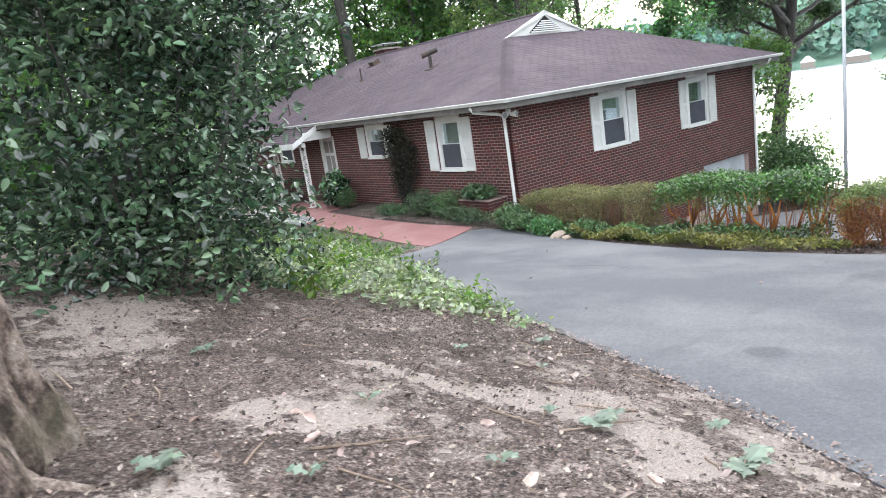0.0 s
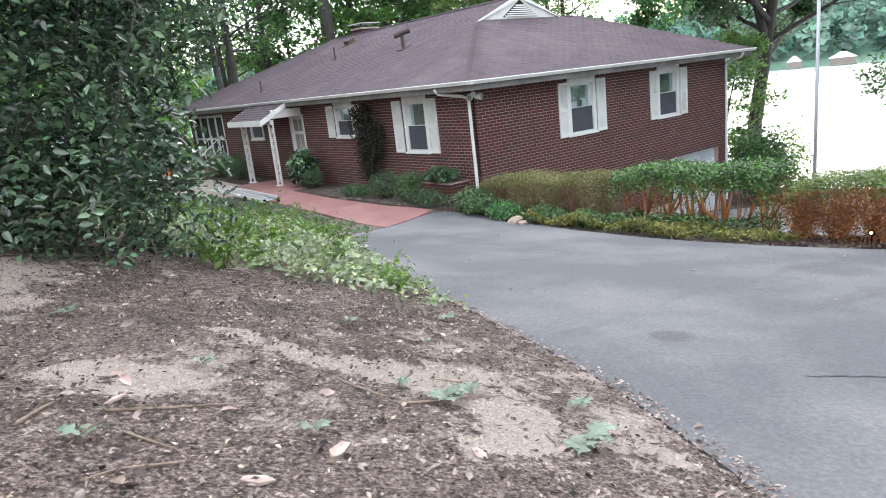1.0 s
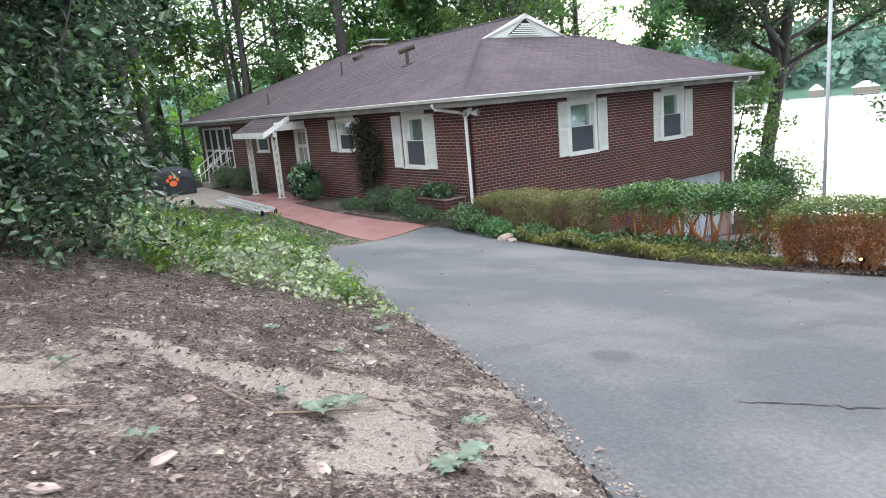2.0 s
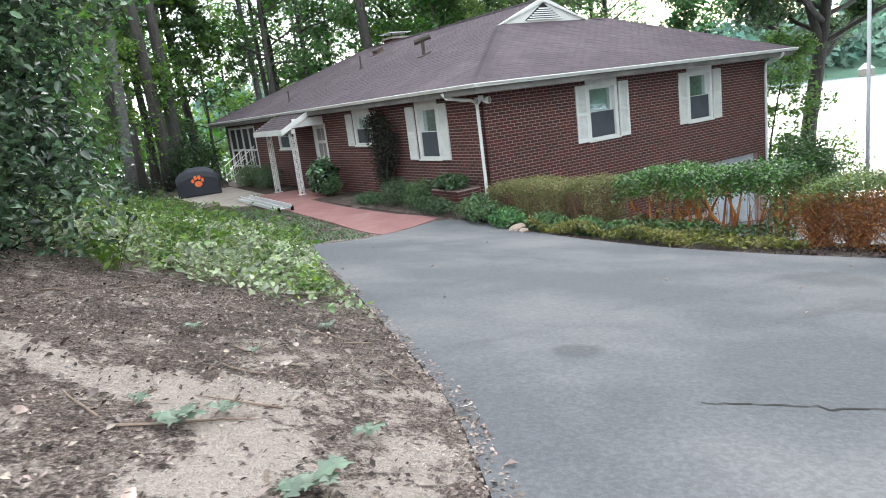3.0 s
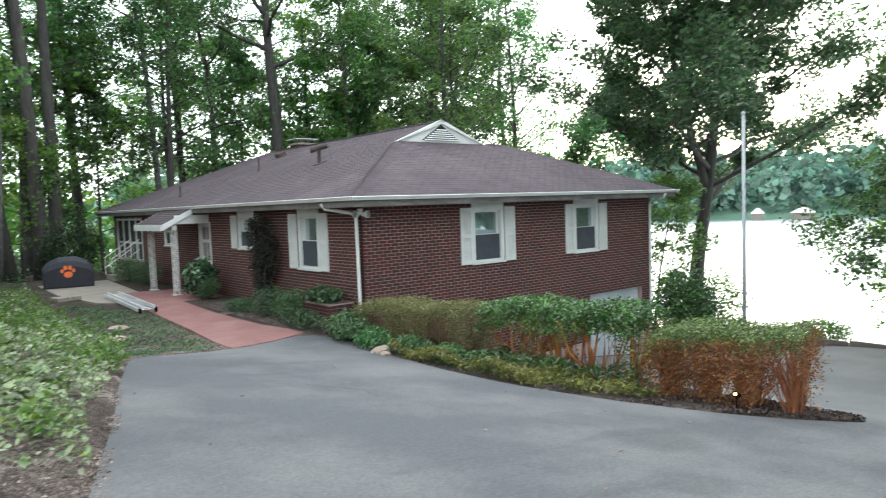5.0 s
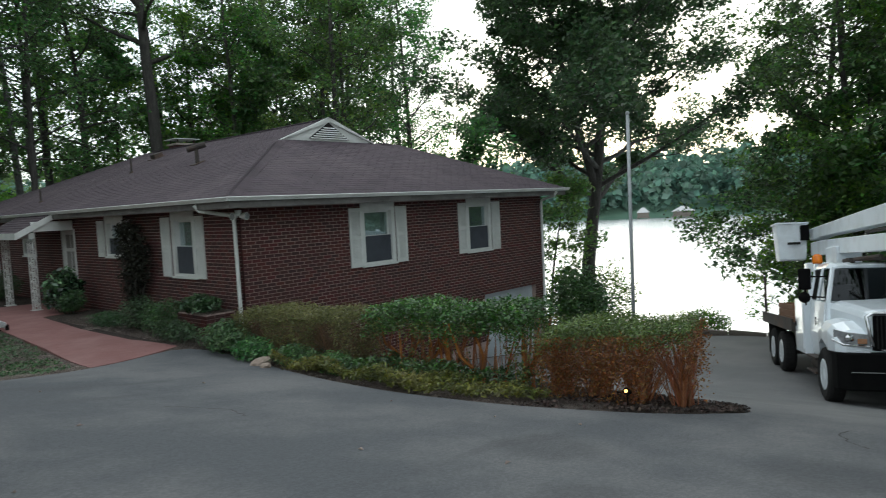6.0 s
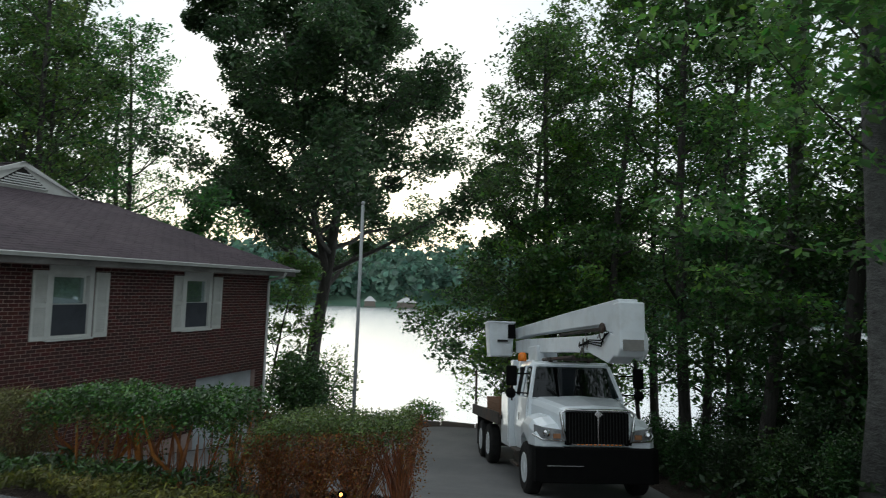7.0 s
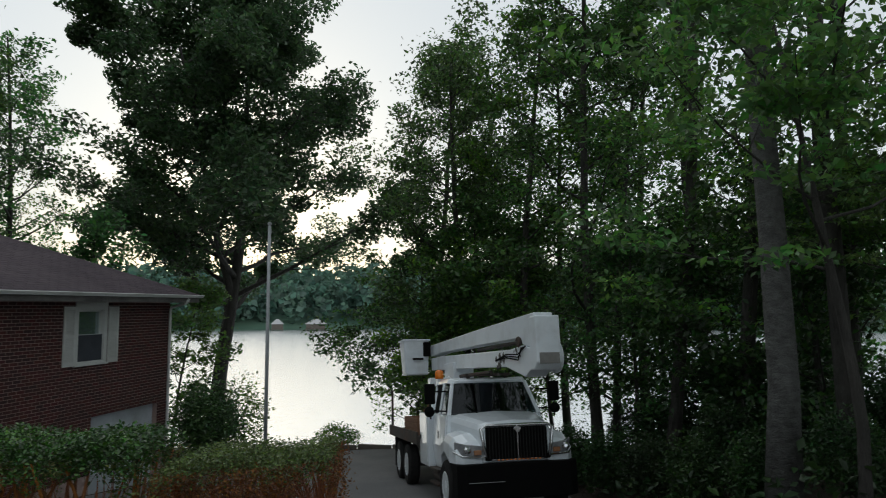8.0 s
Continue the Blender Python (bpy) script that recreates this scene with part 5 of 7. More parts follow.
inside_cab = Soup().box(1.55, 1.8, -0.9, 0.9, 1.55, 1.80).box(2.6, 2.68, -0.95, 0.95, 1.3, 2.44)
tp("dashboard", inside_cab, "vinyl", parent=cab)
for y in (-0.5, 0.5):
    tp("seat", Soup().box(2.28, 2.42, y - 0.24, y + 0.24, 1.5, 2.15), "vinyl", parent=cab, bevel=0.04)
tp("steering_wheel", Soup().tube([(1.86 + 0.07 * math.sin(a), 0.5 + 0.2 * math.cos(a), 1.86 + 0.18 * math.sin(a)) for a in [k * math.pi / 8 for k in range(17)]], 0.014, 6, False), "vinyl", parent=cab)

# wheels
def wheel(x, y, double=False):
    s = 1 if y > 0 else -1
    turn = pose(x, y, 0.50, -90 * s, 0, 0)
    w = tp("wheel", Soup().lathe([(0.28, -0.13), (0.42, -0.15), (0.48, -0.12), (0.50, -0.08), (0.50, 0.08), (0.48, 0.12), (0.42, 0.15), (0.28, 0.13), (0.28, -0.13)], 26, turn), "rubber", "black truck tyre on a white rim", smooth=False)
    face = -0.13 if double else 0.05
    tp("rim", Soup().lathe([(0.285, 0.135), (0.26, 0.14), (0.25, face + 0.04), (0.13, face), (0.12, face + 0.09), (0.02, face + 0.10)], 22, turn), "truck_paint", "white steel rim", w)
    for k in range(8):
        a = k * math.pi / 4
        tp("nut", Soup().lathe([(0.018, 0.0), (0.018, 0.035)], 6, turn @ pose(0.17 * math.cos(a), 0.17 * math.sin(a), face + 0.01)), "steel", parent=w)


for sy in (1, -1):
    wheel(1.05, sy * 1.05)
    wheel(5.60, sy * 1.06, True)
    wheel(6.90, sy * 1.06, True)
tp("chassis", Soup().box(0.45, 8.3, -0.45, -0.30, 0.62, 0.88).box(0.45, 8.3, 0.30, 0.45, 0.62, 0.88).box(1.0, 1.1, -0.95, 0.95, 0.44, 0.56).box(5.55, 5.65, -0.95, 0.95, 0.44, 0.56).box(6.85, 6.95, -0.95, 0.95, 0.44, 0.56).box(0.5, 1.4, -0.29, 0.29, 0.6, 1.2), "steel", "dark steel chassis")
tank = tp("fuel_tank", Soup().tube([(1.85, 0.86, 0.58), (2.75, 0.86, 0.58)], 0.21, 16), "steel", "dark cylindrical fuel tank")
for z in (0.40, 0.68):
    tp("step", Soup().box(1.85, 2.7, 0.95, 1.16, z, z + 0.04), "steel", "dark tread step", tank)

# tool cupboard behind the cab, flat bed, load
cup = tp("tool_cupboard", Soup().box(2.80, 3.78, -1.16, 1.16, 0.70, 1.84), "truck_paint", "white steel tool cupboard behind the cab", bevel=0.015)
tp("cupboard_door", Soup().box(2.88, 3.70, 1.1615, 1.175, 0.80, 1.76), "truck_paint", parent=cup, bevel=0.006)
tp("latch", Soup().box(3.58, 3.64, 1.1755, 1.19, 1.24, 1.34), "black", parent=cup)
bed = tp("flat_bed", Soup().box(3.80, 8.4, -1.2, 1.2, 1.12, 1.28), "steel", "dark steel flat bed", bevel=0.01)
tp("bed_rail", Soup().box(3.80, 8.4, 1.2005, 1.24, 1.10, 1.38), "steel", parent=bed)
for x in (8.30,):
    for y in (-1.15, 0.0, 1.15):
        tp("stake", Soup().box(x - 0.03, x + 0.03, y - 0.03, y + 0.03, 1.281, 2.38), "steel", parent=bed)
mud = Soup().box(7.5, 7.53, 0.75, 1.2, 0.3, 1.1)
tp("mudflap", mud, "rubber")
box = Soup()
for z in (1.285, 1.42, 1.555):
    box.box(4.3, 6.2, 0.55, 0.58, z, z + 0.125).box(4.3, 6.2, 1.10, 1.13, z, z + 0.125).box(4.27, 4.299, 0.55, 1.13, z, z + 0.125).box(6.201, 6.23, 0.55, 1.13, z, z + 0.125)
crate = tp("wooden_box", box, "crate", "brown wooden box on the bed", bevel=0.006)
chair = Soup().tube([(4.9, 0.8, 1.3), (4.85, 0.75, 1.95), (5.0, 0.7, 2.0)], 0.02, 5).tube([(5.4, 0.8, 1.3), (5.3, 0.75, 1.85)], 0.02, 5).tube([(4.86, 0.76, 1.92), (5.3, 0.75, 1.84)], 0.02, 5)
tp("stake_rack", chair, "crate")

# turret and folded boom
tp("turret", Soup().lathe([(0.5, 1.28), (0.5, 1.5), (0.38, 1.55), (0.34, 2.2), (0.36, 2.62), (0.2, 2.7)], 20, pose(4.5, 0, 0)), "fibreglass", "white turret post", smooth=False)
tp("turret_head", Soup().box(4.0, 5.0, -0.26, 0.26, 2.45, 3.0), "fibreglass", parent=truck, bevel=0.03)


def boom_side(outline, y0, y1):
    return Soup().profile(outline, y0, y1)


lower = boom_side([(-1.62, 2.95), (-1.50, 2.66), (-1.10, 2.50), (0.0, 2.72), (2.8, 2.80), (7.0, 2.90), (7.0, 3.24), (5.7, 3.23), (-0.3, 3.02), (-0.95, 3.05)], -0.19, 0.19)
tp("lower_boom", lower, "fibreglass", "white lower boom with black grease marks", bevel=0.015)
upper = boom_side([(-1.60, 3.56), (-1.66, 2.96), (-0.98, 3.06), (-0.90, 3.19), (2.0, 3.26), (5.8, 3.33), (7.15, 3.30), (7.2, 3.62), (2.0, 3.60)], -0.17, 0.17)
tp("upper_boom", upper, "fibreglass", "white upper boom tapering to the bucket", bevel=0.015)
knuckle = Soup().profile([(-1.74, 3.50), (-1.74, 2.72), (-1.62, 2.60), (-1.40, 2.60), (-1.40, 3.50)], -0.24, 0.20)
tp("elbow", knuckle, "fibreglass", "white elbow cover", bevel=0.03)
tp("elbow_hub", Soup().lathe([(0.05, -0.06), (0.26, -0.05), (0.28, 0.0), (0.26, 0.05)], 18, pose(-1.45, -0.24, 2.82, 90, 0, 0)), "fibreglass")
# Thin added plate whose grey stands for shading on the elbow.
tp("elbow_shade_plate", Soup().box(-1.751, -1.7405, -0.20, 0.15, 2.70, 2.88), "soffit")
tp("lift_cylinder", Soup().tube([(-0.9, 0.12, 3.12), (2.2, 0.1, 3.17)], 0.035, 8), "steel")
tp("cylinder_end", Soup().lathe([(0.08, -0.03), (0.10, 0.0), (0.08, 0.03)], 12, pose(-0.85, 0.2, 3.12, 90, 0, 0)), "steel")
rngt = random.Random(4)
stain = Soup()
for k in range(26):
    x, z = 0.25 + rngt.gauss(0, 0.13), 2.86 + rngt.gauss(0, 0.09)
    r = rngt.uniform(0.02, 0.06)
    pts = [(x + r * rngt.uniform(0.5, 1.3) * math.cos(a), 0.1915 + 0.0003 * k, z + r * rngt.uniform(0.5, 1.6) * math.sin(a)) for a in [i * math.pi / 4 for i in range(8)]]
    stain.add(pts, [tuple(range(8))])
for k in range(12):
    x, z = -0.75 + rngt.gauss(0, 0.14), 2.98 + rngt.gauss(0, 0.06)
    r = rngt.uniform(0.012, 0.035)
    stain.add([(x + r * math.cos(a), 0.1915 + 0.0003 * k, z + r * 1.3 * math.sin(a)) for a in [i * math.pi / 4 for i in range(8)]], [tuple(range(8))])
tagged(tp("grease_mark", stain, "grease", "black grease smears"), kind="stuff")
tp("boom_rest", Soup().box(1.9, 2.1, -0.5, 0.5, 2.60, 2.66).box(1.95, 2.05, -0.45, -0.38, 2.55, 2.60).box(1.95, 2.05, 0.38, 0.45, 2.55, 2.60).tube([(0.6, 0.3, 2.64), (2.5, 0.45, 2.62)], 0.04, 6), "steel", "dark boom rest over the cab")
hose = Soup()
for k in range(3):
    hose.tube([(-1.2 + 0.1 * k, 0.2, 3.02), (-0.9, 0.24, 2.9 - 0.05 * k), (-0.2, 0.23, 2.94 - 0.03 * k), (0.6, 0.2, 2.86)], 0.012, 5, False)
tp("hose", hose, "black", "black hydraulic hoses")
bk = lofted([[(6.95, 0.30, 2.78), (7.55, 0.30, 2.78), (7.55, 0.95, 2.78), (6.95, 0.95, 2.78)], [(6.90, 0.26, 3.78), (7.62, 0.26, 3.78), (7.62, 1.02, 3.78), (6.90, 1.02, 3.78)]])
bucket = tp("bucket", bk, "fibreglass", "white fibreglass bucket", bevel=0.04)
tp("rim", Soup().box(6.87, 7.65, 0.23, 1.05, 3.74, 3.79), "fibreglass", parent=bucket, bevel=0.015)
tp("liner", Soup().box(6.93, 7.59, 0.29, 0.99, 3.79, 3.80), "gap", parent=bucket)
tp("bucket_step", Soup().box(6.865, 6.915, 0.45, 0.75, 3.2, 3.26), "gap", parent=bucket)
tp("control_box", Soup().box(6.75, 6.90, 0.25, 0.45, 3.30, 3.70), "black", parent=bucket, bevel=0.02)
tp("valve_box", Soup().box(3.45, 3.75, 0.5, 0.95, 2.42, 2.62), "truck_paint", bevel=0.02)
tp("valve_post", Soup().box(3.55, 3.62, 0.6, 0.66, 1.84, 2.42).box(3.55, 3.62, 0.85, 0.91, 1.84, 2.42), "truck_paint")
tp("beacon", Soup().lathe([(0.09, 2.58), (0.10, 2.62), (0.09, 2.74), (0.05, 2.78)], 16, pose(2.9, 0.85, 0)), "amber", "amber beacon lamp", smooth=True)
tp("beacon_mount", Soup().box(2.84, 2.96, 0.79, 0.91, 1.84, 2.58), "truck_paint")

# ---- bushes, hedges and ground cover ----
M["leaf_holly"] = leaf_material("glossy_holly_leaf", (0.016, 0.042, 0.025), (0.125, 0.215, 0.115), 0.22, 0.25, 0.8, 2.2, spec=0.8)
M["leaf_ivy"] = leaf_material("pale_ground_ivy_leaf", (0.200, 0.265, 0.125), (0.470, 0.510, 0.340), 0.5, 0.3, 0.5, 2.5)
M["leaf_grass"] = leaf_material("fresh_weed_leaf", (0.070, 0.135, 0.025), (0.140, 0.230, 0.045), 0.5, 0.4, 0.3)
M["leaf_weed"] = leaf_material("yellow_green_weed_leaf", (0.120, 0.205, 0.050), (0.230, 0.340, 0.095), 0.45, 0.4, 0.4, 4.0)
M["leaf_hedge"] = leaf_material("clipped_hedge_leaf", (0.042, 0.094, 0.022), (0.100, 0.182, 0.044), 0.30, 0.2, 0.5, 2.0, spec=0.7)
M["leaf_olive"] = leaf_material("olive_hedge_leaf", (0.125, 0.140, 0.044), (0.240, 0.245, 0.085), 0.5, 0.25, 0.35, 2.0)
M["leaf_moss"] = leaf_material("moss_green_hedge_leaf", (0.085, 0.125, 0.035), (0.170, 0.225, 0.070), 0.4, 0.25, 0.35, 2.0)
M["leaf_rust"] = leaf_material("rusty_dead_leaf", (0.150, 0.062, 0.028), (0.290, 0.130, 0.060), 0.7, 0.25, 0.35, 2.0)
M["leaf_gold"] = leaf_material("yellow_green_juniper", (0.130, 0.160, 0.030), (0.260, 0.260, 0.055), 0.6, 0.25, 0.35, 1.5)
M["leaf_fern"] = leaf_material("fresh_fern_leaf", (0.070, 0.150, 0.055), (0.165, 0.280, 0.120), 0.4, 0.3, 0.4, 3.0)
M["leaf_shrub"] = leaf_material("dark_shrub_leaf", (0.038, 0.085, 0.034), (0.085, 0.155, 0.062), 0.36, 0.2, 0.3, 2.0)
M["leaf_rot"] = leaf_material("dark_rotting_leaf", (0.022, 0.016, 0.013), (0.085, 0.058, 0.046), 0.8, 0.05, 0.5, 9.0)
M["leaf_dry"] = leaf_material("dry_fallen_leaf", (0.110, 0.078, 0.064), (0.420, 0.335, 0.290), 0.8, 0.1, 0.55, 9.0)
M["chip"] = leaf_material("pale_wood_chip", (0.24, 0.19, 0.16), (0.50, 0.43, 0.37), 0.85, 0.05, 0.5, 9.0)
M["stem_dun"] = surface("dun_brown_stem", (0.12, 0.075, 0.045), (0.24, 0.155, 0.095), 5, 0.85, 0.4, 40, island=0.25)
M["stem_rust"] = surface("rust_brown_stem", (0.240, 0.085, 0.036), (0.42, 0.17, 0.080), 5, 0.85, 0.4, 40, island=0.25)


def blob_points(rng, n, balls, shell=0.55):
    """Points in uneven balls (x, y, z, rx, ry, rz), most of them near the outside."""
    vol = np.array([b[3] * b[4] * b[5] for b in balls])
    k = rng.choice(len(balls), n, p=vol / vol.sum())
    b = np.array(balls)[k]
    q = rng.normal(size=(n, 3))
    q /= np.linalg.norm(q, axis=1, keepdims=True)
    r = (shell + (1 - shell) * rng.uniform(0, 1, n))[:, None]
    r *= (1 + 0.10 * np.sin(q[:, :1] * 7 + b[:, :1]) + 0.08 * np.sin(q[:, 2:] * 9))
    return b[:, :3] + q * b[:, 3:] * r


def bush(name, label, balls, n, size, leaf, seed, m=None, stems=5, shape=0.5, category="bush", shell=0.5, floor=None, stem_mat=None, stem_r=0.03, up=0.35, oval=False):
    """Stems from the ground and many leaves round them."""
    rng = np.random.default_rng(seed)
    t = thing(name, label, category, m)
    w = Soup()
    x0, y0 = np.mean([b[0] for b in balls]), np.mean([b[1] for b in balls])
    for k in range(stems):
        b = balls[k % len(balls)]
        a = Vector((x0 + rng.normal() * 0.08, y0 + rng.normal() * 0.08, -0.05))
        e = Vector((b[0] + rng.normal() * b[3] * 0.5, b[1] + rng.normal() * b[4] * 0.5, b[2] + rng.uniform(0, 0.6) * b[5]))
        mid = a.lerp(e, 0.5) + Vector(rng.normal(size=3)) * 0.1 * b[3]
        w.tube([a, mid, e], [stem_r, stem_r * 0.7, stem_r * 0.2], 6)
    part("stem", w, stem_mat or M["bark"], t, smooth=True)
    c = blob_points(rng, n, balls, shell)
    if floor is not None:
        c = c[c[:, 2] > floor]
    part("foliage", leaf_mesh("foliage", c, size, leaf, rng, up=up, shape=shape, oval=oval), None, t)
    return t


# the large glossy evergreen bush on the slope
hx, hy = 1.2, 6.08
hz = land_z(hx, hy)
rg = np.random.default_rng(31)
balls = [(0.1, 0.1, 1.5, 1.35, 1.3, 1.3), (0.5, -0.5, 1.1, 0.95, 0.9, 0.9), (0.2, 0.1, 2.7, 1.4, 1.35, 1.2), (-1.2, 0.0, 2.3, 1.1, 1.0, 1.0), (-1.2, 0.2, 3.3, 1.3, 1.2, 1.1), (0.95, -0.1, 2.1, 0.95, 0.95, 0.85), (-0.2, -0.2, 3.8, 1.4, 1.2, 0.9), (0.4, 0.2, 0.55, 1.25, 1.1, 0.6), (0.9, -0.3, 0.4, 0.7, 0.7, 0.45), (-0.3, -0.3, 0.45, 0.9, 0.8, 0.5), (1.3, -0.6, 1.75, 0.65, 0.65, 0.55), (1.2, -0.5, 2.6, 0.6, 0.6, 0.5), (0.5, -0.72, 0.2, 0.7, 0.5, 0.42), (-0.25, -0.72, 0.25, 0.7, 0.5, 0.42), (1.0, -0.42, 0.12, 0.6, 0.5, 0.42)]
for _ in range(40):
    a, z = rg.uniform(-2.6, 0.6), rg.uniform(0.4, 4.2)
    r = rg.uniform(0.22, 0.46)
    balls.append((1.3 * math.cos(a) - 0.1, 1.3 * math.sin(a), z, r, r, r * 0.55))
bush("evergreen_bush", "large glossy dark green evergreen bush on the slope", balls, 38000, 0.076, M["leaf_holly"], 32, pose(hx, hy, hz - 0.1), 12, 0.50, shell=0.5, floor=-0.22, stem_r=0.014, up=0.45, oval=True)


def hedge_block(name, label, a, b, half, z0, z1, top, top_leaf, side_leaf, n_top, n_side, n_twig, seed, twig_mat, gaps=0.0, size=0.05, forks=0, round_leaf=False):
    """A clipped hedge along a line: leafy top layer, thinner sides, and stems that fan up from the ground."""
    rng = np.random.default_rng(seed)
    a, b = np.array(a, float), np.array(b, float)
    d = (b - a) / np.linalg.norm(b - a)
    long = np.linalg.norm(b - a)
    nrm = np.array([-d[1], d[0]])
    t = thing(name, label, "hedge", pose(0, 0, 0))

    def ground(s):
        p = a + d * s
        return drive_z(p[0], p[1])

    def place(s, o, z):
        p = a[None] + d[None] * s[:, None] + nrm[None] * o[:, None]
        return np.column_stack([p, z])

    s = rng.uniform(0, long, n_top)
    bulge = 1 + 0.08 * np.sin(s * 5) + 0.06 * np.sin(s * 11 + 1)
    o = rng.uniform(-1, 1, n_top) * half * bulge
    edge = np.minimum(1, (1 - np.abs(o) / (half * 1.15)) * 3) * np.minimum(1, np.minimum(s, long - s) * 5 + 0.5)
    hi = np.interp(s, [0, long], [z0[1], z1[1]]) + 0.035 * np.sin(s * 4.1 + seed) + 0.03 * rng.normal(size=n_top)
    z = hi - top * rng.uniform(0, 1, n_top) ** 1.5 - (1 - edge) * 0.10
    part("green_top", leaf_mesh("green_top", place(s, o, z), size, top_leaf, rng, up=0.5, oval=round_leaf), None, t)
    if n_side:
        s = rng.uniform(0, long, n_side)
        o = np.sign(rng.uniform(-1, 1, n_side)) * half * (0.75 + 0.3 * rng.uniform(0, 1, n_side))
        ends = rng.uniform(0, 1, n_side) < 0.18
        s = np.where(ends, rng.choice([0.0, long], n_side) + 0.06 * rng.normal(size=n_side), s)
        o = np.where(ends, rng.uniform(-1, 1, n_side) * half, o)
        lo = np.interp(s, [0, long], [z0[0], z1[0]])
        hi = np.interp(s, [0, long], [z0[1], z1[1]]) - top * 0.5
        z = lo + (hi - lo) * rng.uniform(0.02, 1, n_side) ** 0.8
        if gaps:
            hole = np.sin(s * 3.3 + seed) + np.sin(s * 7.1) + 2.2 * (z - lo) / (hi - lo)
            keep = hole > gaps
            s, o, z = s[keep], o[keep], z[keep]
        part("side_foliage", leaf_mesh("side_foliage", place(s, o, z), size * 0.9, side_leaf, rng, up=0.1), None, t)
    twigs = Soup()
    feet = np.linspace(0.15, long - 0.15, max(3, int(long / 0.45)))
    for k in range(n_twig):
        f = feet[k % len(feet)] + rng.normal() * 0.05
        p = a + d * f + nrm * rng.normal() * half * 0.2
        lo = np.interp(f, [0, long], [z0[0], z1[0]])
        hi = np.interp(f, [0, long], [z0[1], z1[1]]) - top * 0.3
        e = a + d * np.clip(f + rng.normal() * 0.25, 0, long) + nrm * rng.uniform(-1, 1) * half * 0.95
        ze = lo + (hi - lo) * rng.uniform(0.55, 1.0)
        thick = 0.006 if k >= 2 * len(feet) else 0.022
        mid = (p * 0.6 + e * 0.4) + rng.normal(size=2) * 0.04
        twigs.tube([(p[0], p[1], lo - 0.08), (mid[0], mid[1], lo + (ze - lo) * 0.45), (e[0], e[1], ze)], [thick, thick * 0.8, thick * 0.3], 4, False)
    part("stem", twigs, twig_mat, t)
    for k in range(forks):
        f = (k + 0.5) * long / forks + rng.normal() * 0.05
        p = a + d * f + nrm * rng.normal() * half * 0.25
        lo = np.interp(f, [0, long], [z0[0], z1[0]])
        hi = np.interp(f, [0, long], [z0[1], z1[1]]) - top * 0.6
        fork = Soup().tube([(p[0], p[1], lo - 0.08), (p[0], p[1], lo + 0.14)], [0.055, 0.045], 7)
        for q in range(4):
            e = p + d * (q - 1.5) * 0.17 + nrm * rng.uniform(-0.8, 0.8) * half
            m = p * 0.45 + e * 0.55 + rng.normal(size=2) * 0.06
            fork.tube([(p[0], p[1], lo + 0.10), (m[0], m[1], lo + (hi - lo) * 0.5), (e[0], e[1], hi)], [0.030, 0.022, 0.010], 6)
        part("main_stem", fork, twig_mat, t, smooth=True)
    return t


HEDGE = "clipped hedges between the two drives"
gz = lambda x, y: drive_z(x, y)  # noqa: E731
for ob in (
    hedge_block("hedge", "thin clipped hedge with olive and brown leaves", (10.66, 11.15), (10.82, 8.15), 0.42, (-0.40, 0.46), (-0.36, 0.56), 0.20, M["leaf_olive"], M["leaf_olive"], 12000, 17000, 520, 41, M["stem_dun"], 0.75, size=0.034),
    hedge_block("hedge", "clipped hedge with a glossy green top and bare orange stems", (10.95, 7.85), (11.05, 4.98), 0.52, (-0.36, 0.70), (-0.40, 0.80), 0.38, M["leaf_hedge"], M["leaf_olive"], 15000, 6500, 90, 42, M["stem_rust"], 1.7, size=0.046, forks=5, round_leaf=True),
    hedge_block("hedge", "rust-brown clipped hedge with a thin green top", (11.05, 4.86), (11.45, 3.10), 0.55, (-0.34, 0.56), (-0.34, 0.72), 0.20, M["leaf_moss"], M["leaf_rust"], 11000, 15000, 620, 43, M["stem_rust"], 0.3, size=0.036),
):
    tagged(ob, group=HEDGE)


def cover(name, label, category, outline, n, size, leaf, seed, low=0.02, high=0.12, clump=0.0, up=0.6, height=drive_z, shape=0.6, fade=None, spread=0.5, hump=0.0, oval=False):
    """Leaves scattered over an outline of the ground."""
    rng = np.random.default_rng(seed)
    xs, ys = [p[0] for p in outline], [p[1] for p in outline]
    out = []
    while len(out) < n:
        x, y = rng.uniform(min(xs), max(xs)), rng.uniform(min(ys), max(ys))
        if not inside(x, y, outline):
            continue
        c = noise.noise((x * 1.7, y * 1.7, seed))
        if clump and c < rng.uniform(-clump, clump) - 0.1:
            continue
        if fade and rng.uniform() > fade(x, y):
            continue
        lump = hump * max(0.0, noise.noise((x * 1.3, y * 1.3, 2.0)) + 0.4 * noise.noise((x * 3.7, y * 3.7, 6.0)))
        out.append((x, y, height(x, y) + lump + rng.uniform(low, high) * (1 + max(0, c))))
    return tagged(part(name, leaf_mesh(name, np.array(out), size, leaf, rng, up=up, shape=shape, spread=spread, oval=oval), None), label, category, kind="stuff")


IVY = [(1.9, 5.4), (2.4, 5.35), (2.95, 5.25), (3.25, 4.7), (3.55, 4.2), (4.0, 4.1), (4.1, 4.6), (4.35, 5.9), (4.85, 7.2), (5.75, 10.1), (6.1, 13), (6.3, 18), (6.6, 24), (2.0, 24), (0.4, 16), (0.6, 9.0), (2.2, 7.0)]
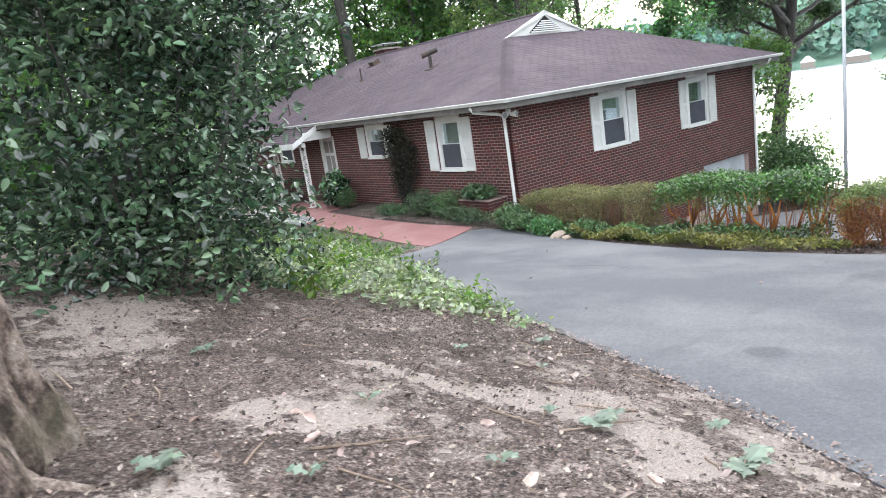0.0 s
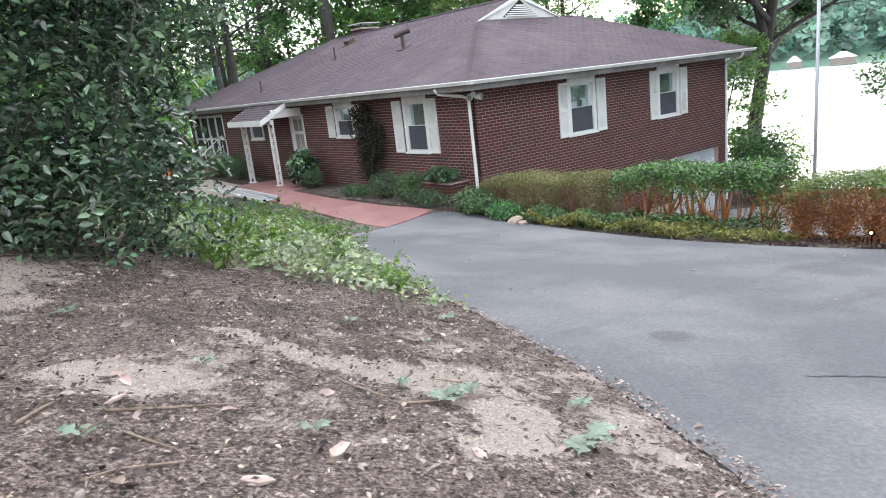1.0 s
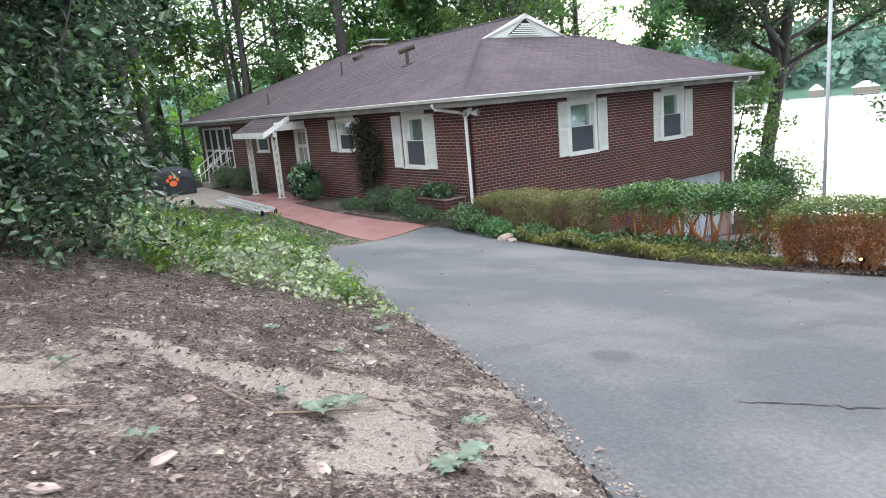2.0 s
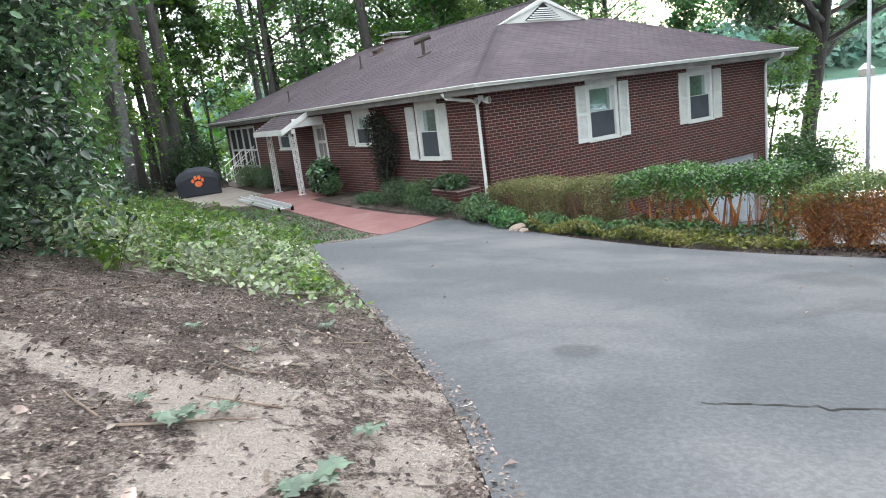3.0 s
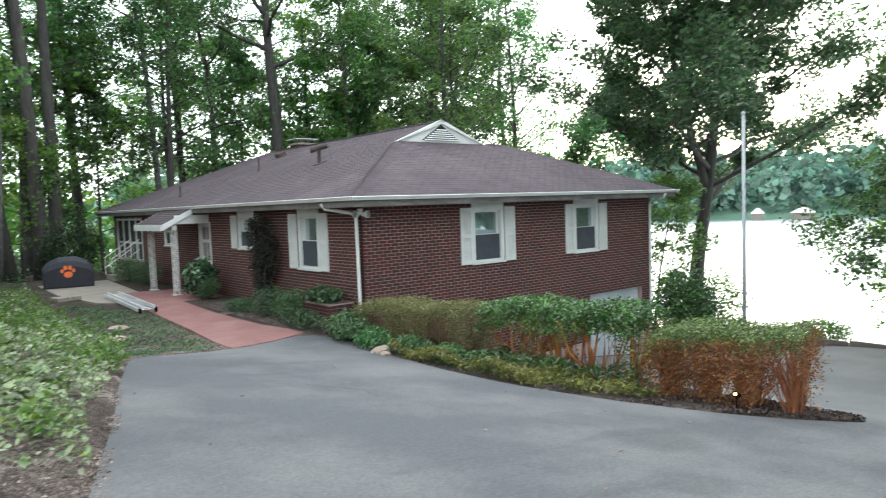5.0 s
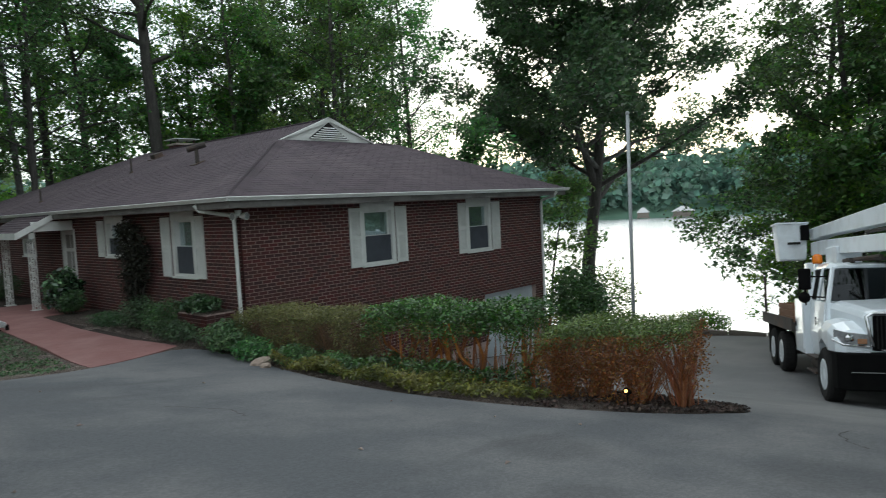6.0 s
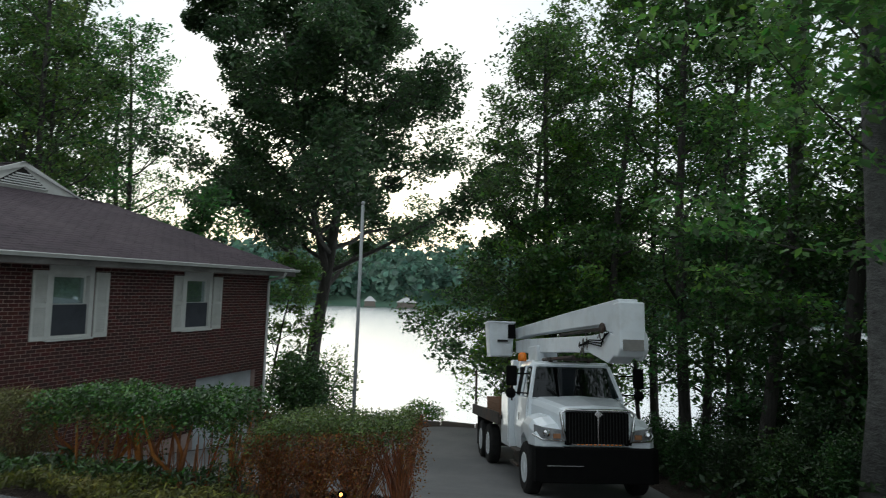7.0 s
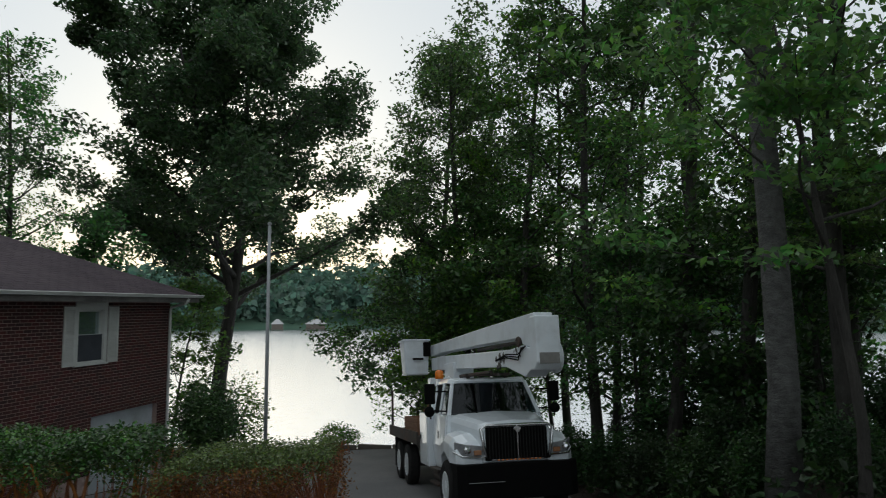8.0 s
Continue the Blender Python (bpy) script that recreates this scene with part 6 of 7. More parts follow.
def ivy_edge(x, y):
    """Full on the bank, thinning out unevenly towards the bare soil."""
    d = y - along([(1.9, 5.6), (2.95, 5.45), (3.3, 4.85), (3.6, 4.35), (4.2, 4.2)], x) + 0.4 * noise.noise((x * 2.1, y * 2.1, 4.0))
    return (0.12 + 0.88 * step(-0.25, 0.6, d)) * (1.0 if y < 8.5 else max(0.15, 1.5 - y / 12))


cover("ground_ivy", "pale green ivy spreading over the bank", "ground cover", IVY, 24000, 0.055, M["leaf_ivy"], 51, 0.01, 0.13, 0.5, hump=0.30, height=land_z, up=0.9, spread=0.6, fade=ivy_edge, oval=True)
cover("ground_ivy", "darker green runners among the pale ivy", "ground cover", IVY, 8000, 0.046, M["leaf_weed"], 50, 0.0, 0.16, 0.6, hump=0.30, height=land_z, up=0.5, spread=0.5, shape=0.4, fade=ivy_edge)
cover("weeds", "fresh green weeds growing through the ivy", "weeds", [(3.2, 6.6), (4.5, 6.6), (5.6, 10.2), (6.1, 14), (6.4, 22), (1.0, 22), (1.2, 10)], 6500, 0.085, M["leaf_grass"], 52, 0.06, 0.34, 0.45, hump=0.30, height=land_z, up=0.2, shape=0.35)
cover("weeds", "low green weeds beside the path", "weeds", [(5.95, 10.5), (7.6, 11.4), (8.0, 14.0), (8.25, 18.0), (7.2, 20.8), (6.2, 20.0)], 7500, 0.042, M["leaf_shrub"], 53, 0.005, 0.05, 0.3, height=land_z)
cover("weeds", "forest floor weeds and seedlings", "weeds", [(-8, 12), (0.5, 16), (2, 24), (6.8, 24.5), (7.0, 29), (10.5, 33), (22, 34), (24, 60), (-8, 60)], 12000, 0.20, M["leaf_shrub"], 54, 0.02, 0.5, 0.3, height=land_z, shape=0.4)
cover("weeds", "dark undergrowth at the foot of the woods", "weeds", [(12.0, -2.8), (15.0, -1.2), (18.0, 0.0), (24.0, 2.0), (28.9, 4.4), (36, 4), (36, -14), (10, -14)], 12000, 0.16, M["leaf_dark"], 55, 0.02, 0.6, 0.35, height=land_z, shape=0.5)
cover("juniper", "yellow-green juniper spreading along the drive's edge", "juniper", [(9.75, 9.3), (10.45, 9.3), (10.5, 5.0), (10.5, 4.4), (9.8, 4.75), (9.52, 6.0), (9.58, 7.6)], 6500, 0.075, M["leaf_gold"], 56, 0.02, 0.13, 0.5, shape=0.3, up=0.4, hump=0.28)
cover("ferns", "low green ferns under the hedge", "ferns", [(9.95, 9.9), (11.2, 9.9), (11.3, 5.0), (10.4, 5.2), (9.85, 7.4)], 4200, 0.09, M["leaf_hedge"], 57, 0.03, 0.20, 0.45, shape=0.3, up=0.4, hump=0.25)
cover("fallen_leaves", "brown leaf litter under the end of the hedge", "leaf litter", [(9.75, 4.55), (10.35, 3.45), (10.95, 2.8), (11.6, 2.55), (12.2, 3.0), (12.2, 4.4), (10.6, 4.4)], 2600, 0.045, M["leaf_rot"], 58, 0.0, 0.03, 0.3)

# leaf litter and twigs on the bare slope
SLOPE = [(-1.8, -1.6), (1.55, -1.4), (2.6, 0.4), (3.05, 1.4), (3.5, 2.4), (4.02, 4.0), (4.4, 5.4), (3.2, 5.0), (2.4, 5.6), (1.5, 5.9), (-1.5, 6.2), (-3.0, 5.0)]
bare_of = lambda x, y: 1 - 0.35 * sandy(x, y)  # noqa: E731
cover("fallen_leaves", "dry brown leaf litter scattered over bare soil", "leaf litter", SLOPE, 17000, 0.021, M["leaf_dry"], 61, 0.001, 0.010, 0.4, up=1.6, height=land_z, shape=0.5, spread=0.7, fade=bare_of)
cover("fallen_leaves", "dark rotting leaf crumbs on the soil", "leaf litter", SLOPE, 9000, 0.023, M["leaf_rot"], 66, 0.001, 0.012, 0.5, up=1.2, height=land_z, shape=0.55, spread=0.7, fade=bare_of)
cover("fallen_leaves", "pale wood chips on the bare soil", "wood chips", SLOPE, 8000, 0.016, M["chip"], 62, 0.001, 0.008, 0.3, up=1.8, height=land_z, shape=0.3, spread=0.7, fade=bare_of)
cover("fallen_leaves", "curled brown leaves lying on the soil", "leaf litter", SLOPE, 520, 0.052, M["leaf_dry"], 65, 0.004, 0.014, 0.2, up=1.4, height=land_z, shape=0.5, spread=0.5, oval=True)
EDGE_STRIP = [(1.9, -0.6), (2.95, 1.3), (3.44, 2.4), (3.94, 4.0), (4.46, 5.7), (4.95, 7.5), (5.03, 7.48), (4.57, 5.68), (4.07, 3.97), (3.58, 2.37), (3.10, 1.3), (2.08, -0.65)]
cover("fallen_leaves", "leaf crumbs and dust along the drive's edge", "leaf litter", EDGE_STRIP, 2600, 0.018, M["leaf_dry"], 64, 0.001, 0.004, 0.4, up=2.5, height=lambda x, y: max(land_z(x, y), drive_z(x, y)), shape=0.5, spread=0.7)
rt = np.random.default_rng(63)
for k in range(46):
    while True:
        x, y = rt.uniform(-0.5, 4.0), rt.uniform(0.6, 5.6)
        if inside(x, y, SLOPE):
            break
    a, n, long = rt.uniform(0, 6.28), 4, rt.uniform(0.10, 0.5)
    pts = []
    for j in range(n):
        px, py = x + math.cos(a) * long * j / 3 + rt.normal() * 0.012, y + math.sin(a) * long * j / 3 + rt.normal() * 0.012
        pts.append((px, py, land_z(px, py) + 0.008))
    solid("twig", Soup().tube(pts, [0.006, 0.005, 0.004, 0.002], 5), M["twig"], "dry brown twig lying on the soil", "twig", group="twigs on the slope")


def sprig(x, y, seed, n=9, size=0.12):
    """A fallen cluster of green oak leaves, or a seedling."""
    rng = np.random.default_rng(seed)
    z = land_z(x, y)
    t = thing("oak_sprig", "small green oak seedling lying on the soil", "seedling", pose(x, y, z), group="seedlings on the slope")
    part("stem", Soup().tube([(-0.05, 0, 0.005), (0.02, 0.02, 0.03), (0.08, 0.02, 0.04)], 0.004, 5), M["twig"], t)
    for k in range(n):
        a = k * 2.4 + rng.uniform(-0.3, 0.3)
        r = size * rng.uniform(0.7, 1.2)
        o = []
        for i in range(13):
            f = i / 12
            wdt = 0.26 * math.sin(math.pi * min(1, f * 1.02)) * (1 + 0.55 * math.sin(f * 20))
            o.append((f, wdt))
        pts = [(f * r, w * r, 0.006 + 0.022 * math.sin(f * 2.5)) for f, w in o] + [(f * r, -w * r, 0.006 + 0.022 * math.sin(f * 2.5)) for f, w in o[-2:0:-1]]
        tilt = pose(0, 0, 0.01 + 0.012 * (k % 3), rng.uniform(-9, 9), rng.uniform(-8, 5), math.degrees(a))
        part("leaf", Soup().add([tuple(tilt @ Vector(p)) for p in pts], [tuple(range(len(pts)))]), M["leaf_sprig"], t)


M["leaf_sprig"] = leaf_material("green_oak_leaf", (0.105, 0.150, 0.110), (0.185, 0.235, 0.172), 0.5, 0.2, 0.3, 9.0)
for k, (x, y, leaves, big) in enumerate(((2.27, 2.17, 9, 0.105), (2.18, 2.39, 4, 0.06), (3.47, 3.74, 7, 0.085), (1.47, 2.74, 3, 0.085), (1.60, 2.04, 3, 0.07), (2.53, 1.64, 11, 0.115), (2.87, 1.98, 5, 0.08), (2.65, 3.64, 5, 0.075), (2.43, 2.23, 4, 0.07), (2.80, 3.06, 3, 0.06), (1.20, 4.02, 6, 0.10), (0.56, 2.40, 7, 0.10), (0.94, 2.19, 3, 0.07))):
    sprig(x, y, 70 + k, leaves, big)
for x, y, turn, r in ((1.62, 1.92, 20, 0.05), (1.30, 1.81, 120, 0.055), (2.05, 1.72, 70, 0.045), (2.9, 2.9, 10, 0.04), (1.1, 2.5, 200, 0.05), (3.1, 3.3, 60, 0.035)):
    chip = Soup().add([(-r, -r * 0.3, 0.004), (-r * 0.2, -r * 0.5, 0.006), (r, -r * 0.2, 0.005), (r * 0.8, r * 0.35, 0.012), (-r * 0.5, r * 0.4, 0.014), (-r, -r * 0.3, 0.0), (-r * 0.2, -r * 0.5, 0.0), (r, -r * 0.2, 0.0), (r * 0.8, r * 0.35, 0.004), (-r * 0.5, r * 0.4, 0.004)], [(0, 1, 2, 3, 4), (9, 8, 7, 6, 5)] + [(i, 5 + i, 5 + (i + 1) % 5, (i + 1) % 5) for i in range(5)])
    solid("wood_chip", chip, M["chip"], "pale splinter of wood lying on the soil", "wood chip", pose(x, y, land_z(x, y) + 0.004, 0, 0, turn), "wood chips on the slope")

# trunk standing close beside the walk's start
flare = Soup()
AROUND, UP = 96, 70
for k in range(UP):
    z = -0.15 + 5.4 * (k / (UP - 1)) ** 1.7
    r = 0.26 + 0.11 * math.exp(-max(0, z) * 2.0)
    for j in range(AROUND):
        a = 2 * math.pi * j / AROUND
        c, q = math.cos(a), math.sin(a)
        flow = 0.5 * noise.noise((c * 2, q * 2, z * 0.9))
        ridge = abs(noise.noise(((c + flow * 0.2) * 6.5, (q + flow * 0.2) * 6.5, z * 1.5))) + 0.5 * abs(noise.noise((c * 15, q * 15, z * 4.0)))
        rr = r * (1 + 0.13 * math.exp(-max(0, z) * 1.6) * math.sin(5 * a + 0.7) + 0.03 * math.sin(11 * a + z * 3)) + 0.085 * (ridge - 0.25)
        flare.v.append((rr * c - 0.03 * z, rr * q + 0.02 * z, z))
flare.f = [(k * AROUND + j, k * AROUND + (j + 1) % AROUND, (k + 1) * AROUND + (j + 1) % AROUND, (k + 1) * AROUND + j) for k in range(UP - 1) for j in range(AROUND)]


def bark_surface():
    """Grey-brown bark: dark upright cracks between pale plates, with lichen and moss stains."""
    m, n, l, b, _ = nodes_of("rough_grey_bark")
    tc = n.new("ShaderNodeTexCoord")
    mp = n.new("ShaderNodeMapping")
    mp.inputs["Scale"].default_value = (1.0, 1.0, 0.6)
    l.new(tc.outputs["Object"], mp.inputs["Vector"])
    co = mp.outputs["Vector"]
    plate = noise_tex(n, l, co, 13, 8.0, 0.68)
    grit = noise_tex(n, l, tc.outputs["Object"], 70, 5.0, 0.7)
    col = ramp(n, l, plate, [(0.40, (0.040, 0.028, 0.023)), (0.47, (0.150, 0.110, 0.090)), (0.54, (0.29, 0.232, 0.198)), (0.64, (0.43, 0.368, 0.325))])
    col = mix(n, l, 1.0, col, ramp(n, l, grit, [(0.35, (0.62, 0.60, 0.58)), (0.65, (1.30, 1.28, 1.26))]), "MULTIPLY")
    moss = ramp(n, l, noise_tex(n, l, tc.outputs["Object"], 4, 5.0, 0.65), [(0.52, (0, 0, 0)), (0.66, (0.55, 0.55, 0.55))])
    col = mix(n, l, moss, col, (0.17, 0.155, 0.105))
    l.new(col, b.inputs["Base Color"])
    b.inputs["Roughness"].default_value = 0.95
    bp = n.new("ShaderNodeBump")
    bp.inputs["Strength"].default_value, bp.inputs["Distance"].default_value = 1.0, 0.06
    l.new(plate, bp.inputs["Height"])
    l.new(bp.outputs["Normal"], b.inputs["Normal"])
    return m


M["bark_near"] = bark_surface()
TX, TY = -0.02, 2.76
near_tree = thing("tree", "thick rough-barked tree trunk standing on the slope", "tree", pose(TX, TY, land_z(TX, TY)))
part("trunk", flare, M["bark_near"], near_tree, smooth=True)
rc = np.random.default_rng(33)
stem = Soup().tube([(-0.155, 0.105, 5.1), (-0.22, 0.16, 7.5), (-0.30, 0.15, 10.5), (-0.32, 0.2, 14.0)], [0.31, 0.25, 0.17, 0.05], 14)
tips = []
for k in range(12):
    f = 8.0 + 0.5 * k
    a = k * 2.4
    limb = bent(rc, (-0.25, 0.16, f), (math.cos(a), math.sin(a), 0.5), 2.6 - 0.12 * k, 5, 0.12, 0.04)
    stem.tube(limb, [0.07, 0.055, 0.04, 0.03, 0.02, 0.008], 6, False)
    tips += [tuple(p) for p in limb[2:]]
part("upper_trunk", stem, M["bark_near"], near_tree, smooth=True)
tips = np.array(tips)[rc.integers(0, len(tips), 1600)] + rc.normal(size=(1600, 3)) * 0.4
part("crown", leaf_mesh("crown", tips, 0.17, M["leaf_wood"], rc), None, near_tree)
for k, (a, long) in enumerate(((-40, 0.55), (25, 0.7), (150, 0.5), (235, 0.6))):
    c, q = math.cos(math.radians(a)), math.sin(math.radians(a))
    z0 = land_z(TX, TY)
    run = [(c * d, q * d, land_z(TX + c * d, TY + q * d) - z0 + h) for d, h in ((0.20, 0.06), (0.34, -0.02), (0.34 + long * 0.5, -0.035), (0.34 + long, -0.10))]
    part("root", Soup().tube(run, [0.07, 0.045, 0.025, 0.012], 9), M["bark_near"], near_tree, smooth=True)

# dense bushes on the bank behind the ivy, and single weeds standing out of it
bush("bush", "dense leafy green bush on the ivy bank", [(0, 0, 1.5, 1.2, 1.1, 1.4), (0.5, 0.3, 2.4, 0.9, 0.9, 0.9), (-0.7, -0.2, 1.2, 0.9, 0.9, 1.1), (0.2, -0.5, 0.8, 0.9, 0.8, 0.8)], 7000, 0.10, M["leaf_wood"], 44, pose(2.5, 11.6, land_z(2.5, 11.6) - 0.05), 9, 0.5, shell=0.4, floor=0.0, up=0.6)
bush("bush", "dense leafy green bush on the ivy bank", [(0, 0, 1.6, 1.3, 1.2, 1.5), (-0.6, 0.3, 2.6, 1.0, 1.0, 1.0), (0.7, -0.2, 1.1, 0.9, 0.9, 1.0)], 6500, 0.10, M["leaf_under"], 45, pose(1.0, 10.4, land_z(1.0, 10.4) - 0.05), 9, 0.5, shell=0.4, floor=0.0, up=0.6)


def weed_plant(seed, tall, leaves, size, leaf, label):
    """A few thin stems with pairs of leaves."""
    rng = np.random.default_rng(seed)
    t = thing("weed", label, "weed", group="weeds on the bank")
    pts = []
    for k in range(6):
        a = k * 1.05 + rng.uniform(-0.3, 0.3)
        run = bent(rng, (0.02 * math.cos(a), 0.02 * math.sin(a), -0.02), (0.45 * math.cos(a), 0.45 * math.sin(a), 1), tall * rng.uniform(0.6, 1.1), 4, 0.12)
        part("stem", Soup().tube(run, [0.004, 0.004, 0.003, 0.002, 0.001], 4, False), leaf, t)
        for j in range(leaves):
            f = 0.8 + 3.2 * j / leaves
            i = min(3, int(f))
            pts.append(tuple(run[i].lerp(run[i + 1], f - i) + Vector(rng.normal(size=3)) * size * 0.35))
    part("foliage", leaf_mesh("foliage", np.array(pts), size, leaf, rng, up=0.7, shape=0.5), None, t)
    return t


weed_a = weed_plant(46, 0.34, 9, 0.075, M["leaf_weed"], "fresh yellow-green weed on the ivy bank")
weed_b = weed_plant(47, 0.50, 12, 0.085, M["leaf_grass"], "tall green weed on the ivy bank")
weed_c = weed_plant(48, 0.22, 7, 0.060, M["leaf_ivy"], "low pale weed on the ivy bank")
rw = np.random.default_rng(49)
KINDS = (weed_a, weed_b, weed_c)
placed = 0
while placed < 90:
    x, y = rw.uniform(2.4, 6.5), 5.0 + 12.0 * rw.uniform() ** 1.4
    if inside(x, y, IVY):
        planted(KINDS[placed % 3], x, y, rw.uniform(0, 360), rw.uniform(0.7, 1.25))
        placed += 1
for ob, x, y in ((weed_a, 4.3, 6.6), (weed_b, 3.6, 8.4), (weed_c, 3.5, 5.1)):
    ob.matrix_basis = pose(x, y, land_z(x, y))

# ---- porch, path-side planting and loose things ----
M["iron"] = surface("white_painted_iron", (0.62, 0.62, 0.60), (0.74, 0.74, 0.72), 6, 0.5, 0.1, 60, dirt=(0.3, 0.22, 0.16), dirt_scale=5, dirt_amount=0.4)
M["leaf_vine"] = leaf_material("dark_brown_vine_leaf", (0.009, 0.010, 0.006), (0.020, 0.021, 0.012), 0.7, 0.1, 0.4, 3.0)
M["alu"] = surface("bright_aluminium", (0.60, 0.61, 0.62), (0.74, 0.75, 0.76), 4, 0.4, 0.05, 80, metal=0.25)
M["navy"] = surface("dark_navy_cover_fabric", (0.010, 0.012, 0.020), (0.022, 0.025, 0.038), 3, 0.6, 0.5, 12, depth=0.02)
M["orange"] = surface("orange_print", (0.72, 0.13, 0.03), (0.80, 0.18, 0.05), 5, 0.6, 0.1, 60)
M["screen"] = surface("dark_insect_screen", (0.02, 0.022, 0.022), (0.035, 0.037, 0.037), 3, 0.8, 0.2, 200)
M["rock"] = surface("pale_brown_rock", (0.26, 0.20, 0.16), (0.42, 0.34, 0.28), 4, 0.9, 0.7, 14, depth=0.03)
M["pole"] = surface("weathered_galvanised_steel", (0.40, 0.42, 0.44), (0.52, 0.54, 0.56), 3, 0.55, 0.1, 60)
M["timber"] = surface("weathered_timber", (0.10, 0.085, 0.07), (0.19, 0.165, 0.14), 2, 0.9, 0.5, 20, streak=(8, 1, 8))
M["lamp_on"] = glow_material("warm_lamp_lens", (1.0, 0.45, 0.12), 3.0)

porch = thing("porch", "small shingled porch roof on white wrought-iron posts", "porch", pose(0, 0, 0))
PX0, PX1, PY0, PY1, PZ0, PZ1 = 9.62, 10.62, 20.72, 23.45, 1.96, 2.47
slab = Soup().add([(PX0, PY0, PZ0), (PX1, PY0, PZ1), (PX1, PY1, PZ1), (PX0, PY1, PZ0), (PX0, PY0, PZ0 - 0.06), (PX1, PY0, PZ1 - 0.06), (PX1, PY1, PZ1 - 0.06), (PX0, PY1, PZ0 - 0.06)], BOX)
proof = part("roof", slab, M["shingle"], porch, "brown shingles")
tab = Soup()
for r in range(8):
    y = PY0 - (0.15 if r % 2 else 0)
    f0, f1 = r / 8, (r + 1.1) / 8
    while y < PY1:
        a, b = max(y + 0.006, PY0), min(y + 0.298, PY1)
        y += 0.305
        if b - a > 0.04:
            p = [(PX0 + (PX1 - PX0) * f + (-0.01 if f == f0 else 0), q, PZ0 + (PZ1 - PZ0) * f + (0.014 if f == f0 else 0.004)) for f, q in ((f0, a), (f0, b), (f1, b), (f1, a))]
            tab.add(p + [(p[0][0], p[0][1], p[0][2] - 0.014), (p[1][0], p[1][1], p[1][2] - 0.014)], [(0, 3, 2, 1), (0, 1, 5, 4)])
part("shingles", tab, M["shingle"], proof, kind="stuff")
part("fascia", Soup().box(PX0 - 0.03, PX0 - 0.002, PY0 - 0.02, PY1 + 0.02, PZ0 - 0.17, PZ0 + 0.01), M["white"], porch, bevel=0.004)
for y in (PY0 - 0.025, PY1 + 0.002):
    part("rake_board", Soup().add([(PX0, y, PZ0 - 0.17), (PX1, y, PZ1 - 0.15), (PX1, y, PZ1 + 0.01), (PX0, y, PZ0 + 0.01), (PX0, y + 0.023, PZ0 - 0.17), (PX1, y + 0.023, PZ1 - 0.15), (PX1, y + 0.023, PZ1 + 0.01), (PX0, y + 0.023, PZ0 + 0.01)], BOX), M["white"], porch)
part("side_panel", Soup().box(10.02, 11.07, PY0 + 0.02, PY0 + 0.05, 1.98, 2.25), M["white"], porch, "white side panel under the eave")
part("beam", Soup().box(9.95, 10.09, PY0 + 0.06, PY1 - 0.02, 1.80, 1.95), M["white"], porch)


def iron_post(x, y):
    """Four thin uprights with scrolls between them."""
    p = thing("iron_post", "white wrought-iron porch post with scrollwork", "porch post", pose(x, y, drive_z(x, y)), group="porch posts")
    up = 1.80 - drive_z(x, y)
    for dx in (-0.09, 0.09):
        part("upright", Soup().box(dx - 0.012, dx + 0.012, -0.012, 0.012, 0.0, up), M["iron"], p)
    for dy in (-0.13, 0.13):
        part("upright", Soup().box(-0.012, 0.012, dy - 0.012, dy + 0.012, 0.0, up), M["iron"], p)
    part("base_plate", Soup().box(-0.12, 0.12, -0.15, 0.15, -0.01, 0.012), M["iron"], p)
    for k in range(7):
        z0 = 0.10 + k * (up - 0.2) / 7
        h = (up - 0.2) / 7
        for plane in (0, 1):
            w = 0.085 if plane == 0 else 0.12
            pts = []
            for i in range(15):
                t = i / 14
                s, zz = w * 0.8 * math.sin(2 * math.pi * t), z0 + h * t
                pts.append((s, 0, zz) if plane == 0 else (0, s, zz))
            part("scroll", Soup().tube(pts, 0.011, 5, False), M["iron"], p)
            ring = [((w * 0.45 * math.cos(a) if plane == 0 else 0), (0 if plane == 0 else w * 0.45 * math.cos(a)), z0 + h / 2 + h * 0.28 * math.sin(a)) for a in [j * math.pi / 6 for j in range(13)]]
            part("ring", Soup().tube(ring, 0.010, 5, False), M["iron"], p)
    return p


iron_post(10.04, 20.93)
iron_post(10.02, 23.15)

# screened porch in the far end of the wall, its steps and rails
scr = thing("screened_porch", "white-framed screened porch at the end of the house", "porch", pose(0, 0, 0))
for y in (27.9, 28.75, 29.65, 30.55, 31.5):
    part("post", Soup().box(WX0 - 0.01, WX0 + 0.10, y, y + 0.10, 0.45, 2.2), M["white"], scr)
for z in (0.45, 1.15, 2.1):
    for y in (28.001, 28.851, 29.751, 30.651):
        part("rail", Soup().box(WX0 + 0.0, WX0 + 0.09, y, y + 0.748 + (0.101 if y > 30 else 0.05), z, z + 0.08), M["white"], scr)
for y in (28.0, 28.85, 29.75, 30.65):
    part("screen", Soup().box(WX0 + 0.04, WX0 + 0.045, y, y + 0.8, 0.53, 2.1), M["screen"], scr)
stair = thing("steps", "concrete steps with white metal handrails", "steps", pose(0, 0, 0))
for k in range(4):
    part("step", Soup().box(10.0 + 0.27 * k, 11.08, 28.0, 29.2, -0.22, -0.02 + 0.17 * k), M["concrete"], stair, bevel=0.008) if k == 0 else part("step", Soup().box(10.0 + 0.27 * k, 11.08, 28.0, 29.2, -0.019 + 0.17 * (k - 1), -0.02 + 0.17 * k), M["concrete"], stair, bevel=0.008)
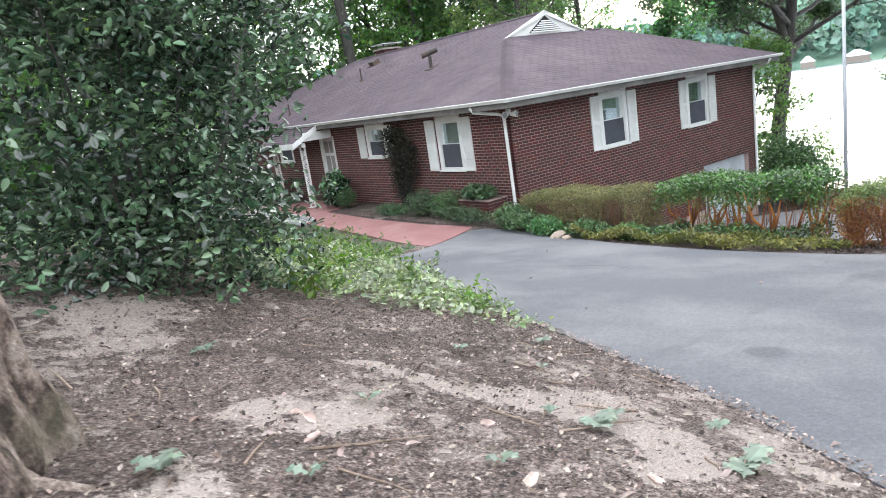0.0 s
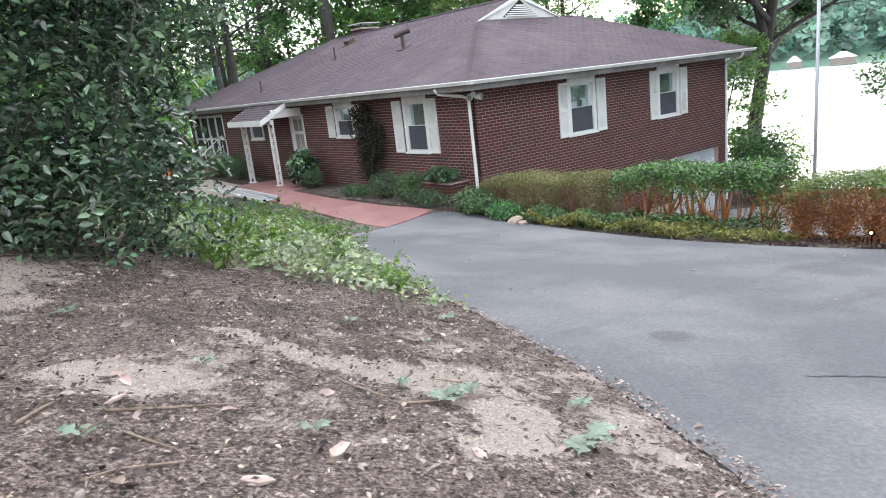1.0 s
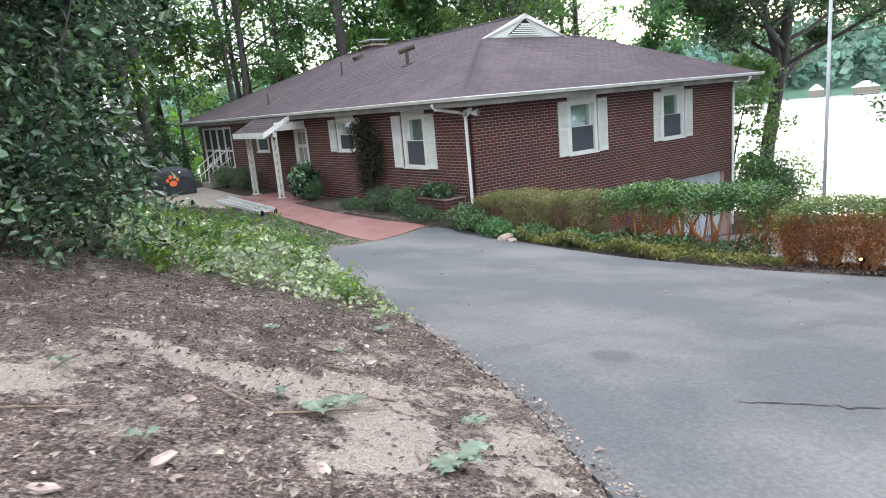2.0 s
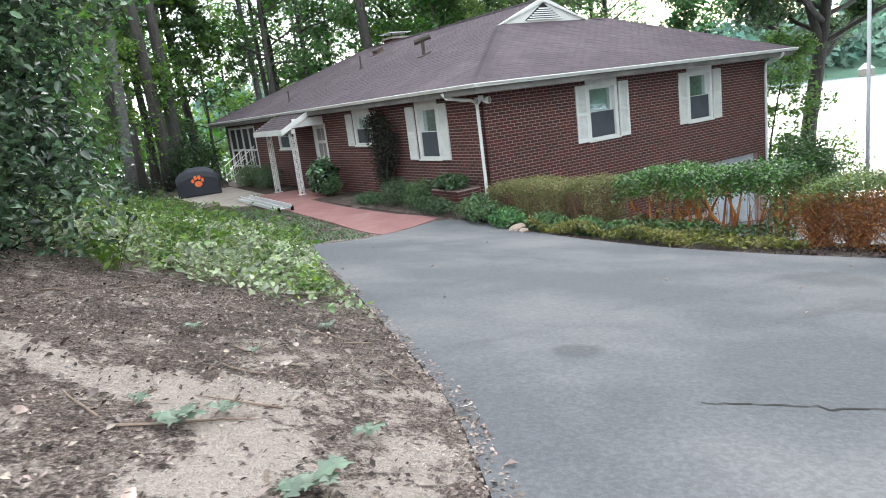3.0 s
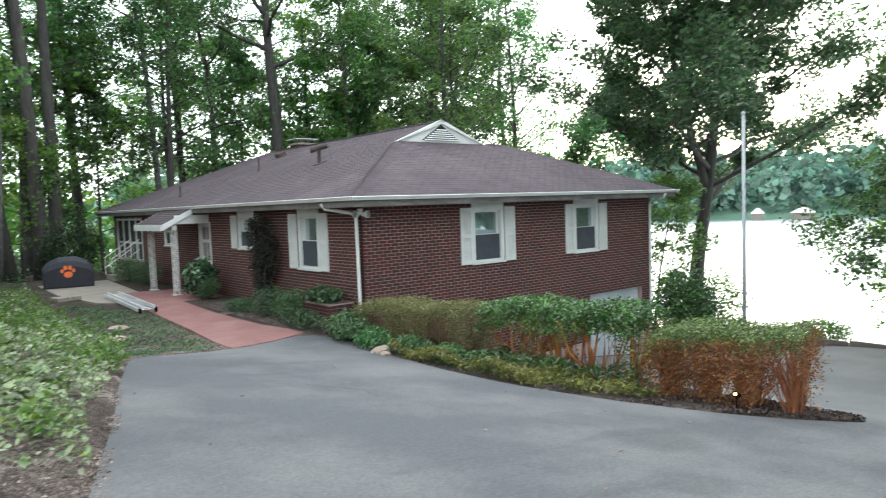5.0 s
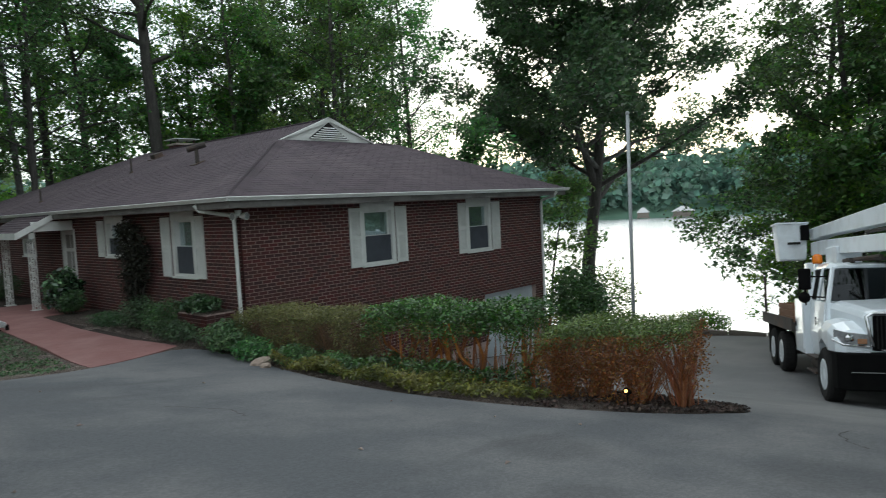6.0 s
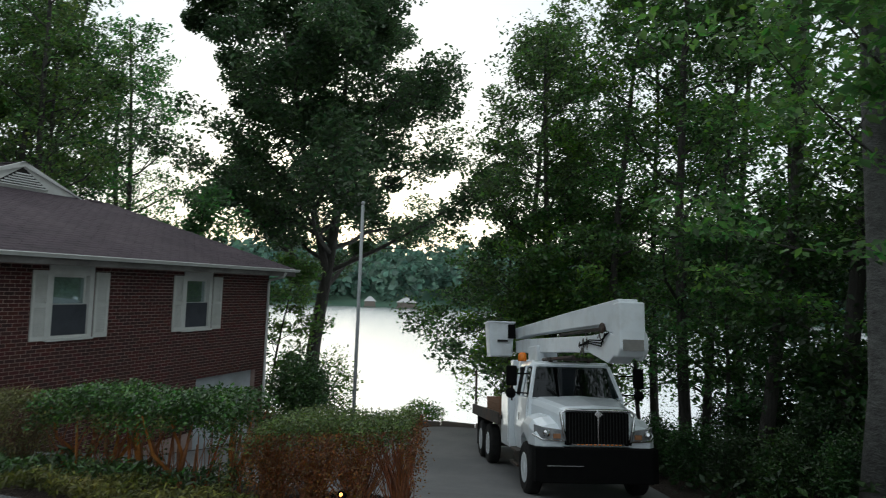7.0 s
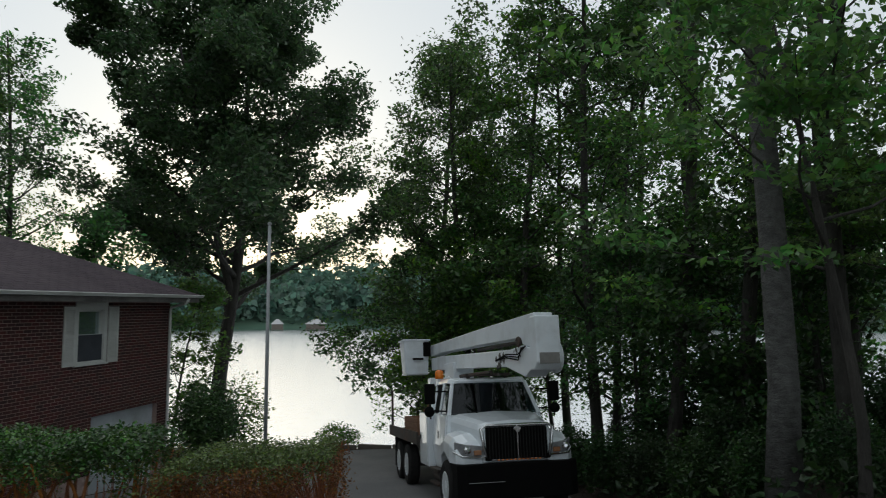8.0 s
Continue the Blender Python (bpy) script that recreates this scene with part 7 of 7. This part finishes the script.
for y in (28.03, 29.15):
    for off in (0.45, 0.85):
        part("handrail", Soup().tube([(9.95, y, -0.2 + off), (11.0, y, 0.5 + off)], 0.02, 6), M["iron"], stair)
    for k in range(6):
        x = 9.97 + 0.2 * k
        part("baluster", Soup().tube([(x, y, -0.02 + 0.1 * k), (x, y, 0.66 + 0.133 * k)], 0.012, 5), M["iron"], stair)

# roof things
vent = thing("vent_pipe", "rusty T-shaped flue pipe on the roof", "vent pipe", pose(13.47, 17.9, EZ + PITCH * (13.47 - EX0)))
part("pipe", Soup().tube([(0, 0, -0.05), (0, 0, 0.42)], 0.055, 10), M["steel"], vent)
part("hood", Soup().tube([(-0.20, 0.16, 0.40), (0.0, 0.0, 0.47), (0.20, -0.16, 0.54)], 0.085, 10), M["steel"], vent)
part("flashing", Soup().block(pose(0, 0, 0.02, 0, -math.degrees(math.atan(PITCH)), 0), 0.34, 0.3, 0.02), M["steel"], vent)
for x, y, h in ((13.6, 22.4, 0.45), (11.55, 24.6, 0.40)):
    v = thing("vent_pipe", "thin dark plumbing vent on the roof", "vent pipe", pose(x, y, EZ + PITCH * (x - EX0)))
    part("pipe", Soup().tube([(0, 0, -0.05), (0, 0, h)], 0.03, 8), M["steel"], v)
    part("collar", Soup().lathe([(0.09, -0.03), (0.05, 0.06)], 10), M["steel"], v)
v = thing("roof_vent", "low box vent on the roof", "roof vent", pose(15.2, 23.9, EZ + PITCH * (15.2 - EX0)))
part("box", Soup().block(pose(0, 0, 0.09, 0, -21, 0), 0.34, 0.34, 0.16), M["steel"], v, bevel=0.02)
part("flange", Soup().block(pose(0, 0, 0.012, 0, -21, 0), 0.5, 0.5, 0.02), M["steel"], v)
chim = thing("chimney", "brick chimney with a pale metal cap", "chimney", pose(17.3, 26.0, 4.0))
part("stack", Soup().box(-0.4, 0.4, -0.35, 0.35, -0.2, 1.05), M["brick"], chim, bevel=0.01)
part("crown", Soup().box(-0.46, 0.46, -0.41, 0.41, 1.051, 1.12), M["concrete"], chim)
for dx in (-0.34, 0.34):
    for dy in (-0.3, 0.3):
        part("leg", Soup().box(dx - 0.02, dx + 0.02, dy - 0.02, dy + 0.02, 1.121, 1.27), M["steel"], chim)
part("cap", Soup().box(-0.52, 0.52, -0.47, 0.47, 1.271, 1.30), M["alu"], chim)
flood = thing("floodlight", "pair of white floodlights under the eave corner", "floodlight", pose(11.02, 11.98, 2.14))
part("base", Soup().lathe([(0.05, 0.0), (0.06, 0.04), (0.06, 0.12)], 12), M["white"], flood)
for dx, dy in ((-0.10, -0.02), (0.05, -0.13)):
    d = Vector((dx, dy, -0.02)).normalized()
    e = Vector((dx, dy, 0.0))
    lampb = part("lamp_head", Soup().tube([e * 0.3, e * 0.8, e * 1.3, e * 1.5], [0.03, 0.055, 0.075, 0.078], 12), M["white"], flood)
    part("lens", Soup().tube([e * 1.501, e * 1.54], [0.068, 0.05], 12), M["lens"], flood)

# planting along the path
def low(name, label, x, y, r, h, n, size, leaf, seed, shape=0.5, z=None, rx=None):
    zz = drive_z(x, y) if z is None else z
    rx = rx or r
    b = [(0, 0, h * 0.5, r * 0.8, rx * 0.8, h * 0.5), (r * 0.3, rx * 0.25, h * 0.55, r * 0.6, rx * 0.6, h * 0.42), (-r * 0.3, -rx * 0.3, h * 0.45, r * 0.6, rx * 0.6, h * 0.42)]
    return bush(name, label, b, n, size, leaf, seed, pose(x, y, zz), 6, shape, "shrub", floor=0.0, stem_r=0.012)


low("shrub", "rounded dark green shrub beside the path", 10.15, 14.75, 0.58, 0.70, 3000, 0.045, M["leaf_shrub"], 81)
low("shrub", "rounded dark green shrub beside the path", 10.25, 13.85, 0.60, 0.68, 3000, 0.045, M["leaf_shrub"], 82)
low("shrub", "broad-leaved green shrub against the porch post", 10.35, 19.75, 0.62, 1.15, 1700, 0.15, M["leaf_holly"], 83)
low("shrub", "small dense shrub in front of the wall", 10.30, 19.05, 0.45, 0.62, 1500, 0.06, M["leaf_shrub"], 84)
low("shrub", "low spreading juniper at the path's edge", 9.98, 16.0, 0.50, 0.30, 2000, 0.06, M["leaf_shrub"], 85, 0.3, rx=1.0)
low("shrub", "low spreading juniper at the drive's edge", 9.98, 12.9, 0.44, 0.36, 2800, 0.06, M["leaf_shrub"], 86, 0.3, rx=1.35)
low("shrub", "low leafy plant at the drive's corner", 10.20, 11.30, 0.55, 0.55, 2600, 0.085, M["leaf_fern"], 87, 0.35, rx=0.85)
low("shrub", "low leafy plant beside the drive", 10.12, 10.30, 0.42, 0.38, 1700, 0.08, M["leaf_fern"], 88, 0.35, rx=0.6)
low("shrub", "low ferny plant under the thin hedge", 10.22, 9.2, 0.36, 0.34, 1500, 0.075, M["leaf_fern"], 99, 0.35, rx=0.65)
low("shrub", "low ferny plant at the edge of the juniper", 10.12, 8.1, 0.32, 0.30, 1300, 0.075, M["leaf_fern"], 100, 0.35, rx=0.55)
low("shrub", "dark azalea under the porch window", 10.35, 25.0, 0.70, 0.95, 2600, 0.06, M["leaf_shrub"], 89, rx=1.1)
low("shrub", "dark azalea beside the steps", 10.20, 26.9, 0.70, 1.0, 2400, 0.06, M["leaf_shrub"], 90, rx=0.8)
low("shrub", "large dark evergreen shrub behind the grill", 9.3, 31.5, 1.6, 2.4, 4200, 0.12, M["leaf_dark"], 91)
low("shrub", "dense dark shrub behind the garage corner", 24.2, 12.1, 1.5, 2.6, 7500, 0.12, M["leaf_shrub"], 92, z=-2.8)
low("shrub", "tall light green bush on the lake bank", 27.4, 12.6, 1.3, 2.9, 1700, 0.13, M["leaf_light"], 101, z=-3.2)
low("shrub", "leafy bush on the lake bank", 26.9, 14.3, 1.5, 2.4, 3200, 0.12, M["leaf_light"], 93, z=-3.0)
low("shrub", "leafy bush above the water", 29.6, 6.2, 1.1, 2.0, 2200, 0.12, M["leaf_light"], 94, z=-3.4)
low("shrub", "leafy bush above the water", 29.9, 9.9, 1.2, 1.1, 1700, 0.12, M["leaf_light"], 95, z=-3.5)
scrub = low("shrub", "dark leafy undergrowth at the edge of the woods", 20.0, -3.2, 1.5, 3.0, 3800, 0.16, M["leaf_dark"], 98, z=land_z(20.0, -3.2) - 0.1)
# Small copies beside the truck are added to stand in for deep shade.
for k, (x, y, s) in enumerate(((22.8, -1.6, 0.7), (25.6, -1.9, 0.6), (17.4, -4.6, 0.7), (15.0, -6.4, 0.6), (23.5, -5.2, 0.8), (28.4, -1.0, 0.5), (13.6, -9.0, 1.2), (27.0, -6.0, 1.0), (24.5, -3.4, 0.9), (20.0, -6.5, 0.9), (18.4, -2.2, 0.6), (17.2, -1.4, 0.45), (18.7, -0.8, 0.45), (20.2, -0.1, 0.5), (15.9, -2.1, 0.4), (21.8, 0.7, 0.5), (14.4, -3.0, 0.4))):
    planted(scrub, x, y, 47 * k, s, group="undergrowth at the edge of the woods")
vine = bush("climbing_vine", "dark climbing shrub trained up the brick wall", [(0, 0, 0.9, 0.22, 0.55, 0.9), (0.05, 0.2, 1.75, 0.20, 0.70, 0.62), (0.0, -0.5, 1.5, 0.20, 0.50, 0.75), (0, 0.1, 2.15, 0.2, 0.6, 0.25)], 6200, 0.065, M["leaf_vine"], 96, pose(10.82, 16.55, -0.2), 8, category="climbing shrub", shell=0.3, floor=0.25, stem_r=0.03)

pz = -0.2
planter = thing("planter", "low brick planter box against the house", "planter", pose(0, 0, 0))
part("core", Soup().box(10.42, 11.06, 12.42, 13.52, pz - 0.2, 0.22), M["mortar"], planter)
for k in range(6):
    z = pz - 0.04 + k * COURSE
    y = 12.40 - (UNIT / 2 if k % 2 else 0)
    while y < 13.54:
        a, b = max(12.40, y), min(13.54, y + UNIT - 0.014)
        y += UNIT
        if b - a > 0.04:
            part("brick", Soup().box(10.405, 10.4195, a, b, z, z + COURSE - 0.012), M["brick_one"], planter)
    x = 10.405
    while x < 11.0:
        part("brick", Soup().box(x, min(x + UNIT - 0.014, 11.06), 12.405, 12.4195, z, z + COURSE - 0.012), M["brick_one"], planter)
        x += UNIT
part("soil", Soup().box(10.45, 11.05, 12.45, 13.5, 0.2205, 0.24), M["soil"], planter)
low("shrub", "spreading green plant growing in the brick planter", 10.60, 12.95, 0.50, 0.32, 1500, 0.11, M["leaf_shrub"], 97, 0.35, z=0.24, rx=0.75)

# ladder lying beside the path
lad = thing("ladder", "aluminium extension ladder lying beside the path", "ladder", look((8.20, 17.6, -0.10), (8.45, 22.1, -0.09)) @ pose(0, 0, 0))
for dx in (-0.19, 0.19):
    part("rail", Soup().box(dx - 0.015, dx + 0.015, -0.04, 0.04, -4.5, 0.0), M["alu"], lad)
for dx in (-0.15, 0.15):
    part("rail", Soup().box(dx - 0.014, dx + 0.014, 0.045, 0.115, -4.2, 0.1), M["alu"], lad)
for k in range(15):
    part("rung", Soup().tube([(-0.18, 0.0, -0.15 - 0.3 * k), (0.18, 0.0, -0.15 - 0.3 * k)], 0.016, 6), M["alu"], lad)
for dx in (-0.19, 0.19):
    part("foot", Soup().box(dx - 0.03, dx + 0.03, -0.06, 0.06, 0.001, 0.09), M["black"], lad)

# covered grill
gr = thing("grill", "barbecue grill under a dark navy cover with an orange print", "grill", pose(8.25, 27.0, -0.19, 0, 0, 168))
prof = [(-0.33, 0.02), (-0.35, 0.75), (-0.30, 0.92), (-0.16, 1.10), (0.16, 1.12), (0.30, 0.95), (0.35, 0.75), (0.33, 0.02)]
rows = []
for k, (w, sx) in enumerate(((-0.80, 0.8), (-0.76, 0.97), (-0.6, 1.0), (-0.3, 1.0), (0.0, 1.0), (0.3, 1.0), (0.6, 1.0), (0.76, 0.97), (0.80, 0.8))):
    rows.append([(w, x * sx, z * (1 - 0.34 * (abs(w) / 0.80) ** 3)) for x, z in prof])
part("cover", lofted(rows), M["navy"], gr, "dark navy fabric cover", 0.03)
mark = Soup()
for cx, cz, rx_, rz_ in ((0.0, 0.48, 0.14, 0.11), (-0.17, 0.62, 0.055, 0.075), (-0.06, 0.72, 0.06, 0.085), (0.08, 0.72, 0.06, 0.085), (0.19, 0.61, 0.055, 0.075)):
    mark.add([(cx + rx_ * math.cos(a), 0.365 - 0.05 * max(0, cz + rz_ * math.sin(a) - 0.72), cz + rz_ * math.sin(a)) for a in [i * math.pi / 9 for i in range(18)]], [tuple(range(18))])
part("print", mark, M["orange"], gr, "orange printed shape")
part("wheel", Soup().tube([(0.7, 0.2, 0.07), (0.74, 0.2, 0.07)], 0.07, 12), M["black"], gr)


def stone(x, y, sx, sy, sz, seed, label, z=None):
    rng = np.random.default_rng(seed)
    s = Soup()
    n = 12
    for k, (r, zz) in enumerate(((0.75, 0.0), (1.0, 0.3), (0.95, 0.7), (0.6, 1.0))):
        s.v += [(sx * r * (1 + 0.12 * rng.normal()) * math.cos(2 * math.pi * j / n), sy * r * (1 + 0.12 * rng.normal()) * math.sin(2 * math.pi * j / n), sz * zz) for j in range(n)]
    s.f = [(k * n + j, k * n + (j + 1) % n, (k + 1) * n + (j + 1) % n, (k + 1) * n + j) for k in range(3) for j in range(n)] + [tuple(range(n - 1, -1, -1)), tuple(range(3 * n, 4 * n))]
    return solid("rock", s, M["rock"], label, "rock", pose(x, y, (land_z(x, y) if z is None else z) - 0.01, 0, 0, 25 * seed), bevel=0.01)


stone(9.88, 9.72, 0.24, 0.14, 0.12, 1, "pale brown rock at the drive's edge", z=drive_z(9.88, 9.72))
stone(9.72, 9.35, 0.12, 0.09, 0.07, 2, "small pale rock at the drive's edge", z=drive_z(9.7, 9.3))
stone(6.55, 14.2, 0.42, 0.26, 0.10, 3, "flat brown rock among the ivy")
stone(7.0, 15.6, 0.25, 0.2, 0.09, 4, "flat brown rock among the ivy")
slabs = solid("paving_slab", Soup().box(-0.35, 0.35, -0.25, 0.25, 0, 0.12), M["concrete"], "grey concrete slab beside the patio", "slab", pose(7.3, 22.6, land_z(7.3, 22.6), 0, 0, 15), bevel=0.01)

# flagpole, edge timbers, spotlight
fp = thing("flagpole", "bare galvanised flagpole near the lake", "flagpole", pose(25.6, 10.85, land_z(25.6, 10.85)))
fph = 4.93 - land_z(25.6, 10.85)
part("pole", Soup().tube([(0, 0, -0.2), (0, 0, fph * 0.5), (0, 0, fph)], [0.066, 0.062, 0.055], 14), M["pole"], fp, smooth=True)
part("finial", Soup().lathe([(0.02, 0), (0.07, 0.04), (0.07, 0.10), (0.02, 0.14)], 12, pose(0, 0, fph)), M["pole"], fp, smooth=True)
part("pulley", Soup().box(0.06, 0.12, -0.02, 0.02, fph - 0.25, fph - 0.1), M["pole"], fp)
part("rope", Soup().tube([(0.10, 0, fph - 0.2), (0.11, 0.01, fph * 0.5), (0.10, 0, 1.2)], 0.006, 4), M["white"], fp)
for k in range(4):
    x0, y0 = 28.78, 4.7 + 1.35 * k
    tm = Soup().block(pose(0, 0, 0.06), 0.17, 1.28, 0.16)
    solid("edge_timber", tm, M["timber"], "weathered timber along the end of the drive", "timber", pose(x0 - 0.04 * (k % 2), y0 + 0.65, drive_z(x0, y0) - 0.03, 0, 0, 3 * (k % 2)), "timbers at the drive's end", bevel=0.015)
sl = thing("spotlight", "small lit garden spotlight under the hedge", "spotlight", pose(10.72, 3.62, drive_z(10.72, 3.62)))
part("stake", Soup().tube([(0, 0, -0.05), (0, 0, 0.14)], 0.010, 6), M["black"], sl)
part("housing", Soup().tube([(0.05, 0, 0.15), (-0.03, 0, 0.18)], [0.03, 0.042], 12), M["black"], sl)
part("lamp_lens", Soup().tube([(-0.031, 0, 0.1805), (-0.036, 0, 0.1825)], [0.020, 0.018], 12), M["lamp_on"], sl)

# cracks and small litter on the drive
M["crack"] = surface("dark_crack", (0.02, 0.018, 0.016), (0.035, 0.03, 0.028), 9, 0.95, 0)
def crack(points, seed, width=0.012):
    rng = np.random.default_rng(seed)
    s = Soup()
    pts = []
    for (x0, y0), (x1, y1) in zip(points, points[1:]):
        for k in range(8):
            f = k / 8
            pts.append((x0 + (x1 - x0) * f + rng.normal() * 0.012, y0 + (y1 - y0) * f + rng.normal() * 0.012))
    for k in range(len(pts) - 1):
        (x0, y0), (x1, y1) = pts[k], pts[k + 1]
        w = width * rng.uniform(0.3, 1.0)
        nx, ny = -(y1 - y0), x1 - x0
        q = math.hypot(nx, ny) or 1
        nx, ny = nx / q * w / 2, ny / q * w / 2
        s.add([(x + a * nx, y + a * ny, drive_z(x, y) + 0.004) for x, y, a in ((x0, y0, 1), (x0, y0, -1), (x1, y1, -1), (x1, y1, 1))], [(0, 1, 2, 3)])
    ob = part("crack", s, M["crack"])
    return tagged(ob, "thin dark crack in the asphalt", "crack", kind="structure")


crack([(4.35, 1.63), (4.62, 1.40), (4.86, 1.14), (5.4, 0.75), (6.1, 0.4)], 1, 0.016)
crack([(6.9, 6.9), (7.3, 6.3), (7.2, 5.8)], 2, 0.01)
crack([(10.2, 1.2), (10.7, 1.5), (11.1, 1.45)], 3, 0.012)
crack([(11.6, 0.4), (11.9, 0.9)], 4, 0.012)
rd = np.random.default_rng(9)
for x, y in ((8.06, 8.24), (7.1, 4.05), (3.25, 1.62), (5.9, 6.4), (8.9, 5.6), (6.6, 2.4), (4.9, 4.6), (5.0, 6.9), (9.0, 4.2), (9.3, 3.4), (6.3, 8.7), (7.6, 3.0)):
    r = rd.uniform(0.018, 0.036)
    lf = Soup().add([(-r, 0, 0.004), (0, -r * 0.45, 0.016), (r, 0, 0.006), (0, r * 0.45, 0.02), (0, 0, 0.002)], [(0, 1, 4), (1, 2, 4), (2, 3, 4), (3, 0, 4)])
    solid("fallen_leaf", lf, M["chip"], "pale dry leaf lying on the asphalt", "leaf", pose(x, y, drive_z(x, y) + 0.002, 0, 0, rd.uniform(0, 360)), "leaves on the drive")

# boathouses across the lake
M["far_roof"] = surface("pale_boathouse_roof", (0.42, 0.42, 0.42), (0.55, 0.55, 0.55), 0.3, 0.9, 0)
def boathouse(az, d, w, label):
    x, y = d * math.cos(math.radians(az)), d * math.sin(math.radians(az))
    t = thing("boathouse", label, "boathouse", pose(x, y, WATER, 0, 0, az + 90), group="boathouses")
    for sx in (-1, 1):
        for sy in (-1, 1):
            part("post", Soup().box(sx * w * 0.45 - 0.15, sx * w * 0.45 + 0.15, sy * w * 0.35 - 0.15, sy * w * 0.35 + 0.15, -0.3, 2.2), M["timber"], t)
    part("deck", Soup().box(-w * 0.6, w * 0.6, -w * 0.5, w * 0.5, 0.35, 0.6), M["timber"], t)
    s = Soup().add([(-w * 0.6, -w * 0.5, 2.2), (w * 0.6, -w * 0.5, 2.2), (w * 0.6, w * 0.5, 2.2), (-w * 0.6, w * 0.5, 2.2), (-w * 0.12, 0, 3.9), (w * 0.12, 0, 3.9)], [(3, 2, 1, 0), (0, 1, 5, 4), (2, 3, 4, 5), (1, 2, 5), (3, 0, 4)])
    part("roof", s, M["far_roof"], t, "grey hipped roof")
    part("wall", Soup().box(-w * 0.52, w * 0.52, -w * 0.42, w * 0.42, 0.6, 2.19), M["timber"], t)
    return t


boathouse(21.85, 243, 6.2, "boathouse with a grey hipped roof on the far shore")
boathouse(24.9, 244, 3.6, "small boathouse on the far shore")

# ---- bricks ----
def lay(side, wall, u0, u1, v0, v1, near):
    """All bricks of a wall: those in the near stretch as pieces of their own, the rest joined."""
    rest, shared = Soup(), {}
    for a, b, v in wall_bricks(side, u0, u1, v0, v1):
        if near and near[0] <= a and b <= near[1] and near[2] <= v <= near[3]:
            key = round(b - a, 3)
            if key not in shared:
                s = Soup().box(0, b - a, -0.0005, 0.06, 0, COURSE - 0.012)
                shared[key] = s.mesh("brick", M["brick_one"])
            ob = new("brick", shared[key])
            ob.parent = wall
            ob.location = (a, WY0, v)
        else:
            k = len(rest.v)
            p = [to_wall(side, u, z, w) for w in (0.0, -0.02) for u, z in ((a, v), (b, v), (b, v + COURSE - 0.012), (a, v + COURSE - 0.012))]
            rest.v += p
            rest.f += [(k, k + 1, k + 2, k + 3), (k + 3, k + 2, k + 6, k + 7), (k + 1, k, k + 4, k + 5), (k, k + 3, k + 7, k + 4), (k + 2, k + 1, k + 5, k + 6)]
    tagged(part("bricks", rest, M["brick"], wall), kind="stuff")


lay("b", wall_b, WX0, WX1, -1.80, 2.31, (11.1, 13.45, 0.35, 2.20))
lay("a", wall_a, WY0, WY1, -0.45, 2.31, None)
